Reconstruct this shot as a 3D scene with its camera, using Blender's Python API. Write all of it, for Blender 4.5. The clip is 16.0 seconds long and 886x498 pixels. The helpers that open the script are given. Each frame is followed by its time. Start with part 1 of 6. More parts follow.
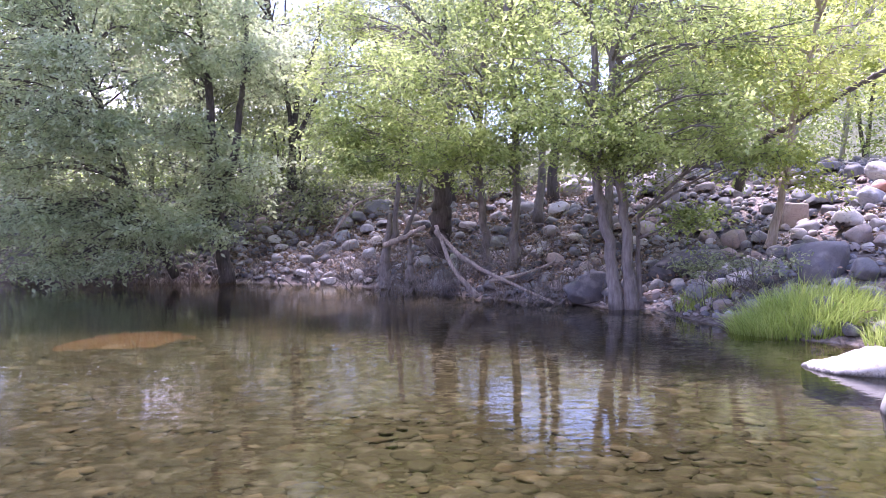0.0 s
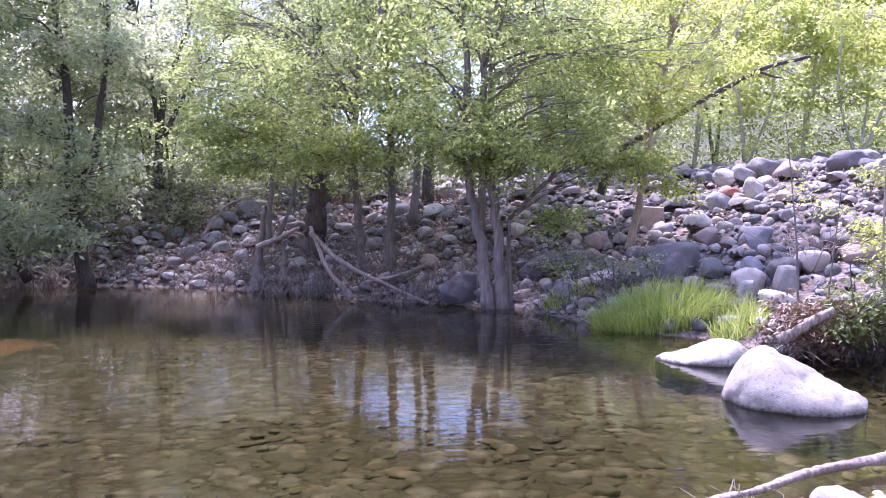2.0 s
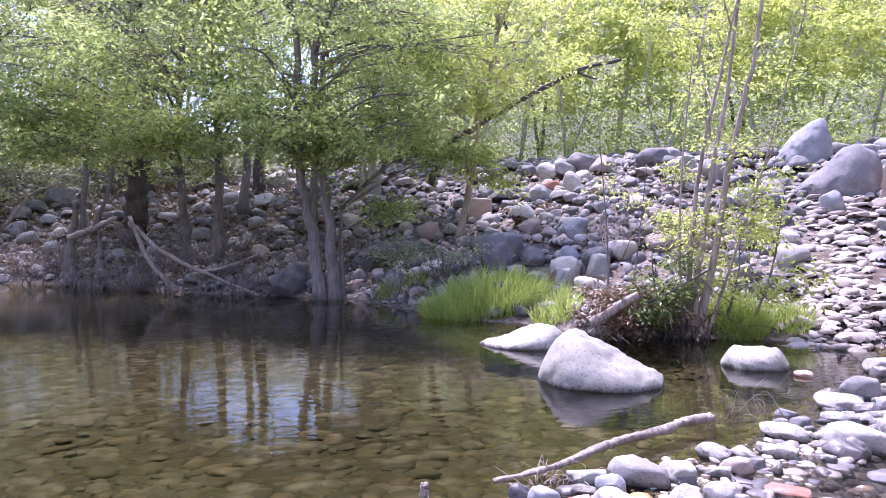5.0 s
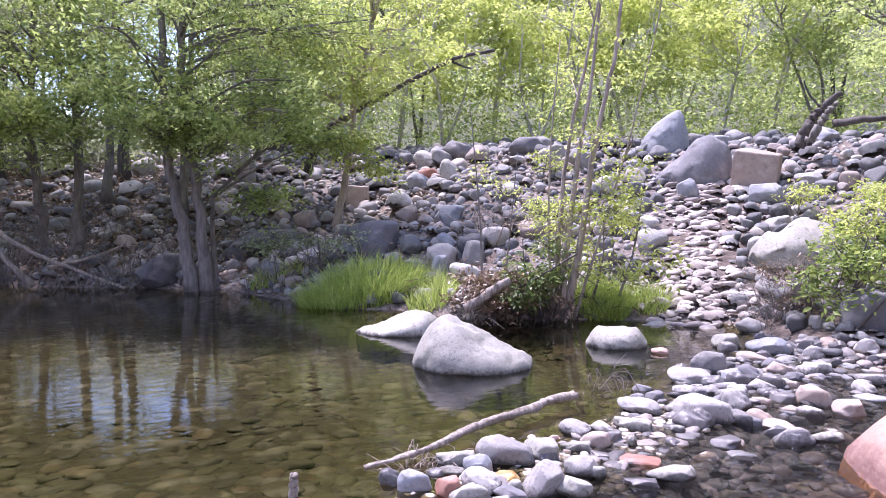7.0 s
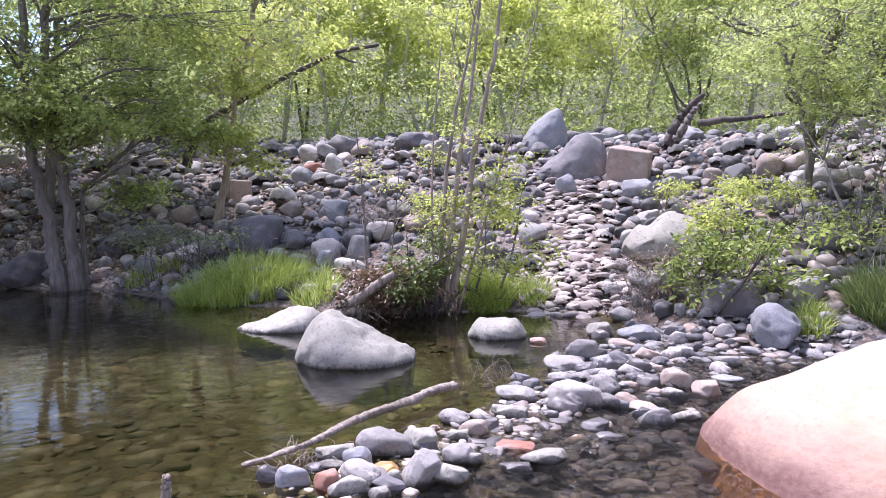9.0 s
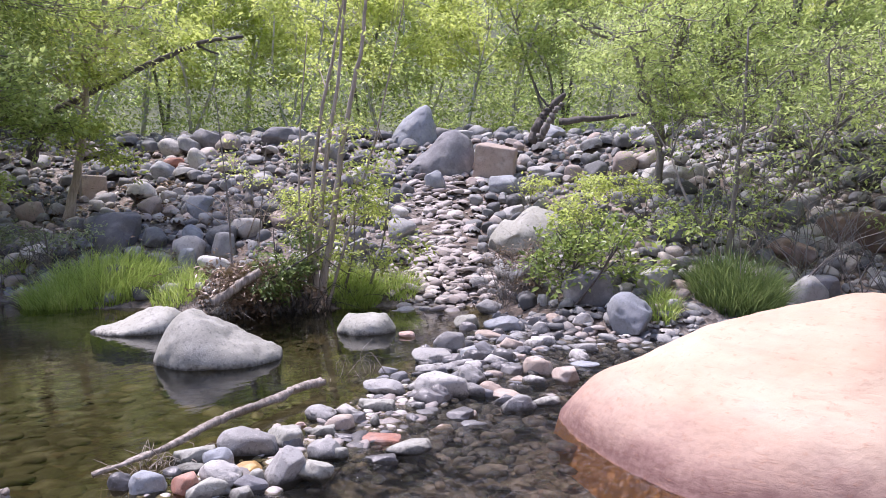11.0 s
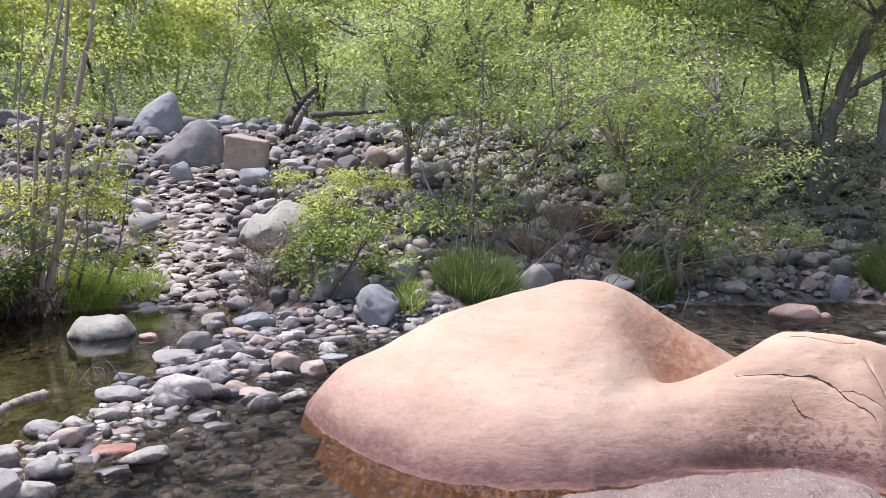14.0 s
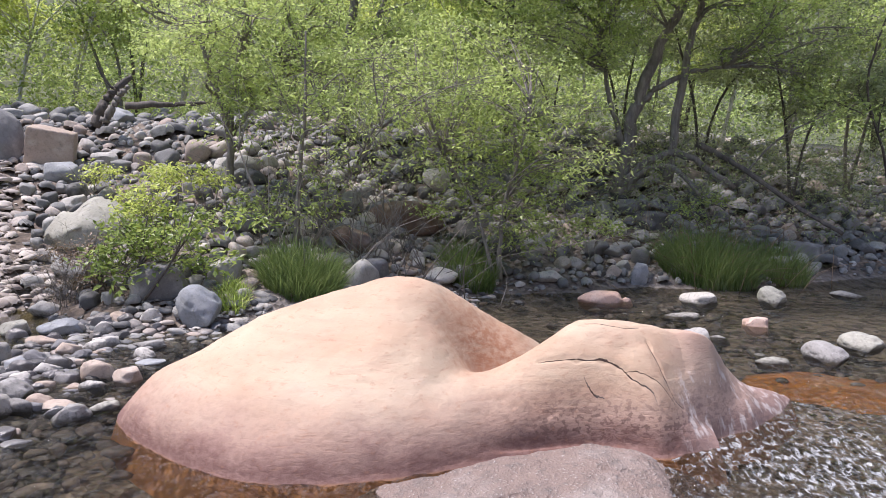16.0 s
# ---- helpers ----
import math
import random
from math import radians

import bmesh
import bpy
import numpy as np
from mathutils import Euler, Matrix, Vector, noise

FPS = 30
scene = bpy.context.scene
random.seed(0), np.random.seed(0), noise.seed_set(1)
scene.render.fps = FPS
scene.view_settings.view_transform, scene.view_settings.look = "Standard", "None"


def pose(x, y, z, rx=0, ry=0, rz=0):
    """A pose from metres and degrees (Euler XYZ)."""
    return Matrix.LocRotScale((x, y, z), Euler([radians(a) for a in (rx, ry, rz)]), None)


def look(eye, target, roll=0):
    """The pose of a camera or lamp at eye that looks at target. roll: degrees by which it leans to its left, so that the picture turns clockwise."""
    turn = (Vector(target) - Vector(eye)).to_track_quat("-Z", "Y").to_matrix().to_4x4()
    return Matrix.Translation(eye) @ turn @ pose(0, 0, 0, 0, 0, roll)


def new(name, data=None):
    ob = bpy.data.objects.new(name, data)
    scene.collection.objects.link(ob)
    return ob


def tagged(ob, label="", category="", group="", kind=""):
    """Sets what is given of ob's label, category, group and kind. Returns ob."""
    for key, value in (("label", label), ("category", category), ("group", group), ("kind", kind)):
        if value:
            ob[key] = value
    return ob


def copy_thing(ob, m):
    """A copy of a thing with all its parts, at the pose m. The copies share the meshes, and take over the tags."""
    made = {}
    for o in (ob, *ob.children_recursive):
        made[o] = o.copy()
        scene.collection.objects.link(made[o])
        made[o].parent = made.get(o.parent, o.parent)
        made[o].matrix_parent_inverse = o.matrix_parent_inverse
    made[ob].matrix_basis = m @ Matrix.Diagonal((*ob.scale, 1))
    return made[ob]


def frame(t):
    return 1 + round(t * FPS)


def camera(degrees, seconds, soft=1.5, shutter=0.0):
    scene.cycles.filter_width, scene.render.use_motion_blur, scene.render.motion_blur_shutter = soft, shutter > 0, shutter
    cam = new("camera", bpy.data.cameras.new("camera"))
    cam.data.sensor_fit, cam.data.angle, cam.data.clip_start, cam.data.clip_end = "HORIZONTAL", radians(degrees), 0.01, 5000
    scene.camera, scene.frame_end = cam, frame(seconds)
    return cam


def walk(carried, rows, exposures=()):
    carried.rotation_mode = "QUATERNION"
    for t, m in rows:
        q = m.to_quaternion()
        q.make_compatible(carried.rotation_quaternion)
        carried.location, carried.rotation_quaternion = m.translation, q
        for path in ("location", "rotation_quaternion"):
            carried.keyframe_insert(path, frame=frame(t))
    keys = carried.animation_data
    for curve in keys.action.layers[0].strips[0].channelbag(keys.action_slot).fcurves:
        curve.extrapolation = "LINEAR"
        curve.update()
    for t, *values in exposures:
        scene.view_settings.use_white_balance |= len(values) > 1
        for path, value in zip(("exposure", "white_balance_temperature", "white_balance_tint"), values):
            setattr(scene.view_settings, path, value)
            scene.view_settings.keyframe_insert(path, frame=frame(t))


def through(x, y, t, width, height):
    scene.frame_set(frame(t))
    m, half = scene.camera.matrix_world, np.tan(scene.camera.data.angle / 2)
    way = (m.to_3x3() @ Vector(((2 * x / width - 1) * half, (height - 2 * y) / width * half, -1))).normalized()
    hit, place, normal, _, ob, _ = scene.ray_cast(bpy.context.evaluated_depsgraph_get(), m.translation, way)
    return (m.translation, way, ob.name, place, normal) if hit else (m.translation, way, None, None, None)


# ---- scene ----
# ---- the camera and its walk: a slow pan from a standing place beside the creek ----
cam = camera(60.57, 16.0, soft=0.7)
ROWS = [
    (0.0, -0.000, 0.000, 1.600, 0.06, -2.24, 0.52),
    (0.5, 0.010, -0.023, 1.597, -2.05, -2.28, 0.53),
    (1.0, 0.017, -0.045, 1.596, -4.55, -2.18, 0.48),
    (1.5, 0.024, -0.066, 1.594, -6.76, -2.20, 0.28),
    (2.0, 0.033, -0.084, 1.590, -9.19, -2.16, 0.25),
    (2.5, 0.043, -0.095, 1.586, -11.70, -2.35, 0.38),
    (3.0, 0.056, -0.102, 1.584, -13.67, -2.56, 0.37),
    (3.5, 0.071, -0.107, 1.584, -15.83, -2.63, 0.20),
    (4.0, 0.086, -0.114, 1.586, -17.83, -2.67, -0.05),
    (6.5, 0.174, -0.194, 1.599, -27.73, -3.64, 0.26),
    (7.0, 0.181, -0.208, 1.601, -30.32, -3.88, 0.12),
    (7.5, 0.185, -0.225, 1.602, -32.33, -3.97, -0.07),
    (8.0, 0.192, -0.247, 1.601, -34.95, -4.01, -0.23),
    (8.5, 0.204, -0.269, 1.600, -36.83, -4.15, -0.07),
    (11.0, 0.251, -0.339, 1.576, -48.17, -4.50, 0.03),
    (11.5, 0.264, -0.360, 1.575, -51.10, -4.59, 0.12),
    (12.0, 0.275, -0.384, 1.578, -54.19, -4.65, 0.09),
    (12.5, 0.276, -0.408, 1.586, -57.31, -4.82, 0.10),
    (13.0, 0.268, -0.429, 1.595, -59.91, -4.95, -0.09),
    (13.5, 0.260, -0.453, 1.604, -62.49, -4.97, -0.28),
    (14.0, 0.254, -0.484, 1.614, -66.08, -5.06, -0.54),
    (14.5, 0.248, -0.517, 1.629, -69.27, -5.37, -0.42),
    (15.0, 0.234, -0.550, 1.648, -71.64, -5.56, -0.41),
    (15.5, 0.208, -0.589, 1.665, -75.29, -5.69, -0.17),
    (16.0, 0.178, -0.635, 1.680, -78.51, -5.57, -0.60),
]
EXPOSURES = [(0.0, 2.08, 5750, 51), (2.5, 1.75, 5650, 53), (4.0, 1.65, 5700, 48), (8.5, 1.27, 6030, 34), (12.0, 0.92, 6220, 26), (16.0, 0.82, 6430, 21)]
walk(cam, [(t, pose(x, y, z, 90 + pitch, roll, yaw)) for t, x, y, z, yaw, pitch, roll in ROWS], EXPOSURES)

# ---- light: hazy sun and sky ----
SUN_ELEVATION, SUN_AZIMUTH = 67.0, -6.0  # degrees; azimuth clockwise from +y
world = bpy.data.worlds.new("sky")
scene.world = world
world.use_nodes = True
wt = world.node_tree
sky = wt.nodes.new("ShaderNodeTexSky")
sky.sky_type, sky.sun_disc = "NISHITA", False
sky.sun_elevation, sky.sun_rotation = radians(SUN_ELEVATION), radians(SUN_AZIMUTH)
sky.air_density, sky.dust_density = 1.0, 0.3
coords = wt.nodes.new("ShaderNodeTexCoord")
puffs = wt.nodes.new("ShaderNodeTexNoise")
puffs.inputs["Scale"].default_value, puffs.inputs["Detail"].default_value = 3.0, 6.0
cover = wt.nodes.new("ShaderNodeMapRange")
cover.inputs["From Min"].default_value, cover.inputs["From Max"].default_value = 0.54, 0.78
blend = wt.nodes.new("ShaderNodeMix")
blend.data_type = "RGBA"
blend.inputs["B"].default_value = (11.0, 11.2, 11.6, 1)
wt.links.new(coords.outputs["Generated"], puffs.inputs["Vector"])
wt.links.new(puffs.outputs["Fac"], cover.inputs["Value"])
wt.links.new(cover.outputs["Result"], blend.inputs["Factor"])
wt.links.new(sky.outputs["Color"], blend.inputs["A"])
wt.links.new(blend.outputs["Result"], wt.nodes["Background"].inputs["Color"])
wt.nodes["Background"].inputs["Strength"].default_value = 0.125
sun = new("sun", bpy.data.lights.new("sun", "SUN"))
sun.data.energy, sun.data.angle, sun.data.color = 3.5, radians(7), (1.0, 0.96, 0.90)
sun_way = Vector((math.sin(radians(SUN_AZIMUTH)) * math.cos(radians(SUN_ELEVATION)), math.cos(radians(SUN_AZIMUTH)) * math.cos(radians(SUN_ELEVATION)), math.sin(radians(SUN_ELEVATION))))
sun.matrix_world = look(sun_way * 60, (0, 0, 0))

# ---- materials ----
def graph(name):
    m = bpy.data.materials.new(name)
    m.use_nodes = True
    t = m.node_tree
    t.nodes.clear()
    out = t.nodes.new("ShaderNodeOutputMaterial")

    def node(kind, **values):
        n = t.nodes.new("ShaderNode" + kind)
        for key, value in values.items():
            n.inputs[key.replace("_", " ")].default_value = value
        return n
    return m, node, t.links.new, out


def ramp(node, stops):
    r = node("ValToRGB")
    el = r.color_ramp.elements
    while len(el) < len(stops):
        el.new(0.5)
    for e, (p, c) in zip(el, stops):
        e.position, e.color = p, (*c, 1)
    return r


def mixed(node, link, a, b, fac, how="MIX"):
    n = node("Mix")
    n.data_type, n.blend_type = "RGBA", how
    for socket, v in (("A", a), ("B", b)):
        if isinstance(v, tuple):
            n.inputs[socket].default_value = (*v, 1)
        else:
            link(v, n.inputs[socket])
    if isinstance(fac, float):
        n.inputs["Factor"].default_value = fac
    else:
        link(fac, n.inputs["Factor"])
    return n.outputs["Result"]


def ranged(node, link, value, a, b, c=0.0, d=1.0):
    n = node("MapRange", From_Min=a, From_Max=b, To_Min=c, To_Max=d)
    link(value, n.inputs["Value"])
    return n.outputs["Result"]


def stone_material(name, stops, rough=0.75, island=False, speckle=0.35, bump=0.35, scale=1.0, waterline=False):
    """Weathered river stone: a body colour from stone to stone, mottling, dark specks, fine relief."""
    m, node, link, out = graph(name)
    pos = node("NewGeometry")
    if island:
        pick = pos.outputs["Random Per Island"]
    else:
        pick = node("ObjectInfo").outputs["Random"]
    body = ramp(node, stops)
    link(pick, body.inputs["Fac"])
    co = pos.outputs["Position"]
    big = node("TexNoise", Scale=5.0 * scale, Detail=5.0)
    fine = node("TexNoise", Scale=38.0 * scale, Detail=4.0)
    grit = node("TexNoise", Scale=140.0 * scale, Detail=2.0)
    for n in (big, fine, grit):
        link(co, n.inputs["Vector"])
    c = mixed(node, link, body.outputs["Color"], (0.72, 0.70, 0.66), ranged(node, link, big.outputs["Fac"], 0.5, 0.8, 0.0, 0.30))
    mott = node("TexNoise", Scale=13.0 * scale, Detail=6.0, Roughness=0.7)
    link(co, mott.inputs["Vector"])
    c = mixed(node, link, c, (0.09, 0.088, 0.085), ranged(node, link, mott.outputs["Fac"], 0.5, 0.72, 0.0, 0.5))
    c = mixed(node, link, c, (0.08, 0.075, 0.07), ranged(node, link, fine.outputs["Fac"], 0.56, 0.72, 0.0, speckle))
    c = mixed(node, link, c, (0.75, 0.73, 0.7), ranged(node, link, grit.outputs["Fac"], 0.6, 0.75, 0.0, speckle * 0.6))
    if waterline:
        up = node("SeparateXYZ")
        link(co, up.inputs["Vector"])
        edge = node("Math")
        edge.operation = "MULTIPLY_ADD"
        link(fine.outputs["Fac"], edge.inputs[0])
        edge.inputs[1].default_value = -0.07
        link(up.outputs["Z"], edge.inputs[2])
        c = mixed(node, link, c, (0.05, 0.045, 0.038), ranged(node, link, edge.outputs["Value"], -0.03, 0.012, 0.85, 0.0))
    b = node("BsdfPrincipled", Roughness=rough)
    link(c, b.inputs["Base Color"])
    add = node("Math")
    add.operation = "ADD"
    link(fine.outputs["Fac"], add.inputs[0])
    link(grit.outputs["Fac"], add.inputs[1])
    bp = node("Bump", Strength=bump, Distance=0.012 / scale)
    link(add.outputs["Value"], bp.inputs["Height"])
    link(bp.outputs["Normal"], b.inputs["Normal"])
    link(b.outputs["BSDF"], out.inputs["Surface"])
    return m


GREYS = [(0.0, (0.080, 0.080, 0.084)), (0.22, (0.142, 0.144, 0.146)), (0.5, (0.234, 0.231, 0.226)), (0.74, (0.342, 0.335, 0.319)), (0.86, (0.342, 0.268, 0.228)), (1.0, (0.547, 0.524, 0.484))]
STONE = {
    "g": stone_material("grey_stone", [(0.0, (0.22, 0.21, 0.20)), (0.5, (0.36, 0.345, 0.325)), (1.0, (0.52, 0.49, 0.45))], speckle=0.5, bump=0.5, waterline=True),
    "w": stone_material("pale_stone", [(0.0, (0.295, 0.287, 0.245)), (1.0, (0.375, 0.364, 0.31))], speckle=0.55, bump=0.3, waterline=True, scale=0.85),
    "t": stone_material("tan_stone", [(0.0, (0.38, 0.295, 0.24)), (1.0, (0.46, 0.37, 0.305))]),
    "r": stone_material("red_stone", [(0.0, (0.30, 0.13, 0.09)), (1.0, (0.38, 0.17, 0.11))]),
    "o": stone_material("ochre_stone", [(0.0, (0.45, 0.25, 0.05)), (1.0, (0.5, 0.28, 0.06))], rough=0.35),
    "d": stone_material("wet_dark_stone", [(0.0, (0.09, 0.085, 0.085)), (1.0, (0.17, 0.155, 0.15))], rough=0.3),
    "u": stone_material("brown_stone", [(0.0, (0.165, 0.105, 0.08)), (1.0, (0.20, 0.13, 0.10))], bump=0.5),
    "b": stone_material("blue_grey_stone", [(0.0, (0.25, 0.265, 0.285)), (1.0, (0.34, 0.35, 0.365))]),
    "n": stone_material("dark_basalt", [(0.0, (0.115, 0.112, 0.12)), (1.0, (0.21, 0.205, 0.212))], bump=0.5),
    "p": stone_material("pink_stone", [(0.0, (0.52, 0.34, 0.27)), (1.0, (0.6, 0.42, 0.34))]),
}
SLOPE_STONE = stone_material("slope_stone", GREYS)
SLOPE_STUFF = stone_material("slope_stone_heap", GREYS, island=True)
WET_STUFF = stone_material("wet_cobble", [(0.0, (0.07, 0.065, 0.062)), (0.6, (0.15, 0.14, 0.135)), (1.0, (0.30, 0.25, 0.22))], rough=0.55, island=True)
PATH_STUFF = stone_material("path_stone", [(0.0, (0.24, 0.20, 0.18)), (0.5, (0.40, 0.35, 0.32)), (1.0, (0.54, 0.485, 0.44))], island=True)
BED_STUFF = stone_material("bed_stone", [(0.0, (0.032, 0.029, 0.018)), (0.4, (0.048, 0.043, 0.027)), (0.85, (0.066, 0.06, 0.037)), (0.93, (0.085, 0.06, 0.035)), (1.0, (0.15, 0.13, 0.09))], island=True, speckle=0.25)


def sandstone():
    """Pale salmon sandstone, darker and pitted towards the old water marks, rusty where water stands."""
    m, node, link, out = graph("pink_sandstone")
    pos = node("NewGeometry").outputs["Position"]
    stretch = node("Mapping")
    stretch.inputs["Scale"].default_value = (1.0, 1.0, 3.5)
    link(pos, stretch.inputs["Vector"])
    bands = node("TexNoise", Scale=1.1, Detail=6.0, Roughness=0.6)
    link(stretch.outputs["Vector"], bands.inputs["Vector"])
    blot = node("TexNoise", Scale=2.6, Detail=8.0, Roughness=0.6)
    pits = node("TexNoise", Scale=18.0, Detail=6.0, Roughness=0.62)
    grain = node("TexNoise", Scale=240.0, Detail=1.0)
    flat = node("Mapping")
    flat.inputs["Scale"].default_value = (1.0, 1.0, 1.5)
    link(pos, flat.inputs["Vector"])
    for n in (blot, pits):
        link(flat.outputs["Vector"], n.inputs["Vector"])
    link(pos, grain.inputs["Vector"])
    beds = node("TexNoise", Scale=1.0, Detail=4.0)
    thin = node("Mapping")
    thin.inputs["Scale"].default_value = (1.2, 1.2, 26.0)
    link(pos, thin.inputs["Vector"])
    link(thin.outputs["Vector"], beds.inputs["Vector"])
    body = ramp(node, [(0.25, (0.45, 0.30, 0.20)), (0.45, (0.49, 0.355, 0.25)), (0.6, (0.53, 0.41, 0.295)), (0.8, (0.56, 0.455, 0.35))])
    link(bands.outputs["Fac"], body.inputs["Fac"])
    c = mixed(node, link, body.outputs["Color"], (0.50, 0.28, 0.20), ranged(node, link, blot.outputs["Fac"], 0.5, 0.75, 0.0, 0.45))
    c = mixed(node, link, c, (0.40, 0.22, 0.16), ranged(node, link, beds.outputs["Fac"], 0.58, 0.72, 0.0, 0.18))
    sep = node("SeparateXYZ")
    link(pos, sep.inputs["Vector"])
    low = node("Math")
    low.operation = "ADD"
    link(sep.outputs["Z"], low.inputs[0])
    link(ranged(node, link, blot.outputs["Fac"], 0.2, 0.8, -0.11, 0.11), low.inputs[1])
    mark = ranged(node, link, low.outputs["Value"], 0.04, 0.42, 0.9, 0.0)
    dark = ranged(node, link, pits.outputs["Fac"], 0.35, 0.6, 0.5, 1.0)
    both = node("Math")
    both.operation = "MULTIPLY"
    link(ranged(node, link, low.outputs["Value"], 0.06, 0.17, 0.9, 0.0), both.inputs[0])
    link(dark, both.inputs[1])
    c = mixed(node, link, c, (0.31, 0.185, 0.165), mark)
    specks = node("TexNoise", Scale=26.0, Detail=3.0, Roughness=0.55)
    link(flat.outputs["Vector"], specks.inputs["Vector"])
    dotted = node("Math")
    dotted.operation = "MULTIPLY"
    link(ranged(node, link, low.outputs["Value"], 0.12, 0.42, 1.0, 0.0), dotted.inputs[0])
    link(ranged(node, link, specks.outputs["Fac"], 0.50, 0.58, 0.0, 0.8), dotted.inputs[1])
    toward = node("VectorMath")
    toward.operation = "DOT_PRODUCT"
    toward.inputs[1].default_value = (0.199, -0.980, 0.0)
    link(pos, toward.inputs[0])
    banded = node("Math")
    banded.operation = "MULTIPLY"
    link(dotted.outputs["Value"], banded.inputs[0])
    link(ranged(node, link, toward.outputs["Value"], 0.8, 1.5, 0.22, 1.0), banded.inputs[1])
    c = mixed(node, link, c, (0.12, 0.065, 0.055), banded.outputs["Value"])
    c = mixed(node, link, c, (0.17, 0.085, 0.07), both.outputs["Value"])
    # short dark dashes along the beds
    bedded = node("Mapping")
    bedded.inputs["Scale"].default_value = (9.0, 9.0, 60.0)
    link(pos, bedded.inputs["Vector"])
    dash = node("TexNoise", Scale=1.0, Detail=4.0, Roughness=0.6)
    link(bedded.outputs["Vector"], dash.inputs["Vector"])
    c = mixed(node, link, c, (0.36, 0.20, 0.13), ranged(node, link, dash.outputs["Fac"], 0.60, 0.72, 0.0, 0.4))
    c = mixed(node, link, c, (0.36, 0.17, 0.06), ranged(node, link, sep.outputs["Z"], -0.012, 0.006, 0.85, 0.0))
    c = mixed(node, link, c, (0.35, 0.17, 0.1), ranged(node, link, pits.outputs["Fac"], 0.6, 0.7, 0.0, 0.4))
    # a rusty stain in the hollow between the swells
    from_hollow = node("VectorMath")
    from_hollow.operation = "DISTANCE"
    from_hollow.inputs[1].default_value = (5.5, 0.1, 0.45)
    link(pos, from_hollow.inputs[0])
    stain = node("Math")
    stain.operation = "MULTIPLY"
    link(ranged(node, link, from_hollow.outputs["Value"], 0.15, 0.7, 0.95, 0.0), stain.inputs[0])
    link(ranged(node, link, pits.outputs["Fac"], 0.35, 0.6, 0.35, 1.0), stain.inputs[1])
    c = mixed(node, link, c, (0.33, 0.155, 0.085), stain.outputs["Value"])
    # lime-white streaks down the broken end
    end = node("VectorMath")
    end.operation = "DOT_PRODUCT"
    end.inputs[1].default_value = (0.199, -0.980, 0.0)
    link(pos, end.inputs[0])
    drip = node("Mapping")
    drip.inputs["Scale"].default_value = (9.0, 9.0, 1.0)
    link(pos, drip.inputs["Vector"])
    streak = node("TexNoise", Scale=1.6, Detail=4.0, Roughness=0.6)
    link(drip.outputs["Vector"], streak.inputs["Vector"])
    white = node("Math")
    white.operation = "MULTIPLY"
    below = node("Math")
    below.operation = "MULTIPLY"
    link(ranged(node, link, end.outputs["Value"], 2.13, 2.22), below.inputs[0])
    link(ranged(node, link, sep.outputs["Z"], 0.36, 0.47, 1.0, 0.0), below.inputs[1])
    link(below.outputs["Value"], white.inputs[0])
    link(ranged(node, link, streak.outputs["Fac"], 0.53, 0.63, 0.0, 0.6), white.inputs[1])
    # mauve-grey over the broken end: its shaded tone, put into the colour
    c = mixed(node, link, c, (0.40, 0.29, 0.255), ranged(node, link, end.outputs["Value"], 2.10, 2.3, 0.0, 0.4))
    c = mixed(node, link, c, (0.72, 0.66, 0.62), white.outputs["Value"])
    b = node("BsdfPrincipled", Roughness=0.82)
    link(c, b.inputs["Base Color"])
    s = node("Math")
    s.operation = "MULTIPLY_ADD"
    link(pits.outputs["Fac"], s.inputs[0])
    s.inputs[1].default_value = 4.5
    link(grain.outputs["Fac"], s.inputs[2])
    cut = node("Math")
    cut.operation = "MULTIPLY_ADD"
    link(ranged(node, link, dash.outputs["Fac"], 0.55, 0.72, 0.0, 1.0), cut.inputs[0])
    cut.inputs[1].default_value = -0.9
    link(s.outputs["Value"], cut.inputs[2])
    bp = node("Bump", Strength=0.28, Distance=0.008)
    link(cut.outputs["Value"], bp.inputs["Height"])
    link(bp.outputs["Normal"], b.inputs["Normal"])
    link(b.outputs["BSDF"], out.inputs["Surface"])
    return m


SANDSTONE = sandstone()
WET_SANDSTONE = stone_material("wet_sandstone", [(0.0, (0.215, 0.16, 0.135)), (1.0, (0.255, 0.185, 0.155))], rough=0.75, speckle=0.55, scale=0.45, bump=0.7)
# near-black brown that paints the deep shade of the boulder's cracks
CRACK_SHADE = stone_material("crack_shade", [(0.0, (0.05, 0.028, 0.02)), (1.0, (0.06, 0.034, 0.025))], rough=0.95, speckle=0.2)
SUNKEN = stone_material("sunken_sandstone", [(0.0, (0.42, 0.17, 0.035)), (1.0, (0.46, 0.19, 0.04))], speckle=0.4, scale=0.5)
SUNKEN_SLAB = stone_material("sunken_brown_slab", [(0.0, (0.19, 0.10, 0.045)), (1.0, (0.20, 0.11, 0.05))], speckle=0.4, scale=0.4)


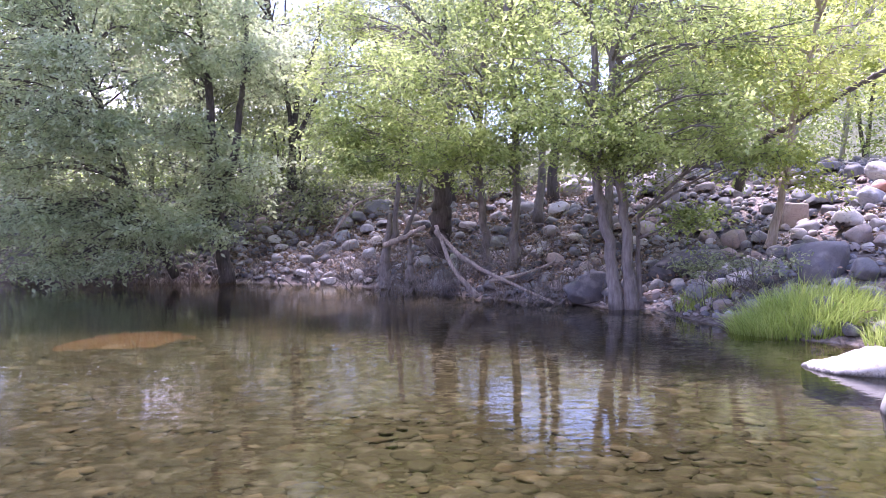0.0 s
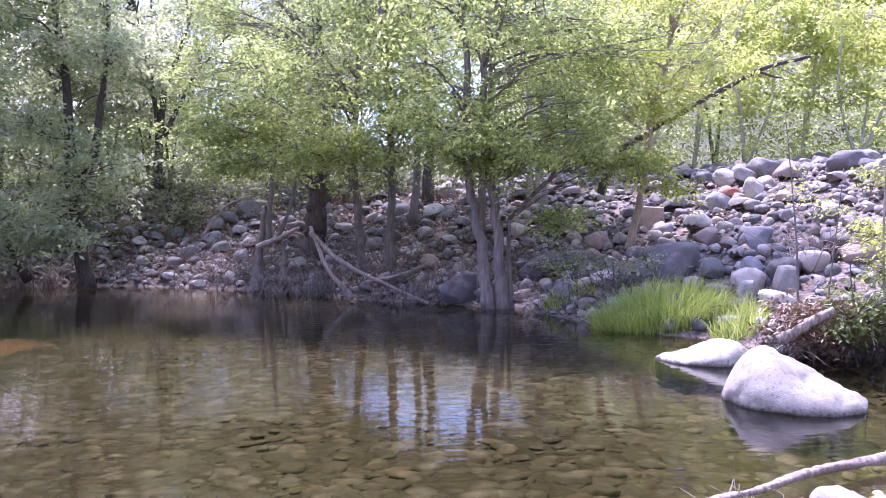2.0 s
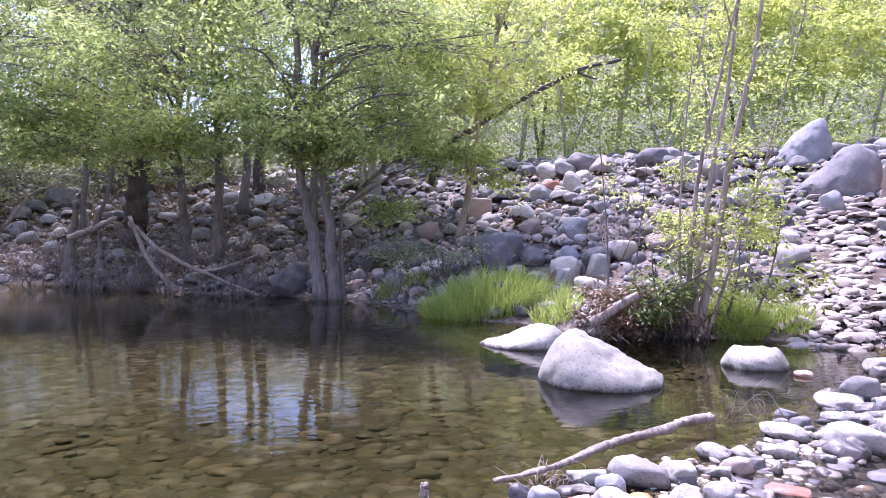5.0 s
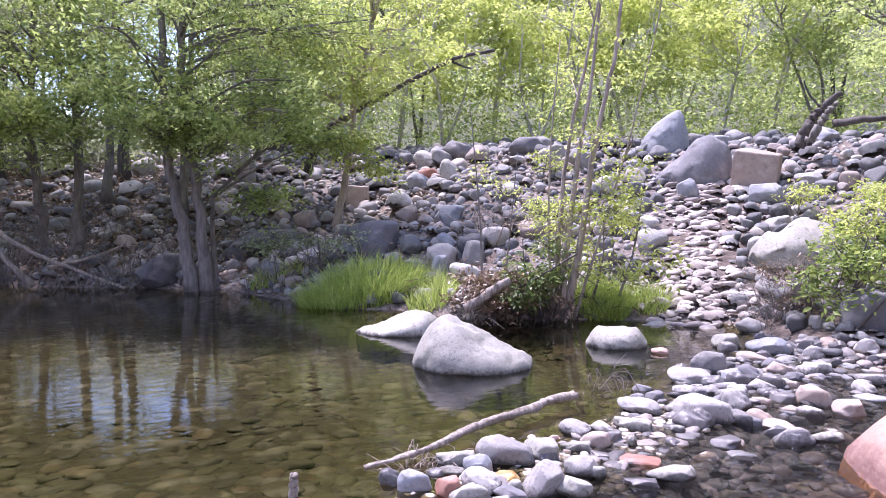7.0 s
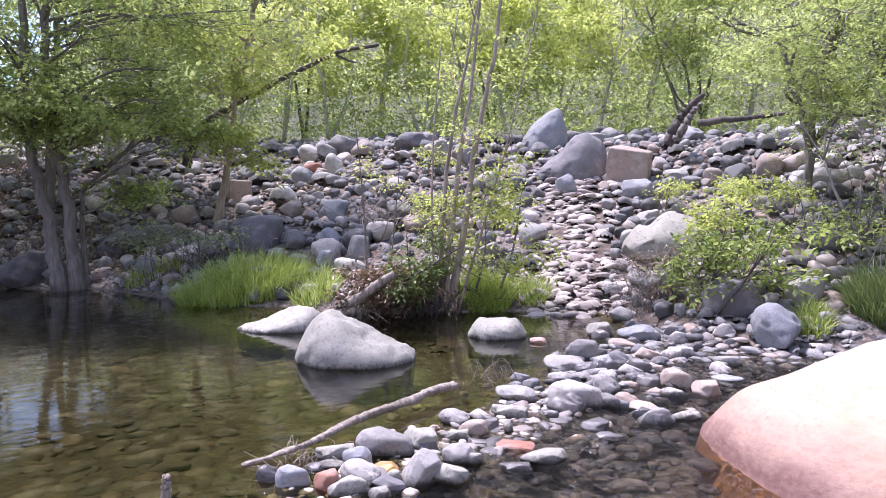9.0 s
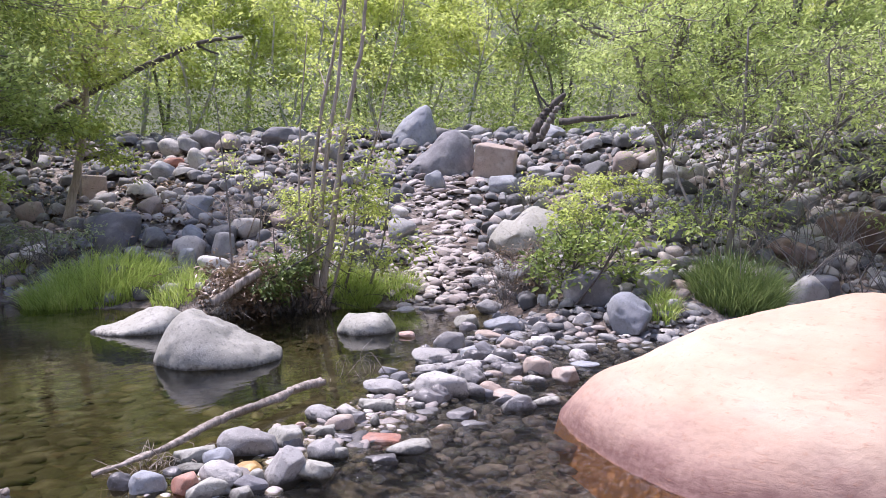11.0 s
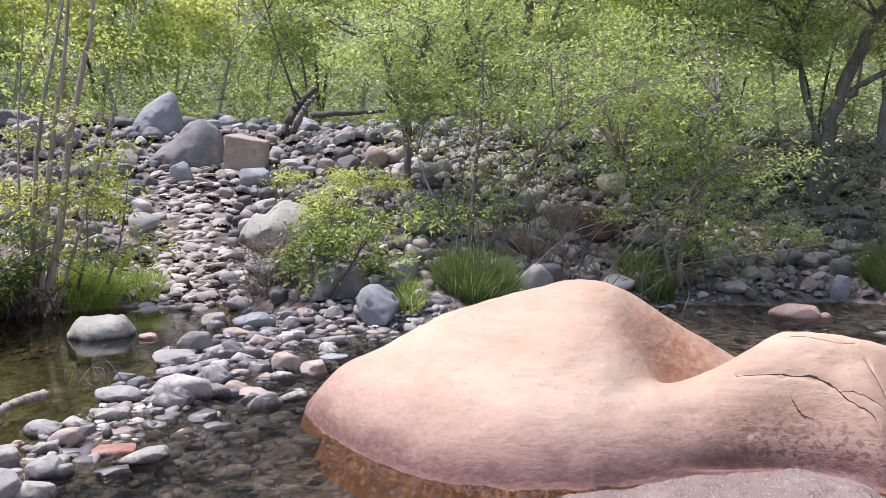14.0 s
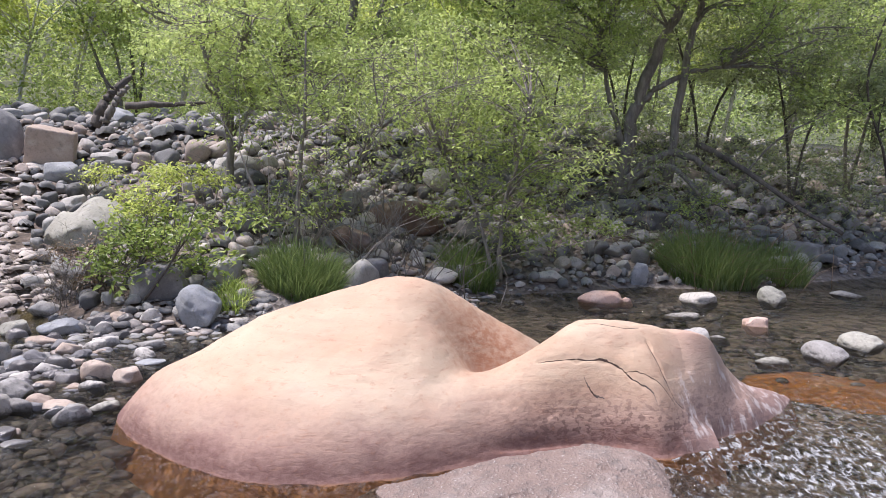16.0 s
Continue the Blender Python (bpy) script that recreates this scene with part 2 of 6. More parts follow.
def earth():
    """Gravelly soil with leaf litter; olive silt below the water, darkened with depth as water dims the light."""
    m, node, link, out = graph("bank_earth")
    pos = node("NewGeometry").outputs["Position"]
    big = node("TexNoise", Scale=0.7, Detail=6.0)
    mid = node("TexNoise", Scale=9.0, Detail=6.0)
    peb = node("TexVoronoi", Scale=16.0)
    for n in (big, mid, peb):
        link(pos, n.inputs["Vector"])
    litter = ramp(node, [(0.3, (0.045, 0.032, 0.024)), (0.5, (0.11, 0.08, 0.06)), (0.7, (0.22, 0.17, 0.135))])
    link(mid.outputs["Fac"], litter.inputs["Fac"])
    gravel = ramp(node, [(0.0, (0.07, 0.06, 0.053)), (0.5, (0.20, 0.175, 0.155)), (1.0, (0.35, 0.31, 0.28))])
    link(peb.outputs["Color"], gravel.inputs["Fac"])
    c = mixed(node, link, litter.outputs["Color"], gravel.outputs["Color"], ranged(node, link, big.outputs["Fac"], 0.4, 0.6, 0.15, 0.8))
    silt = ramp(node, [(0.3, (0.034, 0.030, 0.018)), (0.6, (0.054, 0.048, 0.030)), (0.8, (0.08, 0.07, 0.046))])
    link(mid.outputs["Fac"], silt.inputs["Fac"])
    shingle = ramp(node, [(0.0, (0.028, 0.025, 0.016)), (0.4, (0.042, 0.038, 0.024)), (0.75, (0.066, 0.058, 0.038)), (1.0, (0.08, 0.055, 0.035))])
    fine = node("TexVoronoi", Scale=9.0)
    link(pos, fine.inputs["Vector"])
    link(fine.outputs["Color"], shingle.inputs["Fac"])
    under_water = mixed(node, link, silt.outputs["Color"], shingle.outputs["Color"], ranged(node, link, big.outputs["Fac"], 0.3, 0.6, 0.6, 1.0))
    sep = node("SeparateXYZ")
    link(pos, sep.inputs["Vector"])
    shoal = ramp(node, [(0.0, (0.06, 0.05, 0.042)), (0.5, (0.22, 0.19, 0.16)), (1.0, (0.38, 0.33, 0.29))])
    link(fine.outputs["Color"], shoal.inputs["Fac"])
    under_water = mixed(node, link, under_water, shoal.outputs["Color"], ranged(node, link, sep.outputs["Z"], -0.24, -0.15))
    # light lost in deep water, painted into the bed as a darker colour
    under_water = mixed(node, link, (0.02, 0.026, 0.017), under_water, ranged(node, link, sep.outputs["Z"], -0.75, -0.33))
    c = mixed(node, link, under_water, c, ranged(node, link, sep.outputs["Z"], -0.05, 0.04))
    far = node("VectorMath")
    far.operation = "LENGTH"
    link(pos, far.inputs[0])
    green = ramp(node, [(0.3, (0.045, 0.055, 0.025)), (0.7, (0.13, 0.14, 0.07))])
    link(mid.outputs["Fac"], green.inputs["Fac"])
    c = mixed(node, link, c, green.outputs["Color"], ranged(node, link, far.outputs["Value"], 24.0, 34.0))
    b = node("BsdfPrincipled", Roughness=0.9)
    link(c, b.inputs["Base Color"])
    bp = node("Bump", Strength=0.7, Distance=0.04)
    link(mid.outputs["Fac"], bp.inputs["Height"])
    bp2 = node("Bump", Strength=0.6, Distance=0.03)
    link(peb.outputs["Distance"], bp2.inputs["Height"])
    link(bp.outputs["Normal"], bp2.inputs["Normal"])
    link(bp2.outputs["Normal"], b.inputs["Normal"])
    link(b.outputs["BSDF"], out.inputs["Surface"])
    return m


EARTH = earth()


def creek_water():
    """Clear brown-green water: a mirror by Fresnel over a tinted clear body, calm in the pool, broken in the riffle."""
    m, node, link, out = graph("creek_water")
    pos = node("NewGeometry").outputs["Position"]
    calm = node("TexNoise", Scale=3.2, Detail=3.0)
    squash = node("Mapping")
    squash.inputs["Scale"].default_value = (0.7, 2.2, 1.0)
    link(pos, squash.inputs["Vector"])
    link(squash.outputs["Vector"], calm.inputs["Vector"])
    chop = node("TexNoise", Scale=16.0, Detail=4.0, Roughness=0.6, Distortion=1.2)
    link(pos, chop.inputs["Vector"])
    # the riffle: right of a line that runs along the bar of stones
    along = node("VectorMath")
    along.operation = "DOT_PRODUCT"
    along.inputs[1].default_value = (0.42, -0.91, 0.0)
    link(pos, along.inputs[0])
    riffle = ranged(node, link, along.outputs["Value"], -1.9, -1.2, 0.0015, 1.0)
    rough = node("Math")
    rough.operation = "MULTIPLY"
    link(chop.outputs["Fac"], rough.inputs[0])
    link(riffle, rough.inputs[1])
    b1 = node("Bump", Strength=0.07, Distance=0.05)
    link(calm.outputs["Fac"], b1.inputs["Height"])
    b2 = node("Bump", Strength=1.0, Distance=0.12)
    link(rough.outputs["Value"], b2.inputs["Height"])
    link(b1.outputs["Normal"], b2.inputs["Normal"])
    fres = node("Fresnel", IOR=1.33)
    link(b2.outputs["Normal"], fres.inputs["Normal"])
    clear = node("BsdfTransparent")
    link(mixed(node, link, (0.58, 0.56, 0.40), (0.84, 0.81, 0.72), ranged(node, link, along.outputs["Value"], -1.9, -0.9)), clear.inputs["Color"])
    gloss = node("BsdfGlossy", Color=(1, 1, 1, 1), Roughness=0.0)
    link(b2.outputs["Normal"], gloss.inputs["Normal"])
    mix = node("MixShader")
    link(fres.outputs["Fac"], mix.inputs["Fac"])
    link(clear.outputs["BSDF"], mix.inputs[1])
    link(gloss.outputs["BSDF"], mix.inputs[2])
    # sky glints on the riffle, painted as short matte white streaks
    lie = node("Mapping")
    lie.inputs["Rotation"].default_value = (0, 0, radians(78))
    lie.inputs["Scale"].default_value = (11.0, 26.0, 1.0)
    link(pos, lie.inputs["Vector"])
    glint_noise = node("TexNoise", Scale=1.0, Detail=5.0, Roughness=0.65, Distortion=0.6)
    link(lie.outputs["Vector"], glint_noise.inputs["Vector"])
    rush = node("TexNoise", Scale=0.8, Detail=1.0)
    link(pos, rush.inputs["Vector"])
    level = node("Math")
    level.operation = "MULTIPLY_ADD"
    link(rush.outputs["Fac"], level.inputs[0])
    level.inputs[1].default_value = 0.22
    link(glint_noise.outputs["Fac"], level.inputs[2])
    white = node("Math")
    white.operation = "MULTIPLY"
    link(ranged(node, link, level.outputs["Value"], 0.61, 0.75, 0.0, 0.68), white.inputs[0])
    link(ranged(node, link, along.outputs["Value"], -1.5, -0.4), white.inputs[1])
    thin = node("Math")
    thin.operation = "MULTIPLY"
    link(white.outputs["Value"], thin.inputs[0])
    from_glints = node("VectorMath")
    from_glints.operation = "DISTANCE"
    from_glints.inputs[1].default_value = (4.5, -2.0, 0.0)
    link(pos, from_glints.inputs[0])
    link(ranged(node, link, from_glints.outputs["Value"], 0.9, 2.0, 1.0, 0.1), thin.inputs[1])
    glint = node("BsdfDiffuse", Color=(0.75, 0.77, 0.78, 1))
    link(b2.outputs["Normal"], glint.inputs["Normal"])
    both = node("MixShader")
    link(thin.outputs["Value"], both.inputs["Fac"])
    link(mix.outputs["Shader"], both.inputs[1])
    link(glint.outputs["BSDF"], both.inputs[2])
    link(both.outputs["Shader"], out.inputs["Surface"])
    return m


WATER = creek_water()


def leaf_material(name, dark, mid, light, through=0.45):
    m, node, link, out = graph(name)
    geo = node("NewGeometry")
    patch = node("TexNoise", Scale=0.9, Detail=2.0)
    link(geo.outputs["Position"], patch.inputs["Vector"])
    add = node("Math")
    add.operation = "MULTIPLY_ADD"
    link(geo.outputs["Random Per Island"], add.inputs[0])
    add.inputs[1].default_value = 0.55
    link(ranged(node, link, patch.outputs["Fac"], 0.3, 0.7, 0.0, 0.45), add.inputs[2])
    col = ramp(node, [(0.05, dark), (0.5, mid), (0.95, light)])
    link(add.outputs["Value"], col.inputs["Fac"])
    d = node("BsdfPrincipled", Roughness=0.4)
    link(col.outputs["Color"], d.inputs["Base Color"])
    t = node("BsdfTranslucent")
    warm = mixed(node, link, col.outputs["Color"], (0.9, 1.0, 0.35), 0.12)
    link(warm, t.inputs["Color"])
    mix = node("MixShader", Fac=through)
    link(d.outputs["BSDF"], mix.inputs[1])
    link(t.outputs["BSDF"], mix.inputs[2])
    link(mix.outputs["Shader"], out.inputs["Surface"])
    return m


LEAF_GREEN = leaf_material("alder_leaf", (0.21, 0.265, 0.15), (0.49, 0.57, 0.34), (0.74, 0.79, 0.56), 0.6)
LEAF_DULL = leaf_material("willow_leaf", (0.11, 0.14, 0.07), (0.27, 0.315, 0.165), (0.50, 0.54, 0.34), 0.52)
LEAF_YELLOW = leaf_material("young_leaf", (0.20, 0.255, 0.05), (0.48, 0.555, 0.14), (0.76, 0.80, 0.30), 0.64)
LEAF_FRESH = leaf_material("fresh_leaf", (0.13, 0.185, 0.05), (0.375, 0.475, 0.15), (0.66, 0.73, 0.32), 0.62)
LEAF_BUSH = leaf_material("bush_leaf", (0.07, 0.11, 0.025), (0.22, 0.31, 0.07), (0.56, 0.64, 0.18), 0.5)
LEAF_DEEP = leaf_material("deep_green_leaf", (0.03, 0.055, 0.018), (0.11, 0.17, 0.05), (0.30, 0.38, 0.12), 0.45)
GRASS = leaf_material("grass_blade", (0.12, 0.18, 0.035), (0.38, 0.51, 0.11), (0.70, 0.74, 0.30), 0.55)
# darker copy of the grass, with the bank's shade in its colour
GRASS_SHADED = leaf_material("shaded_grass_blade", (0.06, 0.11, 0.03), (0.12, 0.19, 0.06), (0.25, 0.31, 0.13), 0.45)
DRY = leaf_material("dry_stem", (0.09, 0.055, 0.035), (0.20, 0.13, 0.085), (0.40, 0.30, 0.21), 0.15)


def bark(name, dark, light, scale=1.0):
    m, node, link, out = graph(name)
    pos = node("NewGeometry").outputs["Position"]
    tall = node("Mapping")
    tall.inputs["Scale"].default_value = (scale * 3, scale * 3, scale * 0.6)
    link(pos, tall.inputs["Vector"])
    ridge = node("TexNoise", Scale=7.0, Detail=6.0, Roughness=0.65)
    link(tall.outputs["Vector"], ridge.inputs["Vector"])
    blot = node("TexNoise", Scale=3.0, Detail=3.0)
    link(pos, blot.inputs["Vector"])
    c = ramp(node, [(0.3, dark), (0.7, light)])
    link(ridge.outputs["Fac"], c.inputs["Fac"])
    c2 = mixed(node, link, c.outputs["Color"], tuple(0.5 * v for v in dark), ranged(node, link, blot.outputs["Fac"], 0.5, 0.75, 0.0, 0.6))
    b = node("BsdfPrincipled", Roughness=0.85)
    link(c2, b.inputs["Base Color"])
    bp = node("Bump", Strength=0.6, Distance=0.02)
    link(ridge.outputs["Fac"], bp.inputs["Height"])
    link(bp.outputs["Normal"], b.inputs["Normal"])
    link(b.outputs["BSDF"], out.inputs["Surface"])
    return m


BARK_GREY = bark("grey_bark", (0.13, 0.115, 0.10), (0.30, 0.275, 0.25))
BARK_TAN = bark("tan_bark", (0.27, 0.225, 0.18), (0.52, 0.45, 0.38))
BARK_DARK = bark("dark_bark", (0.05, 0.043, 0.038), (0.15, 0.13, 0.115))
BARK_PALE = bark("pale_bark", (0.42, 0.40, 0.36), (0.68, 0.66, 0.62))
DRIFTWOOD = bark("driftwood", (0.15, 0.12, 0.095), (0.50, 0.44, 0.38), 1.6)

# ---- mesh helpers ----
def mesh_of(name, verts, tris, material, smooth=True):
    """A mesh from arrays of corners and triangles."""
    verts, tris = np.asarray(verts, np.float32), np.asarray(tris, np.int32)
    me = bpy.data.meshes.new(name)
    me.vertices.add(len(verts))
    me.vertices.foreach_set("co", verts.ravel())
    me.loops.add(tris.size)
    me.loops.foreach_set("vertex_index", tris.ravel())
    me.polygons.add(len(tris))
    me.polygons.foreach_set("loop_start", np.arange(0, tris.size, 3, dtype=np.int32))
    me.polygons.foreach_set("use_smooth", np.full(len(tris), smooth, bool))
    me.update(calc_edges=True)
    me.materials.append(material)
    return me


def joined(pieces):
    """Pieces (verts, tris) as one pair of arrays."""
    vs, fs, n = [], [], 0
    for v, f in pieces:
        vs.append(np.asarray(v))
        fs.append(np.asarray(f) + n)
        n += len(v)
    return np.concatenate(vs), np.concatenate(fs)


def under(ob, parent):
    ob.parent = parent
    return ob


def smooth_line(points, steps):
    """A Catmull-Rom line through points."""
    p = np.asarray(points, float)
    if len(p) == 2:
        s = np.linspace(0, 1, steps + 1)[:, None]
        return p[0] + (p[1] - p[0]) * s
    q = np.concatenate([[2 * p[0] - p[1]], p, [2 * p[-1] - p[-2]]])
    out = []
    for i in range(len(p) - 1):
        a, b, c, d = q[i:i + 4]
        for s in np.linspace(0, 1, steps, endpoint=False):
            out.append(0.5 * (2 * b + (c - a) * s + (2 * a - 5 * b + 4 * c - d) * s * s + (3 * b - a - 3 * c + d) * s ** 3))
    out.append(p[-1])
    return np.array(out)


def tube(line, r0, r1, sides=6, knots=0.0, rng=None, flare=0.0):
    """A tapered round stem along a line, closed at its tip."""
    line = np.asarray(line, float)
    n = len(line)
    way = np.gradient(line, axis=0)
    way /= np.linalg.norm(way, axis=1)[:, None] + 1e-9
    ref = np.where(np.abs(way[:, 2:3]) > 0.8, [[1.0, 0, 0]], [[0, 0, 1.0]])
    a = np.cross(way, ref)
    a /= np.linalg.norm(a, axis=1)[:, None] + 1e-9
    b = np.cross(way, a)
    s = np.linspace(0, 1, n)
    r = r0 + (r1 - r0) * s + flare * np.exp(-s * 14)
    ang = np.arange(sides) * 2 * math.pi / sides
    rad = r[:, None] * np.ones((1, sides))
    if knots and rng is not None:
        lumps = rng.normal(size=rad.shape)
        lumps = sum(np.roll(lumps, k, 0) for k in (-2, -1, 0, 1, 2)) / 2.2 + 0.5 * rng.normal(size=(1, sides))
        rad = rad * np.clip(1 + knots * lumps, 0.4, 1.8)
    v = line[:, None] + rad[..., None] * (np.cos(ang)[None, :, None] * a[:, None] + np.sin(ang)[None, :, None] * b[:, None])
    v = v.reshape(-1, 3)
    i = np.arange(n - 1)[:, None] * sides
    j = np.arange(sides)[None]
    k = (j + 1) % sides
    f = np.concatenate([np.stack([i + j, i + k, i + sides + k], -1).reshape(-1, 3), np.stack([i + j, i + sides + k, i + sides + j], -1).reshape(-1, 3)])
    v = np.concatenate([v, line[:1], line[-1:]])
    c0, c1, last = len(v) - 2, len(v) - 1, (n - 1) * sides
    jj = np.arange(sides)
    kk = (jj + 1) % sides
    f = np.concatenate([f, np.stack([np.full(sides, c0), kk, jj], -1), np.stack([np.full(sides, c1), last + jj, last + kk], -1)])
    return v, f


def leaf_arrays(centres, per, spread, size, rng, slim=0.5, droop=0.3):
    """Folded leaves set along short flat sprays, two sprays about each centre."""
    n = len(centres) * per
    spread = np.broadcast_to(np.asarray(spread, float), (3,))
    sprays = len(centres) * 2
    way = rng.normal(size=(sprays, 3)) * [1, 1, 0.2] - [0, 0, 0.12]
    way /= np.linalg.norm(way, axis=1)[:, None]
    up = np.array([0, 0, 1.0]) + rng.normal(size=(sprays, 3)) * 0.22
    across = np.cross(way, up)
    across /= np.linalg.norm(across, axis=1)[:, None]
    up = np.cross(across, way)
    at = np.repeat(centres, 2, 0) + rng.normal(size=(sprays, 3)) * spread * 0.55
    k = np.repeat(np.arange(sprays), per // 2)
    n = len(k)
    s = rng.uniform(-1, 1, (n, 1))
    q = rng.uniform(-1, 1, (n, 1)) * (1.05 - 0.6 * (s + 1) / 2)
    reach = spread[0] * 1.5
    pos = at[k] + way[k] * s * reach + across[k] * q * reach * 0.55 + up[k] * rng.normal(size=(n, 1)) * spread[2] * 0.22 - np.array([0, 0, 1.0]) * (s + 1) ** 2 * reach * 0.06
    d = way[k] * 0.7 + across[k] * np.sign(q) * rng.uniform(0.2, 1.0, (n, 1)) + rng.normal(size=(n, 3)) * 0.35 - [0, 0, droop]
    d /= np.linalg.norm(d, axis=1)[:, None]
    side = np.cross(d, up[k] + rng.normal(size=(n, 3)) * 0.45)
    side /= np.linalg.norm(side, axis=1)[:, None] + 1e-9
    fold = np.cross(side, d)
    ln = size * rng.uniform(0.6, 1.25, (n, 1))
    w = ln * slim * 0.5
    v = np.stack([pos, pos + d * ln * 0.42 + side * w + fold * w * 0.35, pos + d * ln, pos + d * ln * 0.42 - side * w + fold * w * 0.35], 1).reshape(-1, 3)
    i = np.arange(n)[:, None] * 4
    f = np.concatenate([i + [0, 1, 2], i + [0, 2, 3]], 1).reshape(-1, 3)
    return v, f


def in_crown(blobs, rng):
    """Twig centres inside ellipsoids, in uneven clumps with gaps, more of them near the outside."""
    out = []
    for c, r, n in blobs:
        hubs = max(3, n // 7)
        u = rng.normal(size=(hubs, 3))
        u /= np.linalg.norm(u, axis=1)[:, None]
        hub = np.array(c) + u * np.array(r) * rng.uniform(0.2, 1.05, (hubs, 1)) ** 0.6
        k = rng.integers(0, hubs, n)
        out.append(hub[k] + rng.normal(size=(n, 3)) * np.minimum(np.array(r) * 0.22, 0.42) * [1, 1, 0.55])
    return np.concatenate(out)


def grown(name, label, category, stems, blobs, leaf, bark_mat, seed, per=36, size=0.09, spread=0.26, slim=0.5, group="", bough=0.03, thick=7, kind=""):
    """A tree or bush: stems given as (points, r0, r1), boughs and twigs to leaf sprays spread over the crown."""
    rng = np.random.default_rng(seed)
    base = np.array(stems[0][0][0], float)
    root = tagged(new(name), label, category, group, kind)
    root.location = base
    nodes = []
    for pts, r0, r1 in stems:
        line = smooth_line(np.array(pts, float) - base, 5)
        line[1:-1] += rng.normal(size=(len(line) - 2, 3)) * r0 * 0.18
        under(new("trunk", mesh_of("trunk", *tube(line, r0, r1, thick, 0.05, rng, r0 * 0.5), bark_mat)), root)
        nodes.append(line[len(line) // 4:])
    nodes = np.concatenate(nodes)
    tips = in_crown(blobs, rng) - base
    left = list(range(len(tips)))
    rng.shuffle(left)
    while left:
        first = tips[left[0]]
        near = sorted(left, key=lambda k: float(((tips[k] - first) ** 2).sum()))[:9]
        left = [k for k in left if k not in near]
        hub = tips[near].mean(0)
        cost = np.linalg.norm((nodes - hub) * [1, 1, 0.8], axis=1) + 1.2 * np.maximum(0, nodes[:, 2] - hub[2] + 0.3)
        start = nodes[np.argmin(cost)]
        mid = (start + hub) / 2 + [0, 0, 0.1 * np.linalg.norm(hub - start)] + rng.normal(size=3) * 0.12
        line = smooth_line([start, mid, hub], 4)
        pieces = [tube(line, bough, bough * 0.35, 5)]
        for k in near:
            s = line[rng.integers(3, len(line))]
            m = (s + tips[k]) / 2 + rng.normal(size=3) * 0.1
            pieces.append(tube(smooth_line([s, m, tips[k]], 2), bough * 0.3, 0.003, 3))
        tagged(under(new("branch", mesh_of("branch", *joined(pieces), bark_mat)), root), kind="stuff")
    v, f = leaf_arrays(tips, per, np.array([spread, spread, spread * 0.55]), size, rng, slim)
    under(new("crown", mesh_of("crown", v, f, leaf, smooth=False)), root)
    return root


def stone_arrays(seed, subdiv, rough=0.16, blocky=0.0, flats=0):
    """A water-worn stone of diameter one about the origin."""
    bm = bmesh.new()
    bmesh.ops.create_icosphere(bm, subdivisions=subdiv, radius=0.5)
    off = Vector((seed * 7.13, seed * 3.7, seed * 1.9))
    die = random.Random(seed)
    cuts = [(Vector((die.gauss(0, 1), die.gauss(0, 1), die.gauss(0, 0.7))).normalized(), die.uniform(0.30, 0.42)) for _ in range(flats)]
    for v in bm.verts:
        p = v.co.copy()
        if blocky:
            e = 1 / max(abs(p.x), abs(p.y), abs(p.z)) * 0.5 * 0.8
            p = p.lerp(p * e, blocky)
        k = 1 + rough * 2.2 * noise.noise(p * 1.7 + off) + rough * 0.9 * noise.noise(p * 4.1 + off) + rough * 0.3 * noise.noise(p * 9 + off)
        p = p * k
        for n, h in cuts:
            over = p.dot(n) - h
            if over > 0:
                p = p - n * over * 0.93
        v.co = p
    bm.verts.ensure_lookup_table()
    vs = np.array([v.co[:] for v in bm.verts])
    fs = np.array([[v.index for v in f.verts] for f in bm.faces])
    bm.free()
    return vs, fs


# ---- the lie of the land ----
SHORE = np.array([(-60, 27), (-30, 23), (-11.7, 20.5), (-7.3, 20.0), (-5.5, 20.0), (-2.9, 18.7), (-1.1, 17.7), (0.7, 15.3), (2.3, 14.15), (3.5, 13.15), (4.1, 11.2), (4.35, 10.0), (5.1, 9.3), (5.4, 8.3), (6.3, 7.6), (7.5, 6.9), (8.1, 6.2), (7.6, 5.3), (7.1, 4.2), (7.6, 3.2), (9.0, 2.0), (10.8, 0.8), (11.2, -0.3), (12.1, -1.3), (12.2, -2.7), (13.5, -4.2), (14.5, -5.5), (22, -14), (60, -50)], float)
WATER_RING = np.concatenate([SHORE, [(60, -90), (-90, -90), (-90, 27)]])
BAR = np.array([(1.2, 2.6), (2.6, 3.2), (3.6, 3.4), (4.6, 3.7), (5.8, 4.2), (7.4, 5.0)], float)


def to_line(x, y, line):
    """The distance of points from a line of corners."""
    best = np.full(np.shape(x), 1e9)
    for (ax, ay), (bx, by) in zip(line[:-1], line[1:]):
        dx, dy = bx - ax, by - ay
        s = np.clip(((x - ax) * dx + (y - ay) * dy) / (dx * dx + dy * dy), 0, 1)
        best = np.minimum(best, np.hypot(x - ax - s * dx, y - ay - s * dy))
    return best


def inland(x, y):
    """Metres inland from the shore; negative over the creek."""
    x, y = np.asarray(x, float), np.asarray(y, float)
    wet = np.zeros(x.shape, bool)
    ring = np.roll(WATER_RING, -1, 0)
    for (ax, ay), (bx, by) in zip(WATER_RING, ring):
        cross = (ay > y) != (by > y)
        with np.errstate(divide="ignore", invalid="ignore"):
            wet ^= cross & (x < (bx - ax) * (y - ay) / (by - ay + 1e-12) + ax)
    d = to_line(x, y, SHORE)
    return np.where(wet, -d, d)


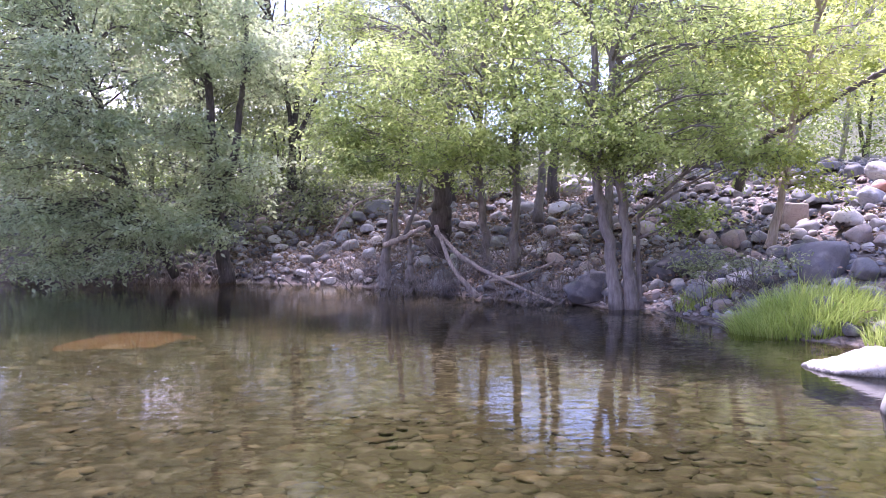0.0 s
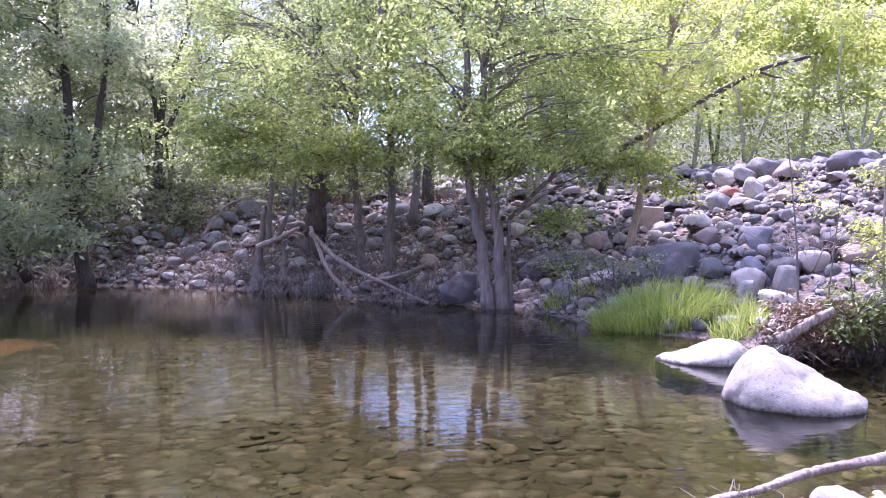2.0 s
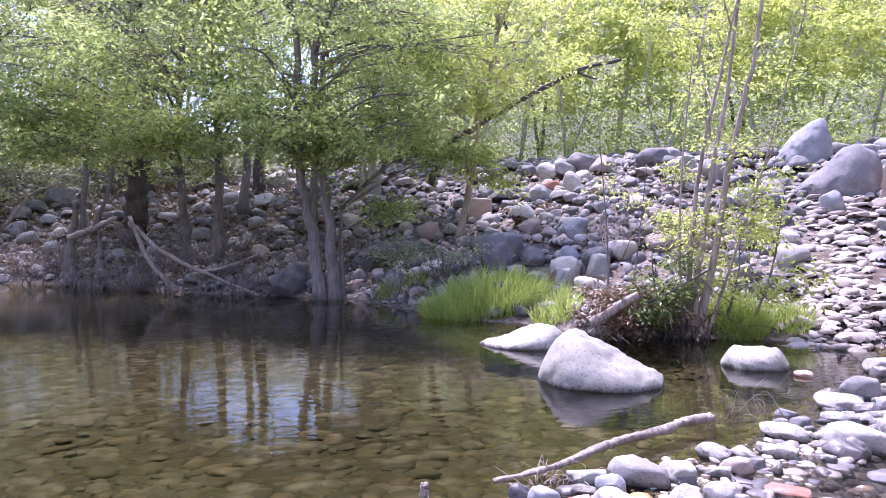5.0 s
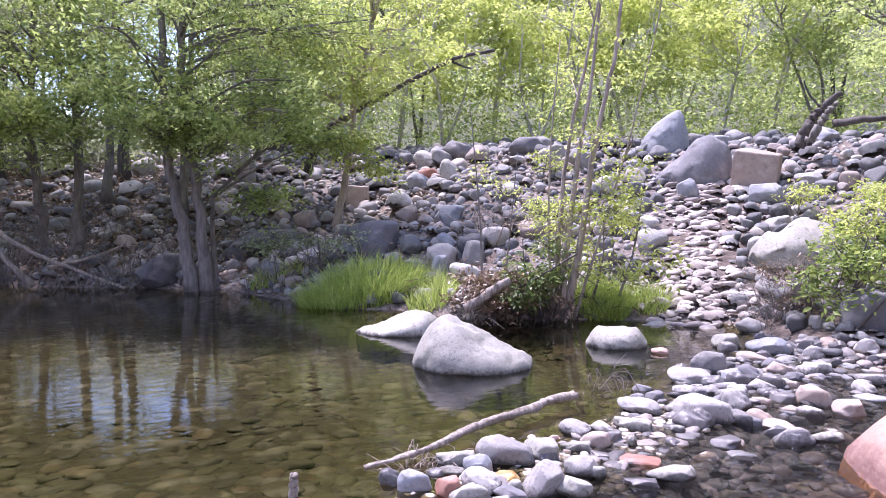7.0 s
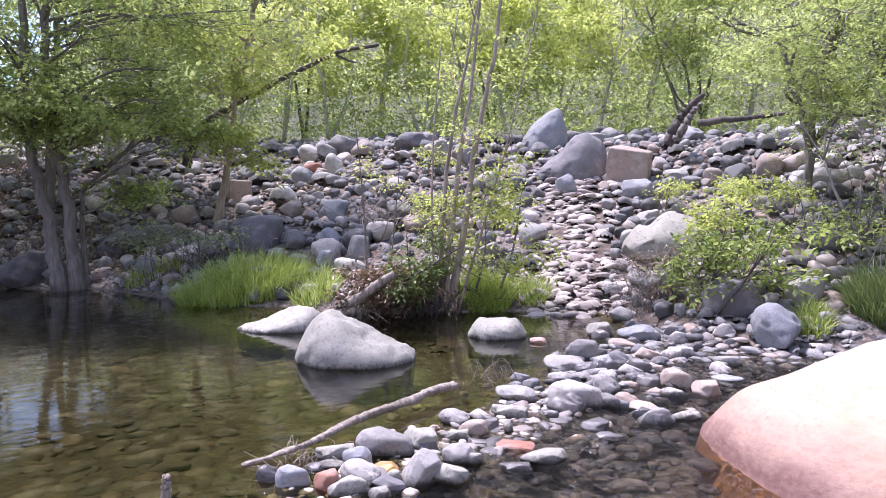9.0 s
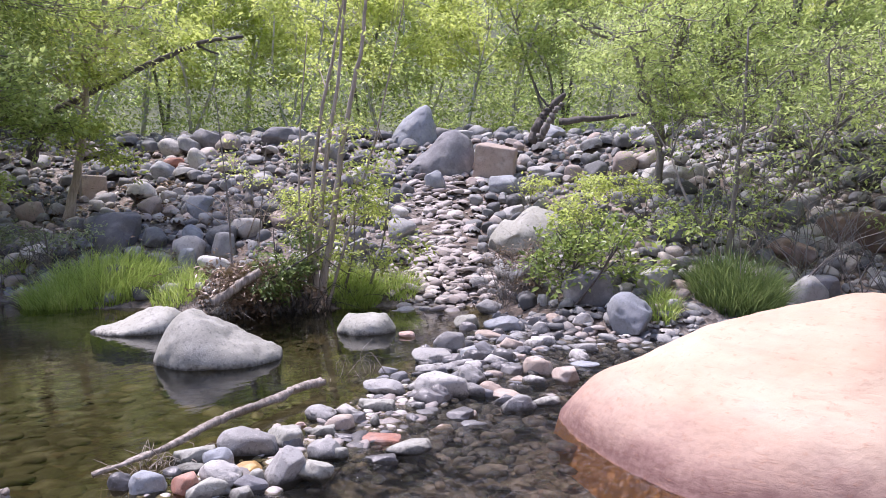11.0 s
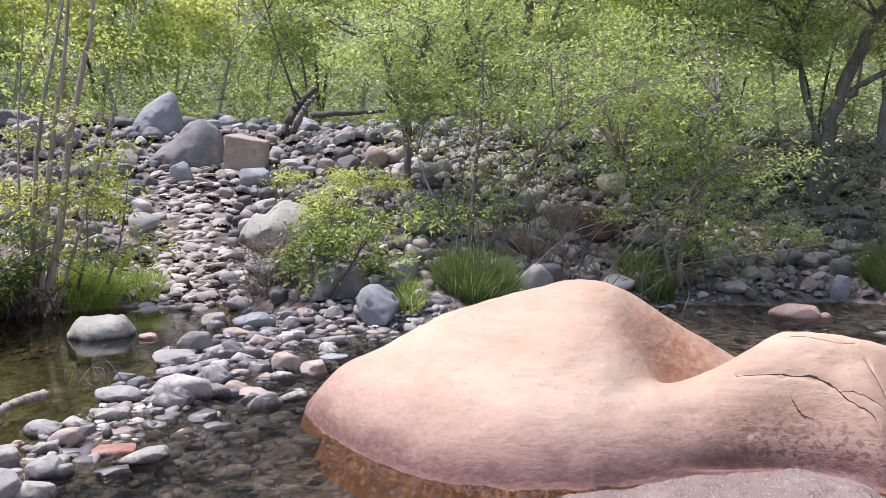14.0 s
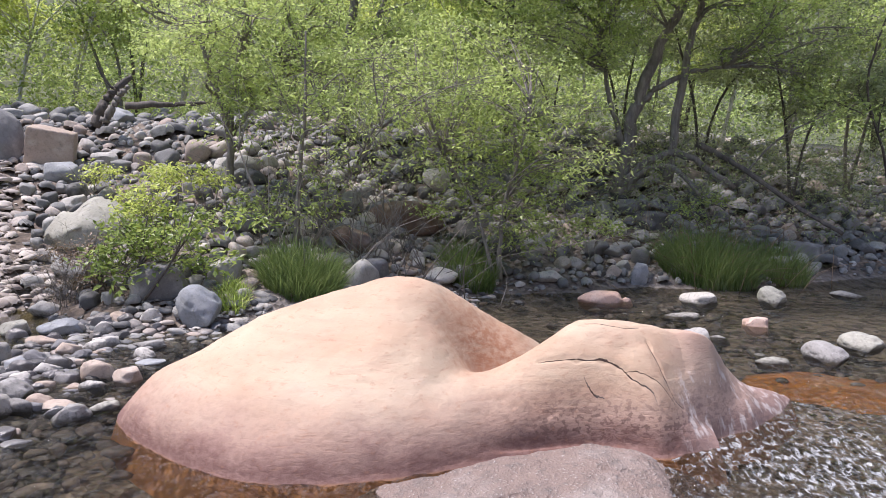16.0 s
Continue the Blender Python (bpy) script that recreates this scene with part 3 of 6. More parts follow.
def ground(x, y):
    x, y = np.asarray(x, float), np.asarray(y, float)
    s = inland(x, y)
    az = np.degrees(np.arctan2(x, y))
    land = np.interp(s, [0, 0.25, 1.5, 6.5, 8.5, 18], [0.0, 0.14, 0.58, 2.55, 2.85, 3.2])
    hill = np.interp(s, [18, 30, 60, 120, 300, 900], [0, 2.0, 16, 40, 70, 90]) * np.interp(az, [-40, -12, 3, 8, 22, 140], [0.5, 0.42, 0.3, 0.3, 1.0, 1.0])
    bed = -np.minimum(np.interp(-s, [0, 0.4, 2, 5], [0.0, 0.12, 0.5, 0.9]), 0.2 + 0.085 * np.maximum(0, np.hypot(x, y) - 4))
    bed = bed - 0.5 * np.interp(x, [-9, -3], [1, 0]) * np.interp(y, [8, 13], [0, 1]) * np.interp(-s, [0, 3], [0, 1])
    riffle = 0.42 * x - 0.91 * y > -1.6
    bed = np.where(riffle, np.maximum(bed, -0.16), bed)
    bed = np.maximum(bed, -0.04 - 0.34 * np.maximum(0, to_line(x, y, BAR) - 0.25))
    bed = np.maximum(bed, 0.3 - 0.15 * np.hypot(x, y + 0.6))
    # unseen hillsides added behind the camera to cut down the sky's light
    behind = np.maximum(-y - 6 - 0.75 * np.maximum(x - 1, 0), np.minimum(-x - 14, 16 - y))
    bed = np.maximum(bed, np.minimum(-0.3 + 0.8 * np.maximum(0, behind), 26 + 0.05 * behind))
    return np.where(s > 0, land + hill, bed)


LOT_X, LOT_Y = np.arange(-18, 30, 0.1), np.arange(-14, 42, 0.1)
LOT = ground(*np.meshgrid(LOT_X, LOT_Y, indexing="ij"))


def height(x, y):
    """The ground's height at one place, from a table where it covers it."""
    i, j = (x + 18) * 10, (y + 14) * 10
    if not (0 <= i < len(LOT_X) - 1 and 0 <= j < len(LOT_Y) - 1):
        return float(ground(np.array([x]), np.array([y]))[0])
    a, b = int(i), int(j)
    s, t = i - a, j - b
    return float((LOT[a, b] * (1 - s) + LOT[a + 1, b] * s) * (1 - t) + (LOT[a, b + 1] * (1 - s) + LOT[a + 1, b + 1] * s) * t)


def graded(lo, hi, step, far):
    mid = np.arange(lo, hi + step / 2, step)
    out, d, p = [], step, 0.0
    while p < far:
        d *= 1.18
        p += d
        out.append(p)
    out = np.array(out)
    return np.concatenate([(lo - out)[::-1], mid, hi + out])


def build_ground():
    xs, ys = graded(-14, 18, 0.2, 700), graded(-7, 28, 0.2, 700)
    gx, gy = np.meshgrid(xs, ys, indexing="ij")
    z = ground(gx, gy)
    n = np.array([noise.noise((a * 0.9, b * 0.9, 3.0)) + 0.5 * noise.noise((a * 2.6, b * 2.6, 8.0)) for a, b in zip(gx.ravel(), gy.ravel())]).reshape(gx.shape)
    z = z + n * np.where(z > 0.15, 0.09, 0.025)
    v = np.stack([gx, gy, z], -1).reshape(-1, 3)
    i = np.arange(len(xs) - 1)[:, None] * len(ys) + np.arange(len(ys) - 1)[None]
    k = len(ys)
    f = np.concatenate([np.stack([i, i + k, i + k + 1], -1).reshape(-1, 3), np.stack([i, i + k + 1, i + 1], -1).reshape(-1, 3)])
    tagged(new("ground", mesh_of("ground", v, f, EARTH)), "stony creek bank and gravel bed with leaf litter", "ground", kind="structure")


build_ground()


def build_water():
    """One sheet, flat over the pool, broken into steep little waves where it runs over the riffle."""
    xs, ys = graded(1.5, 13.0, 0.055, 90), graded(-5.5, 5.5, 0.055, 90)
    x, y = np.meshgrid(xs, ys, indexing="ij")
    run = np.clip((0.42 * x - 0.91 * y + 1.9) / 0.8, 0, 1) * np.clip((14 - x) / 2, 0, 1) * np.clip((y + 6.5) / 2, 0, 1) * np.clip((x - 1.0) / 1.0, 0, 1)
    z = np.zeros(x.shape)
    i, j = np.nonzero(run > 0)
    n = [0.8 * noise.noise((2.9 * a + 1.1 * b, 5.6 * b - 1.6 * a, 1.0)) + 0.65 * noise.noise((7.5 * a, 11 * b, 4.0)) + 0.3 * noise.noise((14 * a, 16 * b, 9.0)) for a, b in zip(x[i, j], y[i, j])]
    z[i, j] = np.array(n) * 0.015 * run[i, j]
    v = np.stack([x, y, z], -1).reshape(-1, 3)
    k = len(ys)
    i = (np.arange(len(xs) - 1)[:, None] * k + np.arange(k - 1)[None]).ravel()
    f = np.concatenate([np.stack([i, i + k, i + k + 1], -1), np.stack([i, i + k + 1, i + 1], -1)])
    return mesh_of("water", v, f, WATER)


tagged(new("water", build_water()), "clear brown-green creek water, calm pool and riffle", "water", kind="structure")

# ---- the pink sandstone boulder in the creek ----
def along(u, us, vs):
    """A smooth curve through a few heights or widths."""
    us, vs = np.asarray(us, float), np.asarray(vs, float)
    slope = np.gradient(vs, us)
    i = np.clip(np.searchsorted(us, u) - 1, 0, len(us) - 2)
    h = us[i + 1] - us[i]
    s = np.clip((u - us[i]) / h, 0, 1)
    return (2 * s ** 3 - 3 * s ** 2 + 1) * vs[i] + (s ** 3 - 2 * s ** 2 + s) * h * slope[i] + (3 * s ** 2 - 2 * s ** 3) * vs[i + 1] + (s ** 3 - s ** 2) * h * slope[i + 1]


def lobe(u, w, us, front, ridge, back, top, p=2.2, q=2.0, low=-0.45, fall=0.6):
    """A swell of rock along u: it rises from its front edge to a ridge and falls to its back edge."""
    f, r, b, t = (along(u, us, k) for k in (front, ridge, back, top))
    s = np.clip((w - f) / np.maximum(r - f, 0.05), 0, 1)
    g = np.clip((b - w) / np.maximum(b - r, 0.05), 0, 1)
    lip = 0.13 * np.clip(t / 0.3, 0, 1)
    z = (t - lip) * np.minimum(1 - (1 - s) ** p, 1 - (1 - g) ** q) + lip * (1 - np.exp(-np.clip(w - f, 0, 9) / 0.07)) * (1 - np.exp(-np.clip(b - w, 0, 9) / 0.07))
    z = z + fall * np.minimum(w - f, 0) + fall * np.minimum(b - w, 0)
    return np.where((u < us[0]) | (u > us[-1]), low, np.maximum(z, low))


def pink_shape(u, w):
    a, b, c = lobe(u, w, *PINK_A, p=1.7, fall=1.0), lobe(u, w, *PINK_B, p=2.1 - 0.95 * np.clip((u - 1.22) / 0.36, 0, 1), fall=1.0), lobe(u, w, *PINK_C, p=2.3, fall=1.0)
    k = 0.04
    z = k * np.log(np.exp(a / k) + np.exp(b / k) + np.exp(c / k))
    return z - 0.036 * np.clip(z * 1.6, 0, 1)


# across the view: front edge, ridge, back edge (metres away) and ridge height
PINK_A = ((-2.2, -2.05, -1.7, -1.2, -0.75, -0.1, 0.35, 0.75, 1.1, 1.5), (5.0, 4.78, 4.42, 4.05, 3.97, 4.25, 4.85, 5.2, 5.4, 5.6), (5.05, 5.15, 5.2, 5.4, 5.5, 5.55, 5.7, 5.8, 5.9, 5.9), (5.15, 5.6, 6.1, 6.5, 6.7, 6.8, 6.7, 6.5, 6.4, 6.2), (0.06, 0.24, 0.47, 0.72, 0.85, 0.92, 0.66, 0.42, 0.2, 0.0))
PINK_B = ((-0.3, 0.1, 0.45, 0.7, 0.95, 1.2, 1.34, 1.5, 1.7, 1.82, 1.95, 2.1, 2.27, 2.52, 2.68), (4.15, 4.25, 4.4, 4.5, 4.53, 4.46, 4.42, 4.53, 4.71, 4.79, 4.87, 4.96, 5.14, 5.42, 5.66), (4.7, 4.8, 4.9, 4.95, 5.0, 5.0, 5.0, 5.0, 5.0, 5.05, 5.18, 5.32, 5.43, 5.56, 5.7), (5.0, 5.2, 5.5, 5.6, 5.7, 5.7, 5.7, 5.7, 5.65, 5.6, 5.6, 5.65, 5.7, 5.75, 5.8), (0.0, 0.3, 0.5, 0.63, 0.735, 0.72, 0.70, 0.67, 0.63, 0.58, 0.46, 0.32, 0.18, 0.08, 0.0))
PINK_C = ((-2.05, -1.6, -0.9, -0.2, 0.4, 0.9, 1.4, 1.75), (4.85, 4.4, 4.05, 4.1, 4.4, 4.55, 4.45, 4.6), (5.05, 4.95, 4.85, 4.9, 5.0, 5.05, 5.05, 5.05), (5.3, 5.9, 6.3, 6.2, 5.6, 5.5, 5.5, 5.3), (0.0, 0.24, 0.40, 0.43, 0.45, 0.44, 0.38, 0.1))
PINK_LEDGE = ((-0.5, -0.15, 0.25, 0.7, 1.0, 1.16, 1.3), (4.2, 3.62, 3.35, 3.25, 3.3, 3.5, 4.15), (4.35, 4.3, 4.3, 4.35, 4.3, 4.25, 4.3), (4.7, 4.9, 4.9, 4.9, 4.9, 4.8, 4.6), (0.0, 0.02, 0.05, 0.07, 0.075, 0.06, 0.0))
# joints in the second swell, as lines across and away
CRACKS = (((0.62, 4.76), (0.99, 4.735), (1.135, 4.69), (1.194, 4.64), (1.30, 4.59), (1.33, 4.55)), ((1.33, 4.84), (1.36, 4.76), (1.40, 4.69), (1.46, 4.64), (1.52, 4.645)), ((1.15, 4.675), (1.34, 4.632), (1.47, 4.61)), ((0.95, 4.95), (1.12, 4.90), (1.3, 4.93)))
RIGHT, AHEAD, NOOK = Vector((0.199, -0.980, 0)), Vector((0.980, 0.199, 0)), Vector((0.178, -0.635, 0))


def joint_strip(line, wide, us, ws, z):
    """The shade inside a crack as a dark strip: a thin ragged ribbon lying on the rock along a line across and away."""
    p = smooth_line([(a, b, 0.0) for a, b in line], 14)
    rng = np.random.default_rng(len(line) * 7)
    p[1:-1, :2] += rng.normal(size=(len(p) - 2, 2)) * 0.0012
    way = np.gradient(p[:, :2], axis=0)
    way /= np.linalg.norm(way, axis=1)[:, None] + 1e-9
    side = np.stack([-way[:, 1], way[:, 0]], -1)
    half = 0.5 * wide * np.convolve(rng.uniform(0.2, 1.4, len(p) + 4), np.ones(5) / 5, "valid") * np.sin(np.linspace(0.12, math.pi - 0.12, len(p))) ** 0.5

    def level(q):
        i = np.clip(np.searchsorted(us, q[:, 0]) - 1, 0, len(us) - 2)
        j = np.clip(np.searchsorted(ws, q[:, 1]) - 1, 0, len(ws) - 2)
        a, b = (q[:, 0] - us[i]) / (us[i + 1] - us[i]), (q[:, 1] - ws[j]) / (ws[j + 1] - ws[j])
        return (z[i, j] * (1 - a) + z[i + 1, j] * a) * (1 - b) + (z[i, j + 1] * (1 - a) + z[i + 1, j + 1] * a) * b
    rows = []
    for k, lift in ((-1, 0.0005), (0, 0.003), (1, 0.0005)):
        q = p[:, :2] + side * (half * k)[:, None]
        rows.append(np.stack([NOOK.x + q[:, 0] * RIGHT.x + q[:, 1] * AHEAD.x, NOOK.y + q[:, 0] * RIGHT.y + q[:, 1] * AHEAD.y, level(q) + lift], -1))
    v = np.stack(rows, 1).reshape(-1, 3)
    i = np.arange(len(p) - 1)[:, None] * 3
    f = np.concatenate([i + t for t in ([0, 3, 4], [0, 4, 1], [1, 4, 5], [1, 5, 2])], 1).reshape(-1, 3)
    return mesh_of("joint", v, f, CRACK_SHADE)


def rock_sheet(name, us, ws, shape, cracked, label, material, joints=()):
    """A rock body over the oval of its plan, from a height for each place."""
    u, w = np.meshgrid(us, ws, indexing="ij")
    z = shape(u, w)
    x = NOOK.x + u * RIGHT.x + w * AHEAD.x
    y = NOOK.y + u * RIGHT.y + w * AHEAD.y
    n = np.array([noise.noise((a * 1.2, b * 1.2, c * 1.5)) * 0.045 + noise.noise((a * 4, b * 4, c * 4)) * 0.016 + noise.noise((a * 11, b * 11, c * 13)) * 0.005 for a, b, c in zip(x.ravel(), y.ravel(), z.ravel())]).reshape(z.shape)
    z = z + n * np.clip(z * 5, 0, 1)
    if not cracked:
        # worn beds of the ledge, and the gap along the boulder's foot
        z = z + np.array([noise.noise((a * 2.3, b * 2.3, 1.0)) * 0.03 + noise.noise((a * 7, b * 7, 5.0)) * 0.014 + noise.noise((a * 19, b * 19, 5.0)) * 0.006 for a, b in zip(x.ravel(), y.ravel())]).reshape(z.shape)
        body = pink_shape(u, w)
        z = z - 0.16 * np.clip((body + 0.075) / 0.05, 0, 1)
        for cu, cw, ru, bend in ((0.95, 4.05, 0.22, -0.25), (0.35, 3.75, 0.3, 0.12), (1.0, 3.7, 0.25, 0.3)):
            off = (w - cw) - bend * (u - cu) - 0.02 * np.sin(19 * u)
            z = z - 0.02 * np.exp(-(off / 0.014) ** 2) * np.clip(1 - (np.abs(u - cu) / ru) ** 4, 0, 1)
    if cracked:
        # broken, stepped crown of the second swell
        broken = np.clip((u - 0.75) / 0.4, 0, 1) * np.clip((z - 0.2) * 4, 0, 1)
        step = np.array([abs(noise.noise((a * 2.6, b * 2.6, 2.0))) + 0.5 * abs(noise.noise((a * 6.5, b * 6.5, 7.0))) for a, b in zip(x.ravel(), y.ravel())]).reshape(z.shape)
        z = z + (step - 0.25) * 0.045 * broken
        wob = np.array([noise.noise((a * 14, b * 14, 3.0)) for a, b in zip(x.ravel(), y.ravel())]).reshape(z.shape) * 0.012
        for k, line in enumerate(CRACKS):
            d = to_line(u + wob, w + wob, np.array(line))
            z = z - (0.014, 0.014, 0.008, 0.007)[k] * np.exp(-(d / 0.011) ** 2)
        z = z - 0.14 * bump_at(u, w, 0.36, 5.15, 0.42, 0.17, 0.25)
        # a rough undercut foot above the ledge, pitted
        foot = np.exp(-(((u - 0.78) / 0.5) ** 4)) * np.clip((5.0 - w) * 4, 0, 1)
        z = z - 0.07 * np.exp(-((z - 0.1) / 0.05) ** 2) * foot
        pit = np.array([noise.noise((a * 16, b * 16, c * 16)) for a, b, c in zip(x.ravel(), y.ravel(), z.ravel())]).reshape(z.shape)
        z = z - 0.03 * np.clip(pit - 0.15, 0, 1) * foot * np.clip((0.42 - z) * 5, 0, 1) * np.clip(z * 8, 0, 1)
        grainy = np.array([noise.noise((a * 7, b * 7, c * 40)) for a, b, c in zip(x.ravel(), y.ravel(), z.ravel())]).reshape(z.shape)
        z = z - 0.007 * np.clip(grainy - 0.3, 0, 1) * np.clip(z * 5, 0, 1)
    k = len(ws)
    i = (np.arange(len(us) - 1)[:, None] * k + np.arange(k - 1)[None]).ravel()
    f = np.concatenate([np.stack([i, i + k, i + k + 1], -1), np.stack([i, i + k + 1, i + 1], -1)])
    v = np.stack([x, y, z], -1).reshape(-1, 3)
    f = f[(v[f, 2].min(1) > -0.4)]
    keep = np.unique(f)
    order = np.full(len(v), -1)
    order[keep] = np.arange(len(keep))
    ob = new(name, mesh_of(name, v[keep], order[f], material))
    ob.shadow_terminator_geometry_offset = 0.3
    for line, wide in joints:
        under(new("joint", joint_strip(line, wide, us, ws, z)), ob)["label"] = "dark strip painting the shade inside a crack"
    return tagged(ob, label, "boulder")


def sunken(name, x, y, w, depth, thick, top, turn, material, label, seed):
    """A flat worn slab lying under the water."""
    v, f = stone_arrays(seed, 4, 0.14, 0.35, 4)
    ob = new(name, mesh_of(name, v, f, material))
    ob.matrix_world = pose(x, y, top - thick / 2, 0, 0, turn) @ Matrix.Diagonal((w, depth, thick, 1))
    return tagged(ob, label, "rock")


def bump_at(x, y, cx, cy, rx, ry, turn=0.0):
    c, s = math.cos(turn), math.sin(turn)
    dx, dy = x - cx, y - cy
    return np.exp(-((dx * c + dy * s) / rx) ** 2 - ((dy * c - dx * s) / ry) ** 2)


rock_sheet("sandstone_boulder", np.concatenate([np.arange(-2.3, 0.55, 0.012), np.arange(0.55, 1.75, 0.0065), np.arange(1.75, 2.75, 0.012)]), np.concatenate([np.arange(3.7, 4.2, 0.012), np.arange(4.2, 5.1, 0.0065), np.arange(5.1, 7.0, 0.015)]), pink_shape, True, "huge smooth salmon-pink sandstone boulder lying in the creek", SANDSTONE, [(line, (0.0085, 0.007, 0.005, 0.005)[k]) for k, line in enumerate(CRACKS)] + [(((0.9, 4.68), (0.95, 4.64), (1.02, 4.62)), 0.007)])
rock_sheet("sandstone_ledge", np.arange(-0.8, 1.6, 0.013), np.arange(2.9, 4.8, 0.013), lambda u, w: lobe(np.clip(u, -0.48, 1.28), w, *PINK_LEDGE, p=1.5, fall=0.22) - 0.45 * np.maximum(0, np.abs(u - 0.4) - 0.85), False, "low mauve-grey sandstone ledge in front of the boulder", WET_SANDSTONE)

sunken("sunken_slab", -4.9, 12.1, 3.3, 2.9, 1.0, -0.16, 20, SUNKEN_SLAB, "long orange-brown rock slab lying under the pool", 91)

sunken("sunken_shelf", 7.1, -2.75, 1.9, 1.3, 0.5, -0.03, -75, SUNKEN, "amber sandstone shelf under shallow water", 92)
# ---- single stones ----
SHAPES = [mesh_of("stone", *stone_arrays(k + 1, 4, 0.11 + 0.04 * (k % 3), 0.0 if k % 3 else 0.4, 6 + k % 4), STONE["g"]) for k in range(9)]
v, f = stone_arrays(79, 5, 0.04, 1.0, 1)
SHAPES.append(mesh_of("block", v, f, STONE["g"]))
v, f = stone_arrays(78, 4, 0.08, 0.2, 4)
v[:, 0] = v[:, 0] * (1.0 - 0.75 * (v[:, 2] + 0.1)) + 0.35 * v[:, 2]
SHAPES.append(mesh_of("peak", v, f, STONE["g"]))
SHAPE_SETS = {key: [] for key in STONE}
for key, material in STONE.items():
    for me in SHAPES:
        copy = me.copy()
        copy.materials[0] = material
        SHAPE_SETS[key].append(copy)
pick = random.Random(5)
LOOK = {"g": "rounded grey river stone", "w": "pale whitish rounded river stone", "t": "tan river stone", "r": "rust-red river stone", "o": "small wet ochre stone", "d": "dark wet river stone", "b": "smooth blue-grey river stone", "p": "pinkish sandstone cobble", "n": "dark basalt boulder", "u": "red-brown sandstone boulder"}


def stone(x, y, w, h, key, where="on the gravel bar in the creek", depth=0.8, turn=None, name="stone", label="", sink=0.25, tip=0.0, shape=None, z=None, group="river stones"):
    """A single stone, w wide and h high above what it lies on."""
    me = SHAPE_SETS[key][pick.randrange(9) if shape is None else shape]
    ob = new(name, me)
    base = max(height(x, y), -0.06) if z is None else z
    full = h / (1 - sink)
    face = math.degrees(math.atan2(-x, y))
    ob.matrix_world = pose(x, y, base + h - full / 2, tip, pick.uniform(-8, 8), face + (pick.uniform(-25, 25) if turn is None else turn)) @ Matrix.Diagonal((w * 1.04, w * depth, full * 1.04, 1))
    return tagged(ob, label or LOOK[key] + " " + where, "stone" if w < 0.6 else "boulder", group)


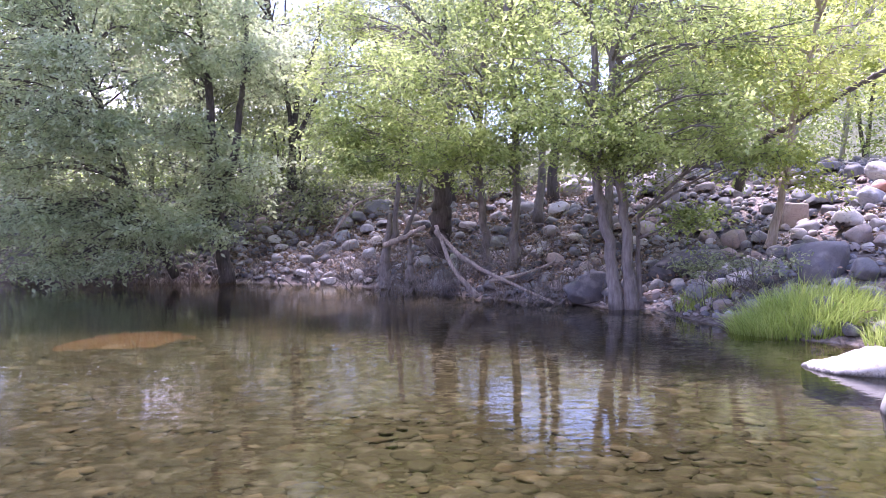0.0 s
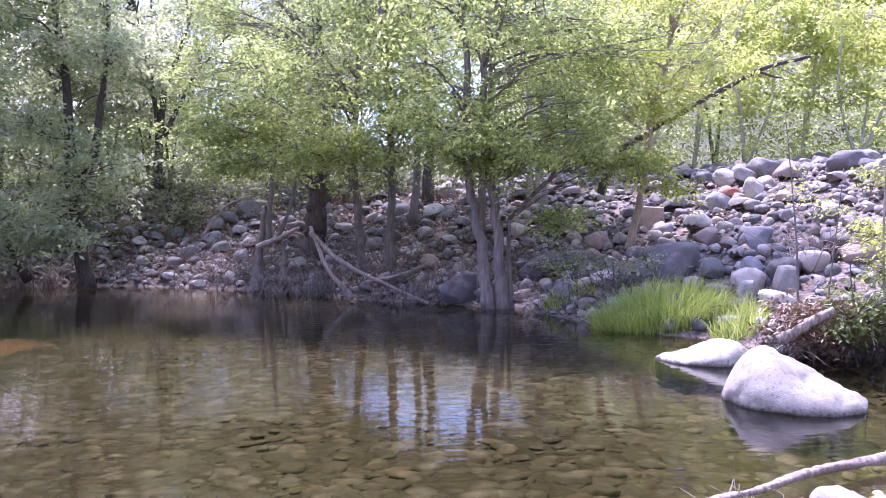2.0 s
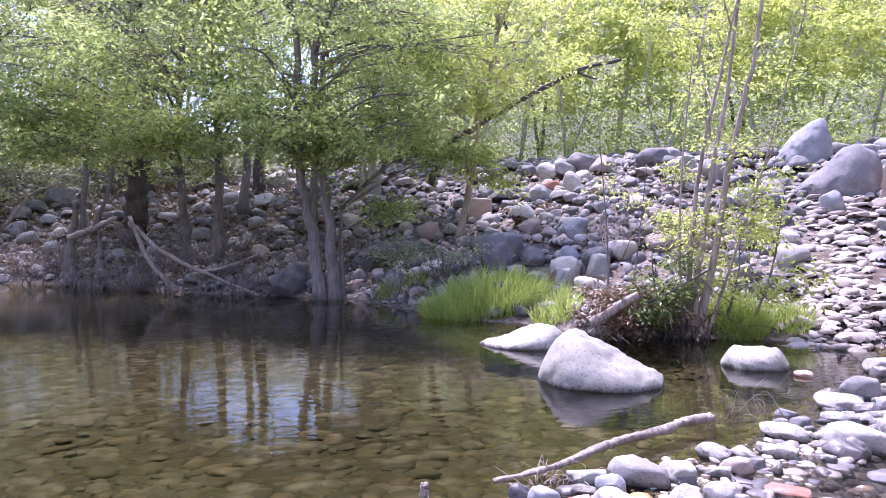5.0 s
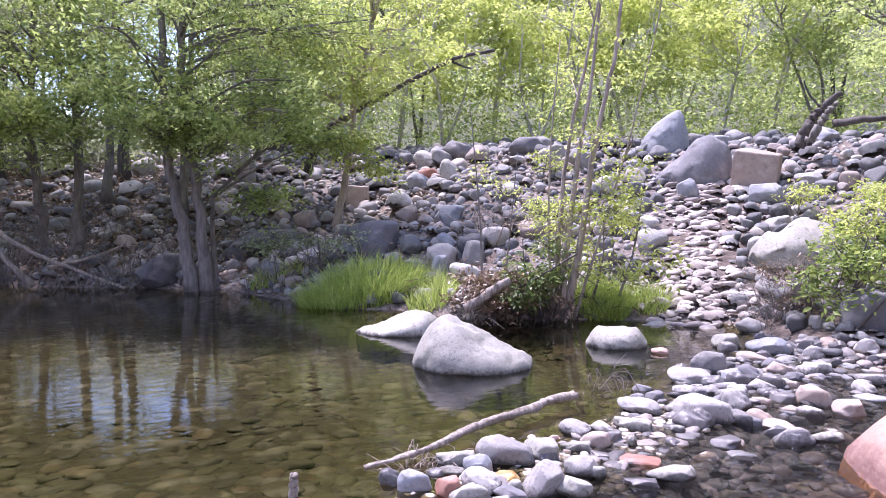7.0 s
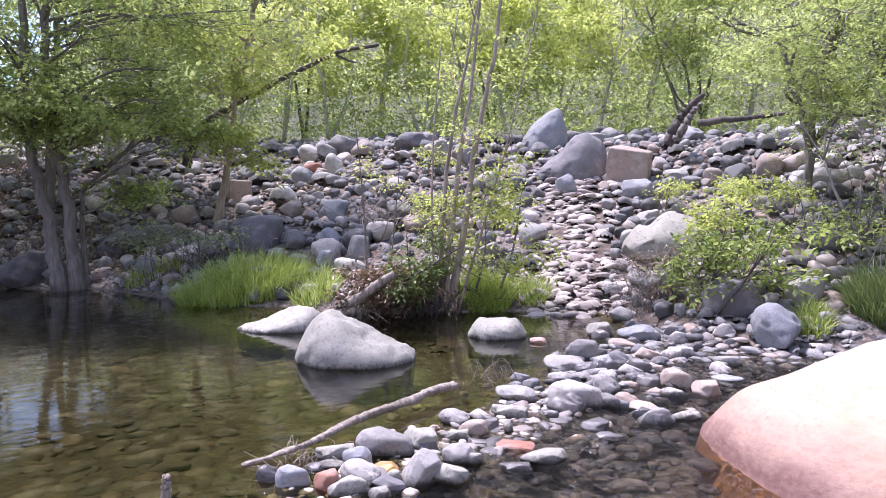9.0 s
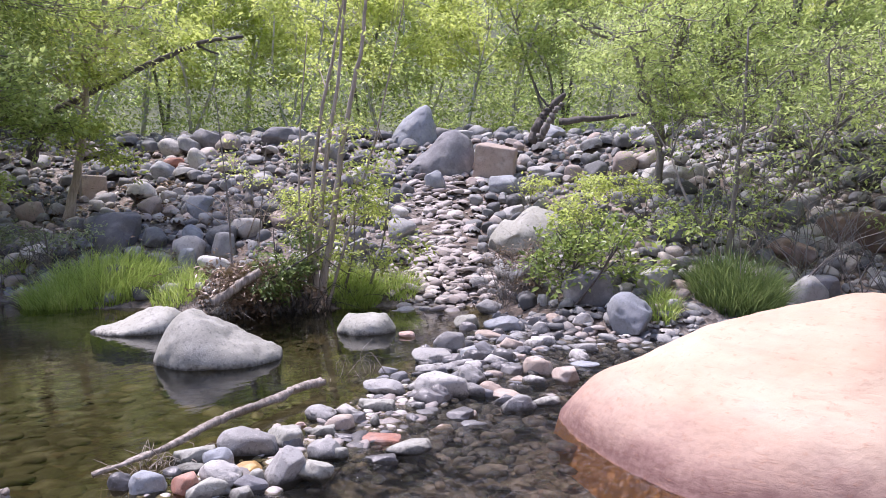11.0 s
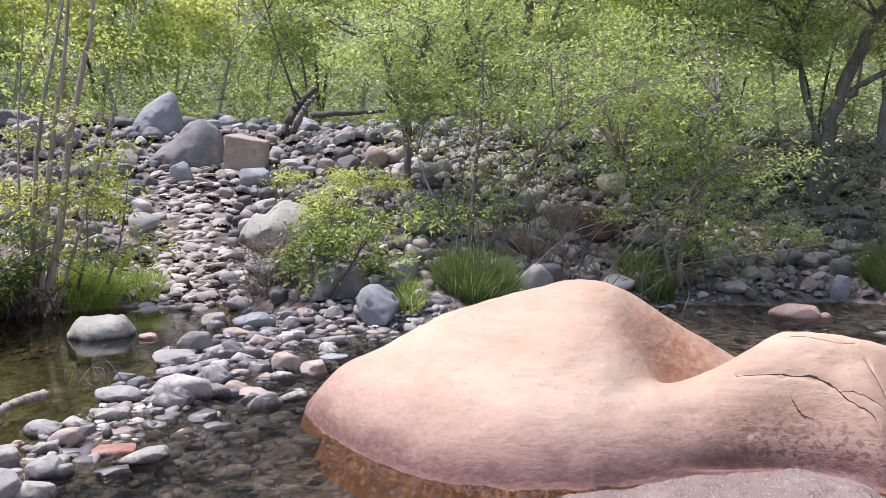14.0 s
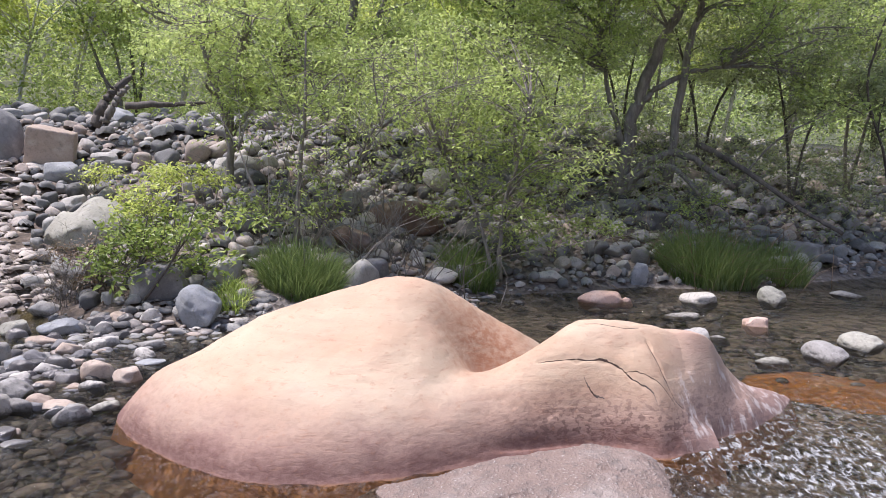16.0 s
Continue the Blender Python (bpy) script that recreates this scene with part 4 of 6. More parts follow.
# the bar: place, width, height, look and form of each stone
BAR_STONES = (
    (2.81, 3.53, 0.35, 0.14, "g", 0),
    (3.03, 3.45, 0.23, 0.12, "w", 6),
    (3.31, 3.70, 0.09, 0.04, "p", None),
    (3.53, 3.72, 0.22, 0.08, "g", 1),
    (3.32, 3.46, 0.19, 0.06, "w", None),
    (3.46, 3.46, 0.18, 0.10, "t", 3),
    (3.08, 3.14, 0.24, 0.11, "g", 4),
    (3.10, 3.04, 0.10, 0.07, "w", None),
    (2.68, 3.00, 0.23, 0.18, "g", 10),
    (2.82, 2.88, 0.17, 0.11, "w", 7),
    (2.52, 3.62, 0.23, 0.09, "w", 2),
    (2.56, 3.44, 0.17, 0.11, "b", 5),
    (2.42, 3.52, 0.19, 0.04, "w", None),
    (2.43, 3.21, 0.23, 0.10, "g", 1),
    (2.64, 3.28, 0.18, 0.05, "o", None),
    (2.54, 3.08, 0.11, 0.08, "w", None),
    (2.29, 3.12, 0.21, 0.10, "w", 8),
    (2.39, 2.96, 0.13, 0.06, "w", None),
    (2.24, 3.24, 0.16, 0.10, "r", 6),
    (2.03, 3.54, 0.13, 0.08, "d", None),
    (2.11, 3.41, 0.18, 0.11, "b", None),
    (3.46, 2.82, 0.25, 0.07, "w", 3),
    (3.51, 3.11, 0.29, 0.03, "r", 2),
    (3.25, 2.82, 0.17, 0.04, "d", None),
    (4.29, 3.86, 0.32, 0.11, "g", 5),
    (3.95, 3.60, 0.26, 0.08, "w", 2),
    (3.65, 3.48, 0.12, 0.07, "d", None),
    (3.67, 3.33, 0.06, 0.08, "w", None),
    (5.74, 4.50, 0.30, 0.20, "g", 3),
    (5.33, 4.31, 0.40, 0.12, "g", 6),
    (5.63, 4.13, 0.22, 0.13, "b", 4),
    (4.55, 3.51, 0.41, 0.17, "g", 0),
    (4.96, 3.57, 0.23, 0.12, "g", 1),
    (6.84, 5.18, 0.30, 0.15, "w", 6),
    (7.85, 5.58, 0.37, 0.17, "g", 7),
    (7.05, 4.80, 0.41, 0.15, "b", 5),
    (6.55, 4.61, 0.33, 0.08, "t", 0),
    (5.62, 3.36, 0.25, 0.14, "t", 0),
    (4.62, 2.85, 0.23, 0.11, "g", 8),
    (4.87, 3.11, 0.29, 0.04, "t", None),
    (4.86, 2.77, 0.20, 0.06, "w", 3),
    (6.68, 4.02, 0.23, 0.09, "g", None),
    (6.71, 3.57, 0.28, 0.07, "g", 2),
    (6.15, 3.20, 0.26, 0.04, "b", None),
    (7.34, 4.60, 0.19, 0.15, "d", None),
    (6.01, 5.32, 0.17, 0.07, "p", None),
    (4.21, 3.03, 0.20, 0.06, "d", None),
    (5.81, 3.87, 0.22, 0.11, "d", None),
    (8.00, 6.57, 0.31, 0.14, "g", None),
    (8.55, 6.76, 0.35, 0.19, "g", None),
    (4.39, 3.39, 0.15, 0.11, "d", None),
    (5.57, 3.04, 0.24, 0.11, "t", 6),
    (3.02, 3.39, 0.13, 0.07, "d", None),
    (3.38, 3.28, 0.15, 0.03, "d", None),
    (2.50, 3.03, 0.16, 0.07, "n", None),
    (2.32, 3.54, 0.12, 0.05, "d", None),
    (7.98, 3.82, 0.26, 0.08, "g", None),
    (4.14, 2.85, 0.18, 0.03, "d", None),
)
for x, y, w, h, key, form in BAR_STONES:
    stone(x, y, w * 1.08, h * 1.12, key, "among the packed stones of the bar", shape=form, turn=None if form is None else pick.uniform(-9, 9), z=-0.02)
loose = random.Random(17)
for k in range(210):
    s = loose.uniform(0, 3)
    i, e = int(s), s - int(s)
    line = ((4.3, 3.5), (5.4, 3.8), (6.4, 4.25), (7.3, 4.7))
    x = line[i][0] + (line[i + 1][0] - line[i][0]) * e + loose.gauss(0, 0.3)
    y = line[i][1] + (line[i + 1][1] - line[i][1]) * e + loose.gauss(0, 0.3)
    w = loose.choice((0.1, 0.13, 0.17, 0.22))
    stone(x, y, w, w * loose.uniform(0.4, 0.7), loose.choice("gggddnntd"), "standing out of the shallow riffle")
stone(7.59, 3.52, 0.52, 0.34, "b", shape=1)
FAR = "in the riffle below the far bank"
stone(10.55, -0.70, 0.62, 0.22, "p", FAR)
stone(10.64, -1.04, 0.20, 0.12, "p", FAR)
stone(10.89, -2.05, 0.55, 0.19, "g", FAR)
stone(9.76, -1.66, 0.47, 0.09, "g", FAR)
stone(8.43, -1.71, 0.37, 0.17, "g", FAR)
stone(11.09, -3.02, 0.40, 0.24, "w", FAR)
stone(9.27, -2.46, 0.30, 0.17, "p", FAR)
stone(7.78, -2.80, 0.45, 0.18, "g", FAR)
stone(8.37, -3.29, 0.46, 0.18, "w", FAR)
stone(8.51, -1.92, 0.25, 0.09, "g", FAR)
stone(8.84, -0.18, 0.14, 0.06, "g", FAR)
stone(7.50, -2.26, 0.32, 0.11, "w", FAR)
stone(7.75, -2.24, 0.20, 0.07, "w", FAR)
stone(9.72, -0.98, 0.18, 0.06, "w", FAR)
stone(9.27, -1.29, 0.17, 0.06, "w", FAR)
stone(12.04, -4.27, 0.46, 0.12, "g", FAR)

def profiled_boulder(x, y, w, depth, h, turn, us, profile, label, seed, key="w", z=0.0, rough=1.0, group="boulders in the pool"):
    """A boulder of a given profile along its length, rounded across."""
    v, f = stone_arrays(seed, 5, 0.0)
    v = v * 2
    u, d, k = v[:, 0], v[:, 1], v[:, 2]
    r = np.sqrt(np.maximum(1 - u * u, 0.02))
    k = np.clip(k / r, -1, 1)
    up = np.where(k > 0, np.abs(k) ** 0.9 * along(u, us, profile) * h, k * 0.25)
    v = np.stack([u * w / 2, np.clip(d / r, -1, 1) * depth / 2 * (1 - 0.75 * np.abs(u) ** 2.5) * (1 - 0.3 * np.clip(k, 0, 1) ** 3), up], -1)
    off = Vector((seed, 0, 0))
    lumps = [noise.noise(Vector(p * 4) + off) + 0.45 * noise.noise(Vector(p * 11) + off) - 0.5 * abs(noise.noise(Vector(p * 2.3) + off)) + 0.16 * noise.noise(Vector(p * 29) + off) for p in v]
    v = v + np.array(lumps)[:, None] * np.array([0.02, 0.03, 0.03]) * rough
    ob = new("boulder", mesh_of("boulder", v, f, STONE[key]))
    ob.matrix_world = pose(x, y, z, 0, 0, turn)
    tagged(ob, label, "boulder", group)


stone(5.75, 11.45, 0.80, 0.60, "n", depth=0.70, label="big angular dark blue-grey boulder above the grass", name="boulder", group="boulders of the bank", shape=6, turn=15)
stone(2.70, 14.1, 0.92, 0.54, "n", depth=0.80, label="round dark boulder at the foot of the alder", name="boulder", group="boulders of the bank")
stone(8.99, 15.62, 0.62, 0.31, "g", depth=0.80, label="rounded grey boulder on the stony slope", name="boulder", group="boulders of the bank")
stone(8.44, 14.61, 0.48, 0.24, "r", depth=0.80, label="rust-red stone wedged among grey boulders", name="stone", group="boulders of the bank")
stone(7.97, 14.09, 0.51, 0.37, "b", depth=0.80, label="rounded grey boulder on the stony slope", name="stone", group="boulders of the bank")
stone(8.59, 13.87, 0.43, 0.38, "g", depth=0.80, label="rounded grey boulder on the stony slope", name="stone", group="boulders of the bank")
stone(9.55, 15.03, 0.71, 0.48, "n", depth=0.80, label="rounded grey boulder on the stony slope", name="boulder", group="boulders of the bank")
stone(6.82, 14.78, 0.56, 0.45, "t", depth=0.70, label="square tan block on the slope", name="boulder", group="boulders of the bank", shape=9, turn=10)
stone(3.54, 20.88, 0.66, 0.47, "w", depth=0.80, label="pale boulder at the top of the bank", name="boulder", group="boulders of the bank")
stone(7.14, 11.38, 0.49, 0.35, "b", depth=0.80, label="rounded grey boulder on the stony slope", name="stone", group="boulders of the bank")
stone(6.50, 10.49, 0.37, 0.27, "b", depth=0.80, label="rounded grey boulder on the stony slope", name="stone", group="boulders of the bank")
stone(10.79, 9.30, 0.47, 0.37, "b", depth=0.80, label="rounded grey boulder on the stony slope", name="stone", group="boulders of the bank")
stone(12.0, 8.80, 0.94, 0.64, "t", depth=0.8, label="large square tan-pink boulder on the crest", name="boulder", group="boulders of the bank", shape=9, turn=-6, tip=6.0, z=1.85)
stone(13.02, 11.17, 0.51, 0.35, "g", depth=0.80, label="rounded grey boulder on the stony slope", name="stone", group="boulders of the bank")
stone(11.50, 8.21, 0.74, 0.33, "b", depth=0.80, label="rounded grey boulder on the stony slope", name="boulder", group="boulders of the bank")
stone(14.61, 9.34, 0.89, 0.34, "b", depth=0.80, label="long smooth grey boulder under a snag", name="boulder", group="boulders of the bank")
stone(12.36, 7.97, 0.52, 0.23, "g", depth=0.80, label="rounded grey boulder on the stony slope", name="stone", group="boulders of the bank")
stone(10.65, 7.33, 0.47, 0.22, "g", depth=0.80, label="rounded grey boulder on the stony slope", name="stone", group="boulders of the bank")
stone(10.31, 13.51, 0.80, 0.39, "n", depth=0.80, label="rounded grey boulder on the stony slope", name="boulder", group="boulders of the bank")
stone(10.26, 12.39, 0.48, 0.34, "w", depth=0.80, label="pale rounded boulder on the slope", name="stone", group="boulders of the bank")
stone(10.39, 11.66, 0.52, 0.44, "g", depth=0.80, label="rounded grey boulder on the stony slope", name="stone", group="boulders of the bank")
stone(12.30, 5.63, 0.45, 0.30, "g", depth=0.80, label="rounded grey boulder on the stony slope", name="stone", group="boulders of the bank")
stone(12.33, 5.17, 0.53, 0.29, "g", depth=0.80, label="rounded grey boulder on the stony slope", name="stone", group="boulders of the bank")
stone(8.62, 4.05, 0.47, 0.14, "n", depth=0.80, label="rounded grey boulder on the stony slope", name="stone", group="boulders of the bank")
stone(7.92, 4.23, 0.64, 0.35, "n", depth=0.80, label="broad dark boulder behind the leafy bush", name="boulder", group="boulders of the bank")
stone(6.01, 9.84, 0.31, 0.31, "b", depth=0.80, label="rounded grey boulder on the stony slope", name="stone", group="boulders of the bank")
stone(7.06, 11.53, 0.41, 0.25, "g", depth=0.80, label="rounded grey boulder on the stony slope", name="stone", group="boulders of the bank")
stone(5.33, 10.75, 0.44, 0.16, "w", depth=0.80, label="pale flat boulder behind the grass", name="stone", group="boulders of the bank")
stone(12.1, 2.40, 1.25, 0.46, "u", depth=0.60, label="broad brown boulder half under the willows", name="boulder", group="boulders of the bank", shape=0, turn=8)
stone(10.58, 2.80, 0.64, 0.36, "u", depth=0.70, label="brown boulder at the back of the grass", name="boulder", group="boulders of the bank")
stone(9.94, 2.30, 0.54, 0.24, "n", depth=0.80, label="rounded grey boulder on the stony slope", name="stone", group="boulders of the bank")
stone(15.00, 1.43, 0.74, 0.36, "n", depth=0.80, label="rounded grey boulder on the stony slope", name="boulder", group="boulders of the bank")
stone(14.77, -1.24, 0.58, 0.24, "n", depth=0.80, label="rounded grey boulder on the stony slope", name="boulder", group="boulders of the bank")
stone(14.16, -1.62, 0.74, 0.30, "n", depth=0.80, label="rounded grey boulder on the stony slope", name="boulder", group="boulders of the bank")
stone(14.44, -4.18, 0.82, 0.27, "n", depth=0.80, label="long dark boulder by the water", name="boulder", group="boulders of the bank")
stone(12.17, -1.30, 0.32, 0.35, "b", depth=0.80, label="blue-grey slab at the water's edge", name="stone", group="boulders of the bank")
stone(12.26, 0.33, 0.48, 0.26, "g", depth=0.80, label="rounded grey boulder on the stony slope", name="stone", group="boulders of the bank")
stone(11.42, 0.04, 0.45, 0.14, "g", depth=0.80, label="rounded grey boulder on the stony slope", name="stone", group="boulders of the bank")
stone(7.91, 4.35, 0.42, 0.31, "n", depth=0.80, label="rounded grey boulder on the stony slope", name="stone", group="boulders of the bank")
stone(-2.00, 23.40, 0.93, 0.42, "b", depth=0.80, label="rounded grey boulder on the stony slope", name="boulder", group="boulders of the bank")
stone(-2.84, 21.44, 0.50, 0.36, "b", depth=0.80, label="rounded grey boulder on the stony slope", name="stone", group="boulders of the bank")
stone(-3.36, 20.65, 0.49, 0.36, "g", depth=0.80, label="rounded grey boulder on the stony slope", name="stone", group="boulders of the bank")
stone(4.05, 14.03, 0.44, 0.33, "n", depth=0.80, label="rounded grey boulder on the stony slope", name="stone", group="boulders of the bank")
stone(-0.17, 16.69, 0.39, 0.24, "g", depth=0.80, label="rounded grey boulder on the stony slope", name="stone", group="boulders of the bank")
stone(-1.92, 19.75, 0.40, 0.35, "b", depth=0.80, label="rounded grey boulder on the stony slope", name="stone", group="boulders of the bank")
stone(-2.86, 18.79, 0.44, 0.14, "g", depth=0.80, label="rounded grey boulder on the stony slope", name="stone", group="boulders of the bank")
stone(5.37, 18.04, 0.50, 0.61, "g", depth=0.80, label="rounded grey boulder on the stony slope", name="stone", group="boulders of the bank")
stone(4.59, 14.16, 1.35, 0.43, "n", depth=0.80, label="rounded grey boulder on the stony slope", name="boulder", group="boulders of the bank")
profiled_boulder(4.07, 5.88, 1.13, 0.95, 0.475, -39.5, (-1, -0.92, -0.78, -0.6, -0.45, -0.28, -0.05, 0.25, 0.6, 0.88, 1), (0.1, 0.4, 0.72, 0.93, 1.0, 0.97, 0.8, 0.58, 0.4, 0.22, 0.05), "big pale speckled boulder standing in the calm pool", 3, rough=1.4)
profiled_boulder(4.30, 7.85, 1.06, 0.8, 0.25, -33, (-1, -0.5, 0, 0.4, 0.8, 1), (0.08, 0.42, 0.8, 1.0, 0.9, 0.5), "pale flat boulder with a low tip in the pool", 5, rough=1.9)
profiled_boulder(5.92, 5.88, 0.64, 0.55, 0.215, -45, (-1, -0.75, -0.3, 0.3, 0.75, 1), (0.2, 0.8, 1.0, 0.97, 0.75, 0.2), "smooth pale boulder standing in still water", 8)
stone(5.55, 8.15, 0.35, 0.12, "w", label="pale flat stone at the water's edge")
profiled_boulder(12.45, 11.45, 1.02, 0.8, 0.86, -47, (-1, -0.6, -0.1, 0.35, 0.62, 0.85, 1), (0.15, 0.55, 0.82, 1.0, 0.97, 0.72, 0.25), "tall pointed blue-grey boulder on the crest", 11, "b", 2.55, 1.6, "boulders of the bank")
profiled_boulder(11.57, 9.85, 1.42, 1.0, 0.86, -50, (-1, -0.75, -0.35, 0.05, 0.35, 0.7, 0.9, 1), (0.1, 0.3, 0.55, 0.92, 1.0, 0.86, 0.62, 0.25), "massive dark blue-grey boulder on the crest", 13, "n", 1.9, 1.8, "boulders of the bank")
profiled_boulder(10.0, 6.5, 1.36, 1.0, 0.56, -57, (-1, -0.72, -0.4, -0.2, 0.15, 0.5, 0.8, 1), (0.2, 0.62, 0.72, 0.95, 1.0, 0.85, 0.6, 0.15), "broad pale rough boulder beside the stony path", 15, "w", 0.72, 2.6, "boulders of the bank")
KEPT_CLEAR = []
for ob in list(scene.objects):
    if ob.name.startswith(("boulder", "stone")):
        KEPT_CLEAR.append((ob.location.x, ob.location.y, max(ob.scale.x, ob.scale.y) * 0.7))


# ---- stones of the slope, scattered without overlap ----
PATH = np.array([(7.8, 6.6), (9.4, 7.9), (11.5, 9.8)])


def scatter(rng, tries, sizes, lo, hi, taken, room=0.82, on_path=False):
    """Places (x, y, diameter) on the bank from lo to hi metres inland."""
    x = rng.uniform(-12, 24, tries)
    y = rng.uniform(-9, 27, tries)
    s = inland(x, y)
    ok = (s > lo) & (s < hi) & (rng.random(tries) < np.where(x < 3.2, np.exp(-np.maximum(0, s - 2.5) / 7.0), 1.0))
    if not on_path:
        ok &= to_line(x, y, PATH) > 0.55
    x, y, s = x[ok], y[ok], s[ok]
    d = rng.choice(sizes, len(x)) * rng.uniform(0.75, 1.3, len(x))
    out = []
    for a, b, c in zip(x, y, d):
        i, j = int(a // 0.6), int(b // 0.6)
        if all((a - p) ** 2 + (b - q) ** 2 > (room * 0.5 * (c + e)) ** 2 for di in (-1, 0, 1) for dj in (-1, 0, 1) for p, q, e in taken.get((i + di, j + dj), ())):
            taken.setdefault((i, j), []).append((a, b, c))
            out.append((a, b, c))
    return out


rng = np.random.default_rng(11)
TAKEN = {}
for x, y, d in KEPT_CLEAR:
    for i in range(int((x - d / 2) // 0.6), int((x + d / 2) // 0.6) + 1):
        for j in range(int((y - d / 2) // 0.6), int((y + d / 2) // 0.6) + 1):
            TAKEN.setdefault((i, j), []).append((x, y, d))
large = scatter(rng, 9000, (0.25, 0.32, 0.44), 0.25, 10.5, TAKEN, 0.72)
middle = scatter(rng, 38000, (0.14, 0.18, 0.24), 0.1, 10.5, TAKEN, 0.72)
small = scatter(rng, 42000, (0.08, 0.11), 0.02, 7.5, TAKEN, 0.75)
FORMS3 = [stone_arrays(k + 31, 3, 0.14, 0.3 if k % 4 == 0 else 0.0, 5 + k % 4) for k in range(8)]
FORMS2 = [stone_arrays(k + 61, 2, 0.16, 0.3 if k % 4 == 0 else 0.0, 5) for k in range(8)]


def upper(form, low=-0.16):
    """A stone without the underside that lies in the ground."""
    v, f = form
    f = f[v[f, 2].mean(1) > low]
    keep = np.unique(f)
    order = np.zeros(len(v), int)
    order[keep] = np.arange(len(keep))
    return v[keep], order[f]


HALF2 = [upper(k) for k in FORMS2]
HALF3 = [upper(k) for k in FORMS3]
HALF1 = [upper(stone_arrays(k + 81, 1, 0.2)) for k in range(8)]


def laid(x, y, d, r):
    """A resting pose for a stone of diameter d."""
    flat = r.uniform(0.58, 0.88)
    return pose(x, y, height(x, y) + d * flat * 0.27, r.uniform(-25, 25), r.uniform(-25, 25), r.uniform(0, 360)) @ Matrix.Diagonal((d * r.uniform(0.95, 1.3), d * r.uniform(0.8, 1.05), d * flat, 1))


turns = random.Random(3)
singles = sorted(large, key=lambda p: math.hypot(p[0], p[1]))[:300]
SINGLE_SHAPES = [mesh_of("bank_stone", v, f, SLOPE_STONE) for v, f in FORMS3]
for x, y, d in singles:
    ob = new("bank_stone", SINGLE_SHAPES[turns.randrange(8)])
    ob.matrix_world = laid(x, y, d, turns)
    tagged(ob, "rounded grey basalt stone lying on the bank", "stone", "stones of the bank")
chosen = set(singles)
pieces = []
for forms, places in ((HALF3, [p for p in large if p not in chosen]), (HALF2, middle), (HALF2, small)):
    for x, y, d in places:
        v, f = (HALF1 if d < 0.19 and math.hypot(x, y) > 11 else forms)[turns.randrange(8)]
        m = np.array(laid(x, y, d, turns))
        pieces.append((v @ m[:3, :3].T + m[:3, 3], f))
tagged(new("bank_stones", mesh_of("bank_stones", *joined(pieces), SLOPE_STUFF)), "slope heaped with rounded grey and tan river stones", "stones", kind="stuff")

# stones on the bed of the creek
BED_FORMS = [upper(k, 0.0) for k in FORMS2]
FAR_BED_FORMS = [upper(stone_arrays(k + 81, 1, 0.2), 0.0) for k in range(8)]
pieces = []
bx, by = np.concatenate([rng.uniform(-9, 6, 12000), rng.uniform(5, 13, 2600)]), np.concatenate([rng.uniform(3, 13, 12000), rng.uniform(-5, 4, 2600)])
bs = inland(bx, by)
br = np.hypot(bx, by)
for x, y, s, r in zip(bx, by, bs, br):
    if s < -0.15 and r > 3.0 and turns.random() < (0.95 if r < 10 else 0.6):
        d = turns.choice((0.06, 0.08, 0.1, 0.12, 0.15, 0.18, 0.22)) * turns.uniform(0.8, 1.3)
        v, f = (BED_FORMS if r < 7.5 else FAR_BED_FORMS)[turns.randrange(8)]
        z = height(x, y)
        d = min(d, 0.5 if z < -0.2 else 0.14)
        m = np.array(pose(x, y, z - d * 0.03, turns.uniform(-5, 5), turns.uniform(-5, 5), turns.uniform(0, 360)) @ Matrix.Diagonal((d * 1.3, d, d * 0.24, 1)))
        pieces.append((v @ m[:3, :3].T + m[:3, 3], f))
tagged(new("bed_stones", mesh_of("bed_stones", *joined(pieces), BED_STUFF)), "olive-brown cobbles on the creek bed under water", "stones", kind="stuff")

# ---- trees ----
TREES = "trees on the far bank"
ALDER = "alder with grey trunks and small green leaves on the bank"
grown("tree", "large dark-stemmed alder leaning over the pool", "tree", [
    ([(-5.62, 19.61, 0.0), (-5.78, 19.56, 1.49), (-5.92, 19.52, 2.94), (-5.94, 19.52, 4.66), (-6.13, 19.46, 6.37), (-6.22, 19.43, 8.6)], 0.17, 0.06),
    ([(-5.81, 19.56, 2.1), (-5.42, 19.67, 3.38), (-5.23, 19.72, 4.54), (-5.11, 19.75, 5.85), (-4.96, 19.79, 8.3)], 0.12, 0.04),
    ([(-6.9, 19.5, 0.2), (-7.55, 19.0, 1.79), (-8.10, 18.72, 3.60), (-8.63, 18.48, 5.61)], 0.09, 0.03)],
    [((-8.6, 18.6, 5.2), (3.6, 1.9, 3.2), 480), ((-11.5, 19.3, 4.4), (2.6, 1.5, 3.6), 260), ((-5.3, 19.0, 6.4), (1.7, 1.5, 2.3), 150), ((-5.2, 18.8, 3.2), (1.4, 1.0, 1.1), 60), ((-8.2, 18.6, 1.5), (3.2, 1.0, 1.15), 250), ((-8, 18.6, 9.3), (4.2, 2, 1.8), 270)],
    LEAF_GREEN, BARK_DARK, 1, per=54, size=0.14, spread=0.36, group=TREES)
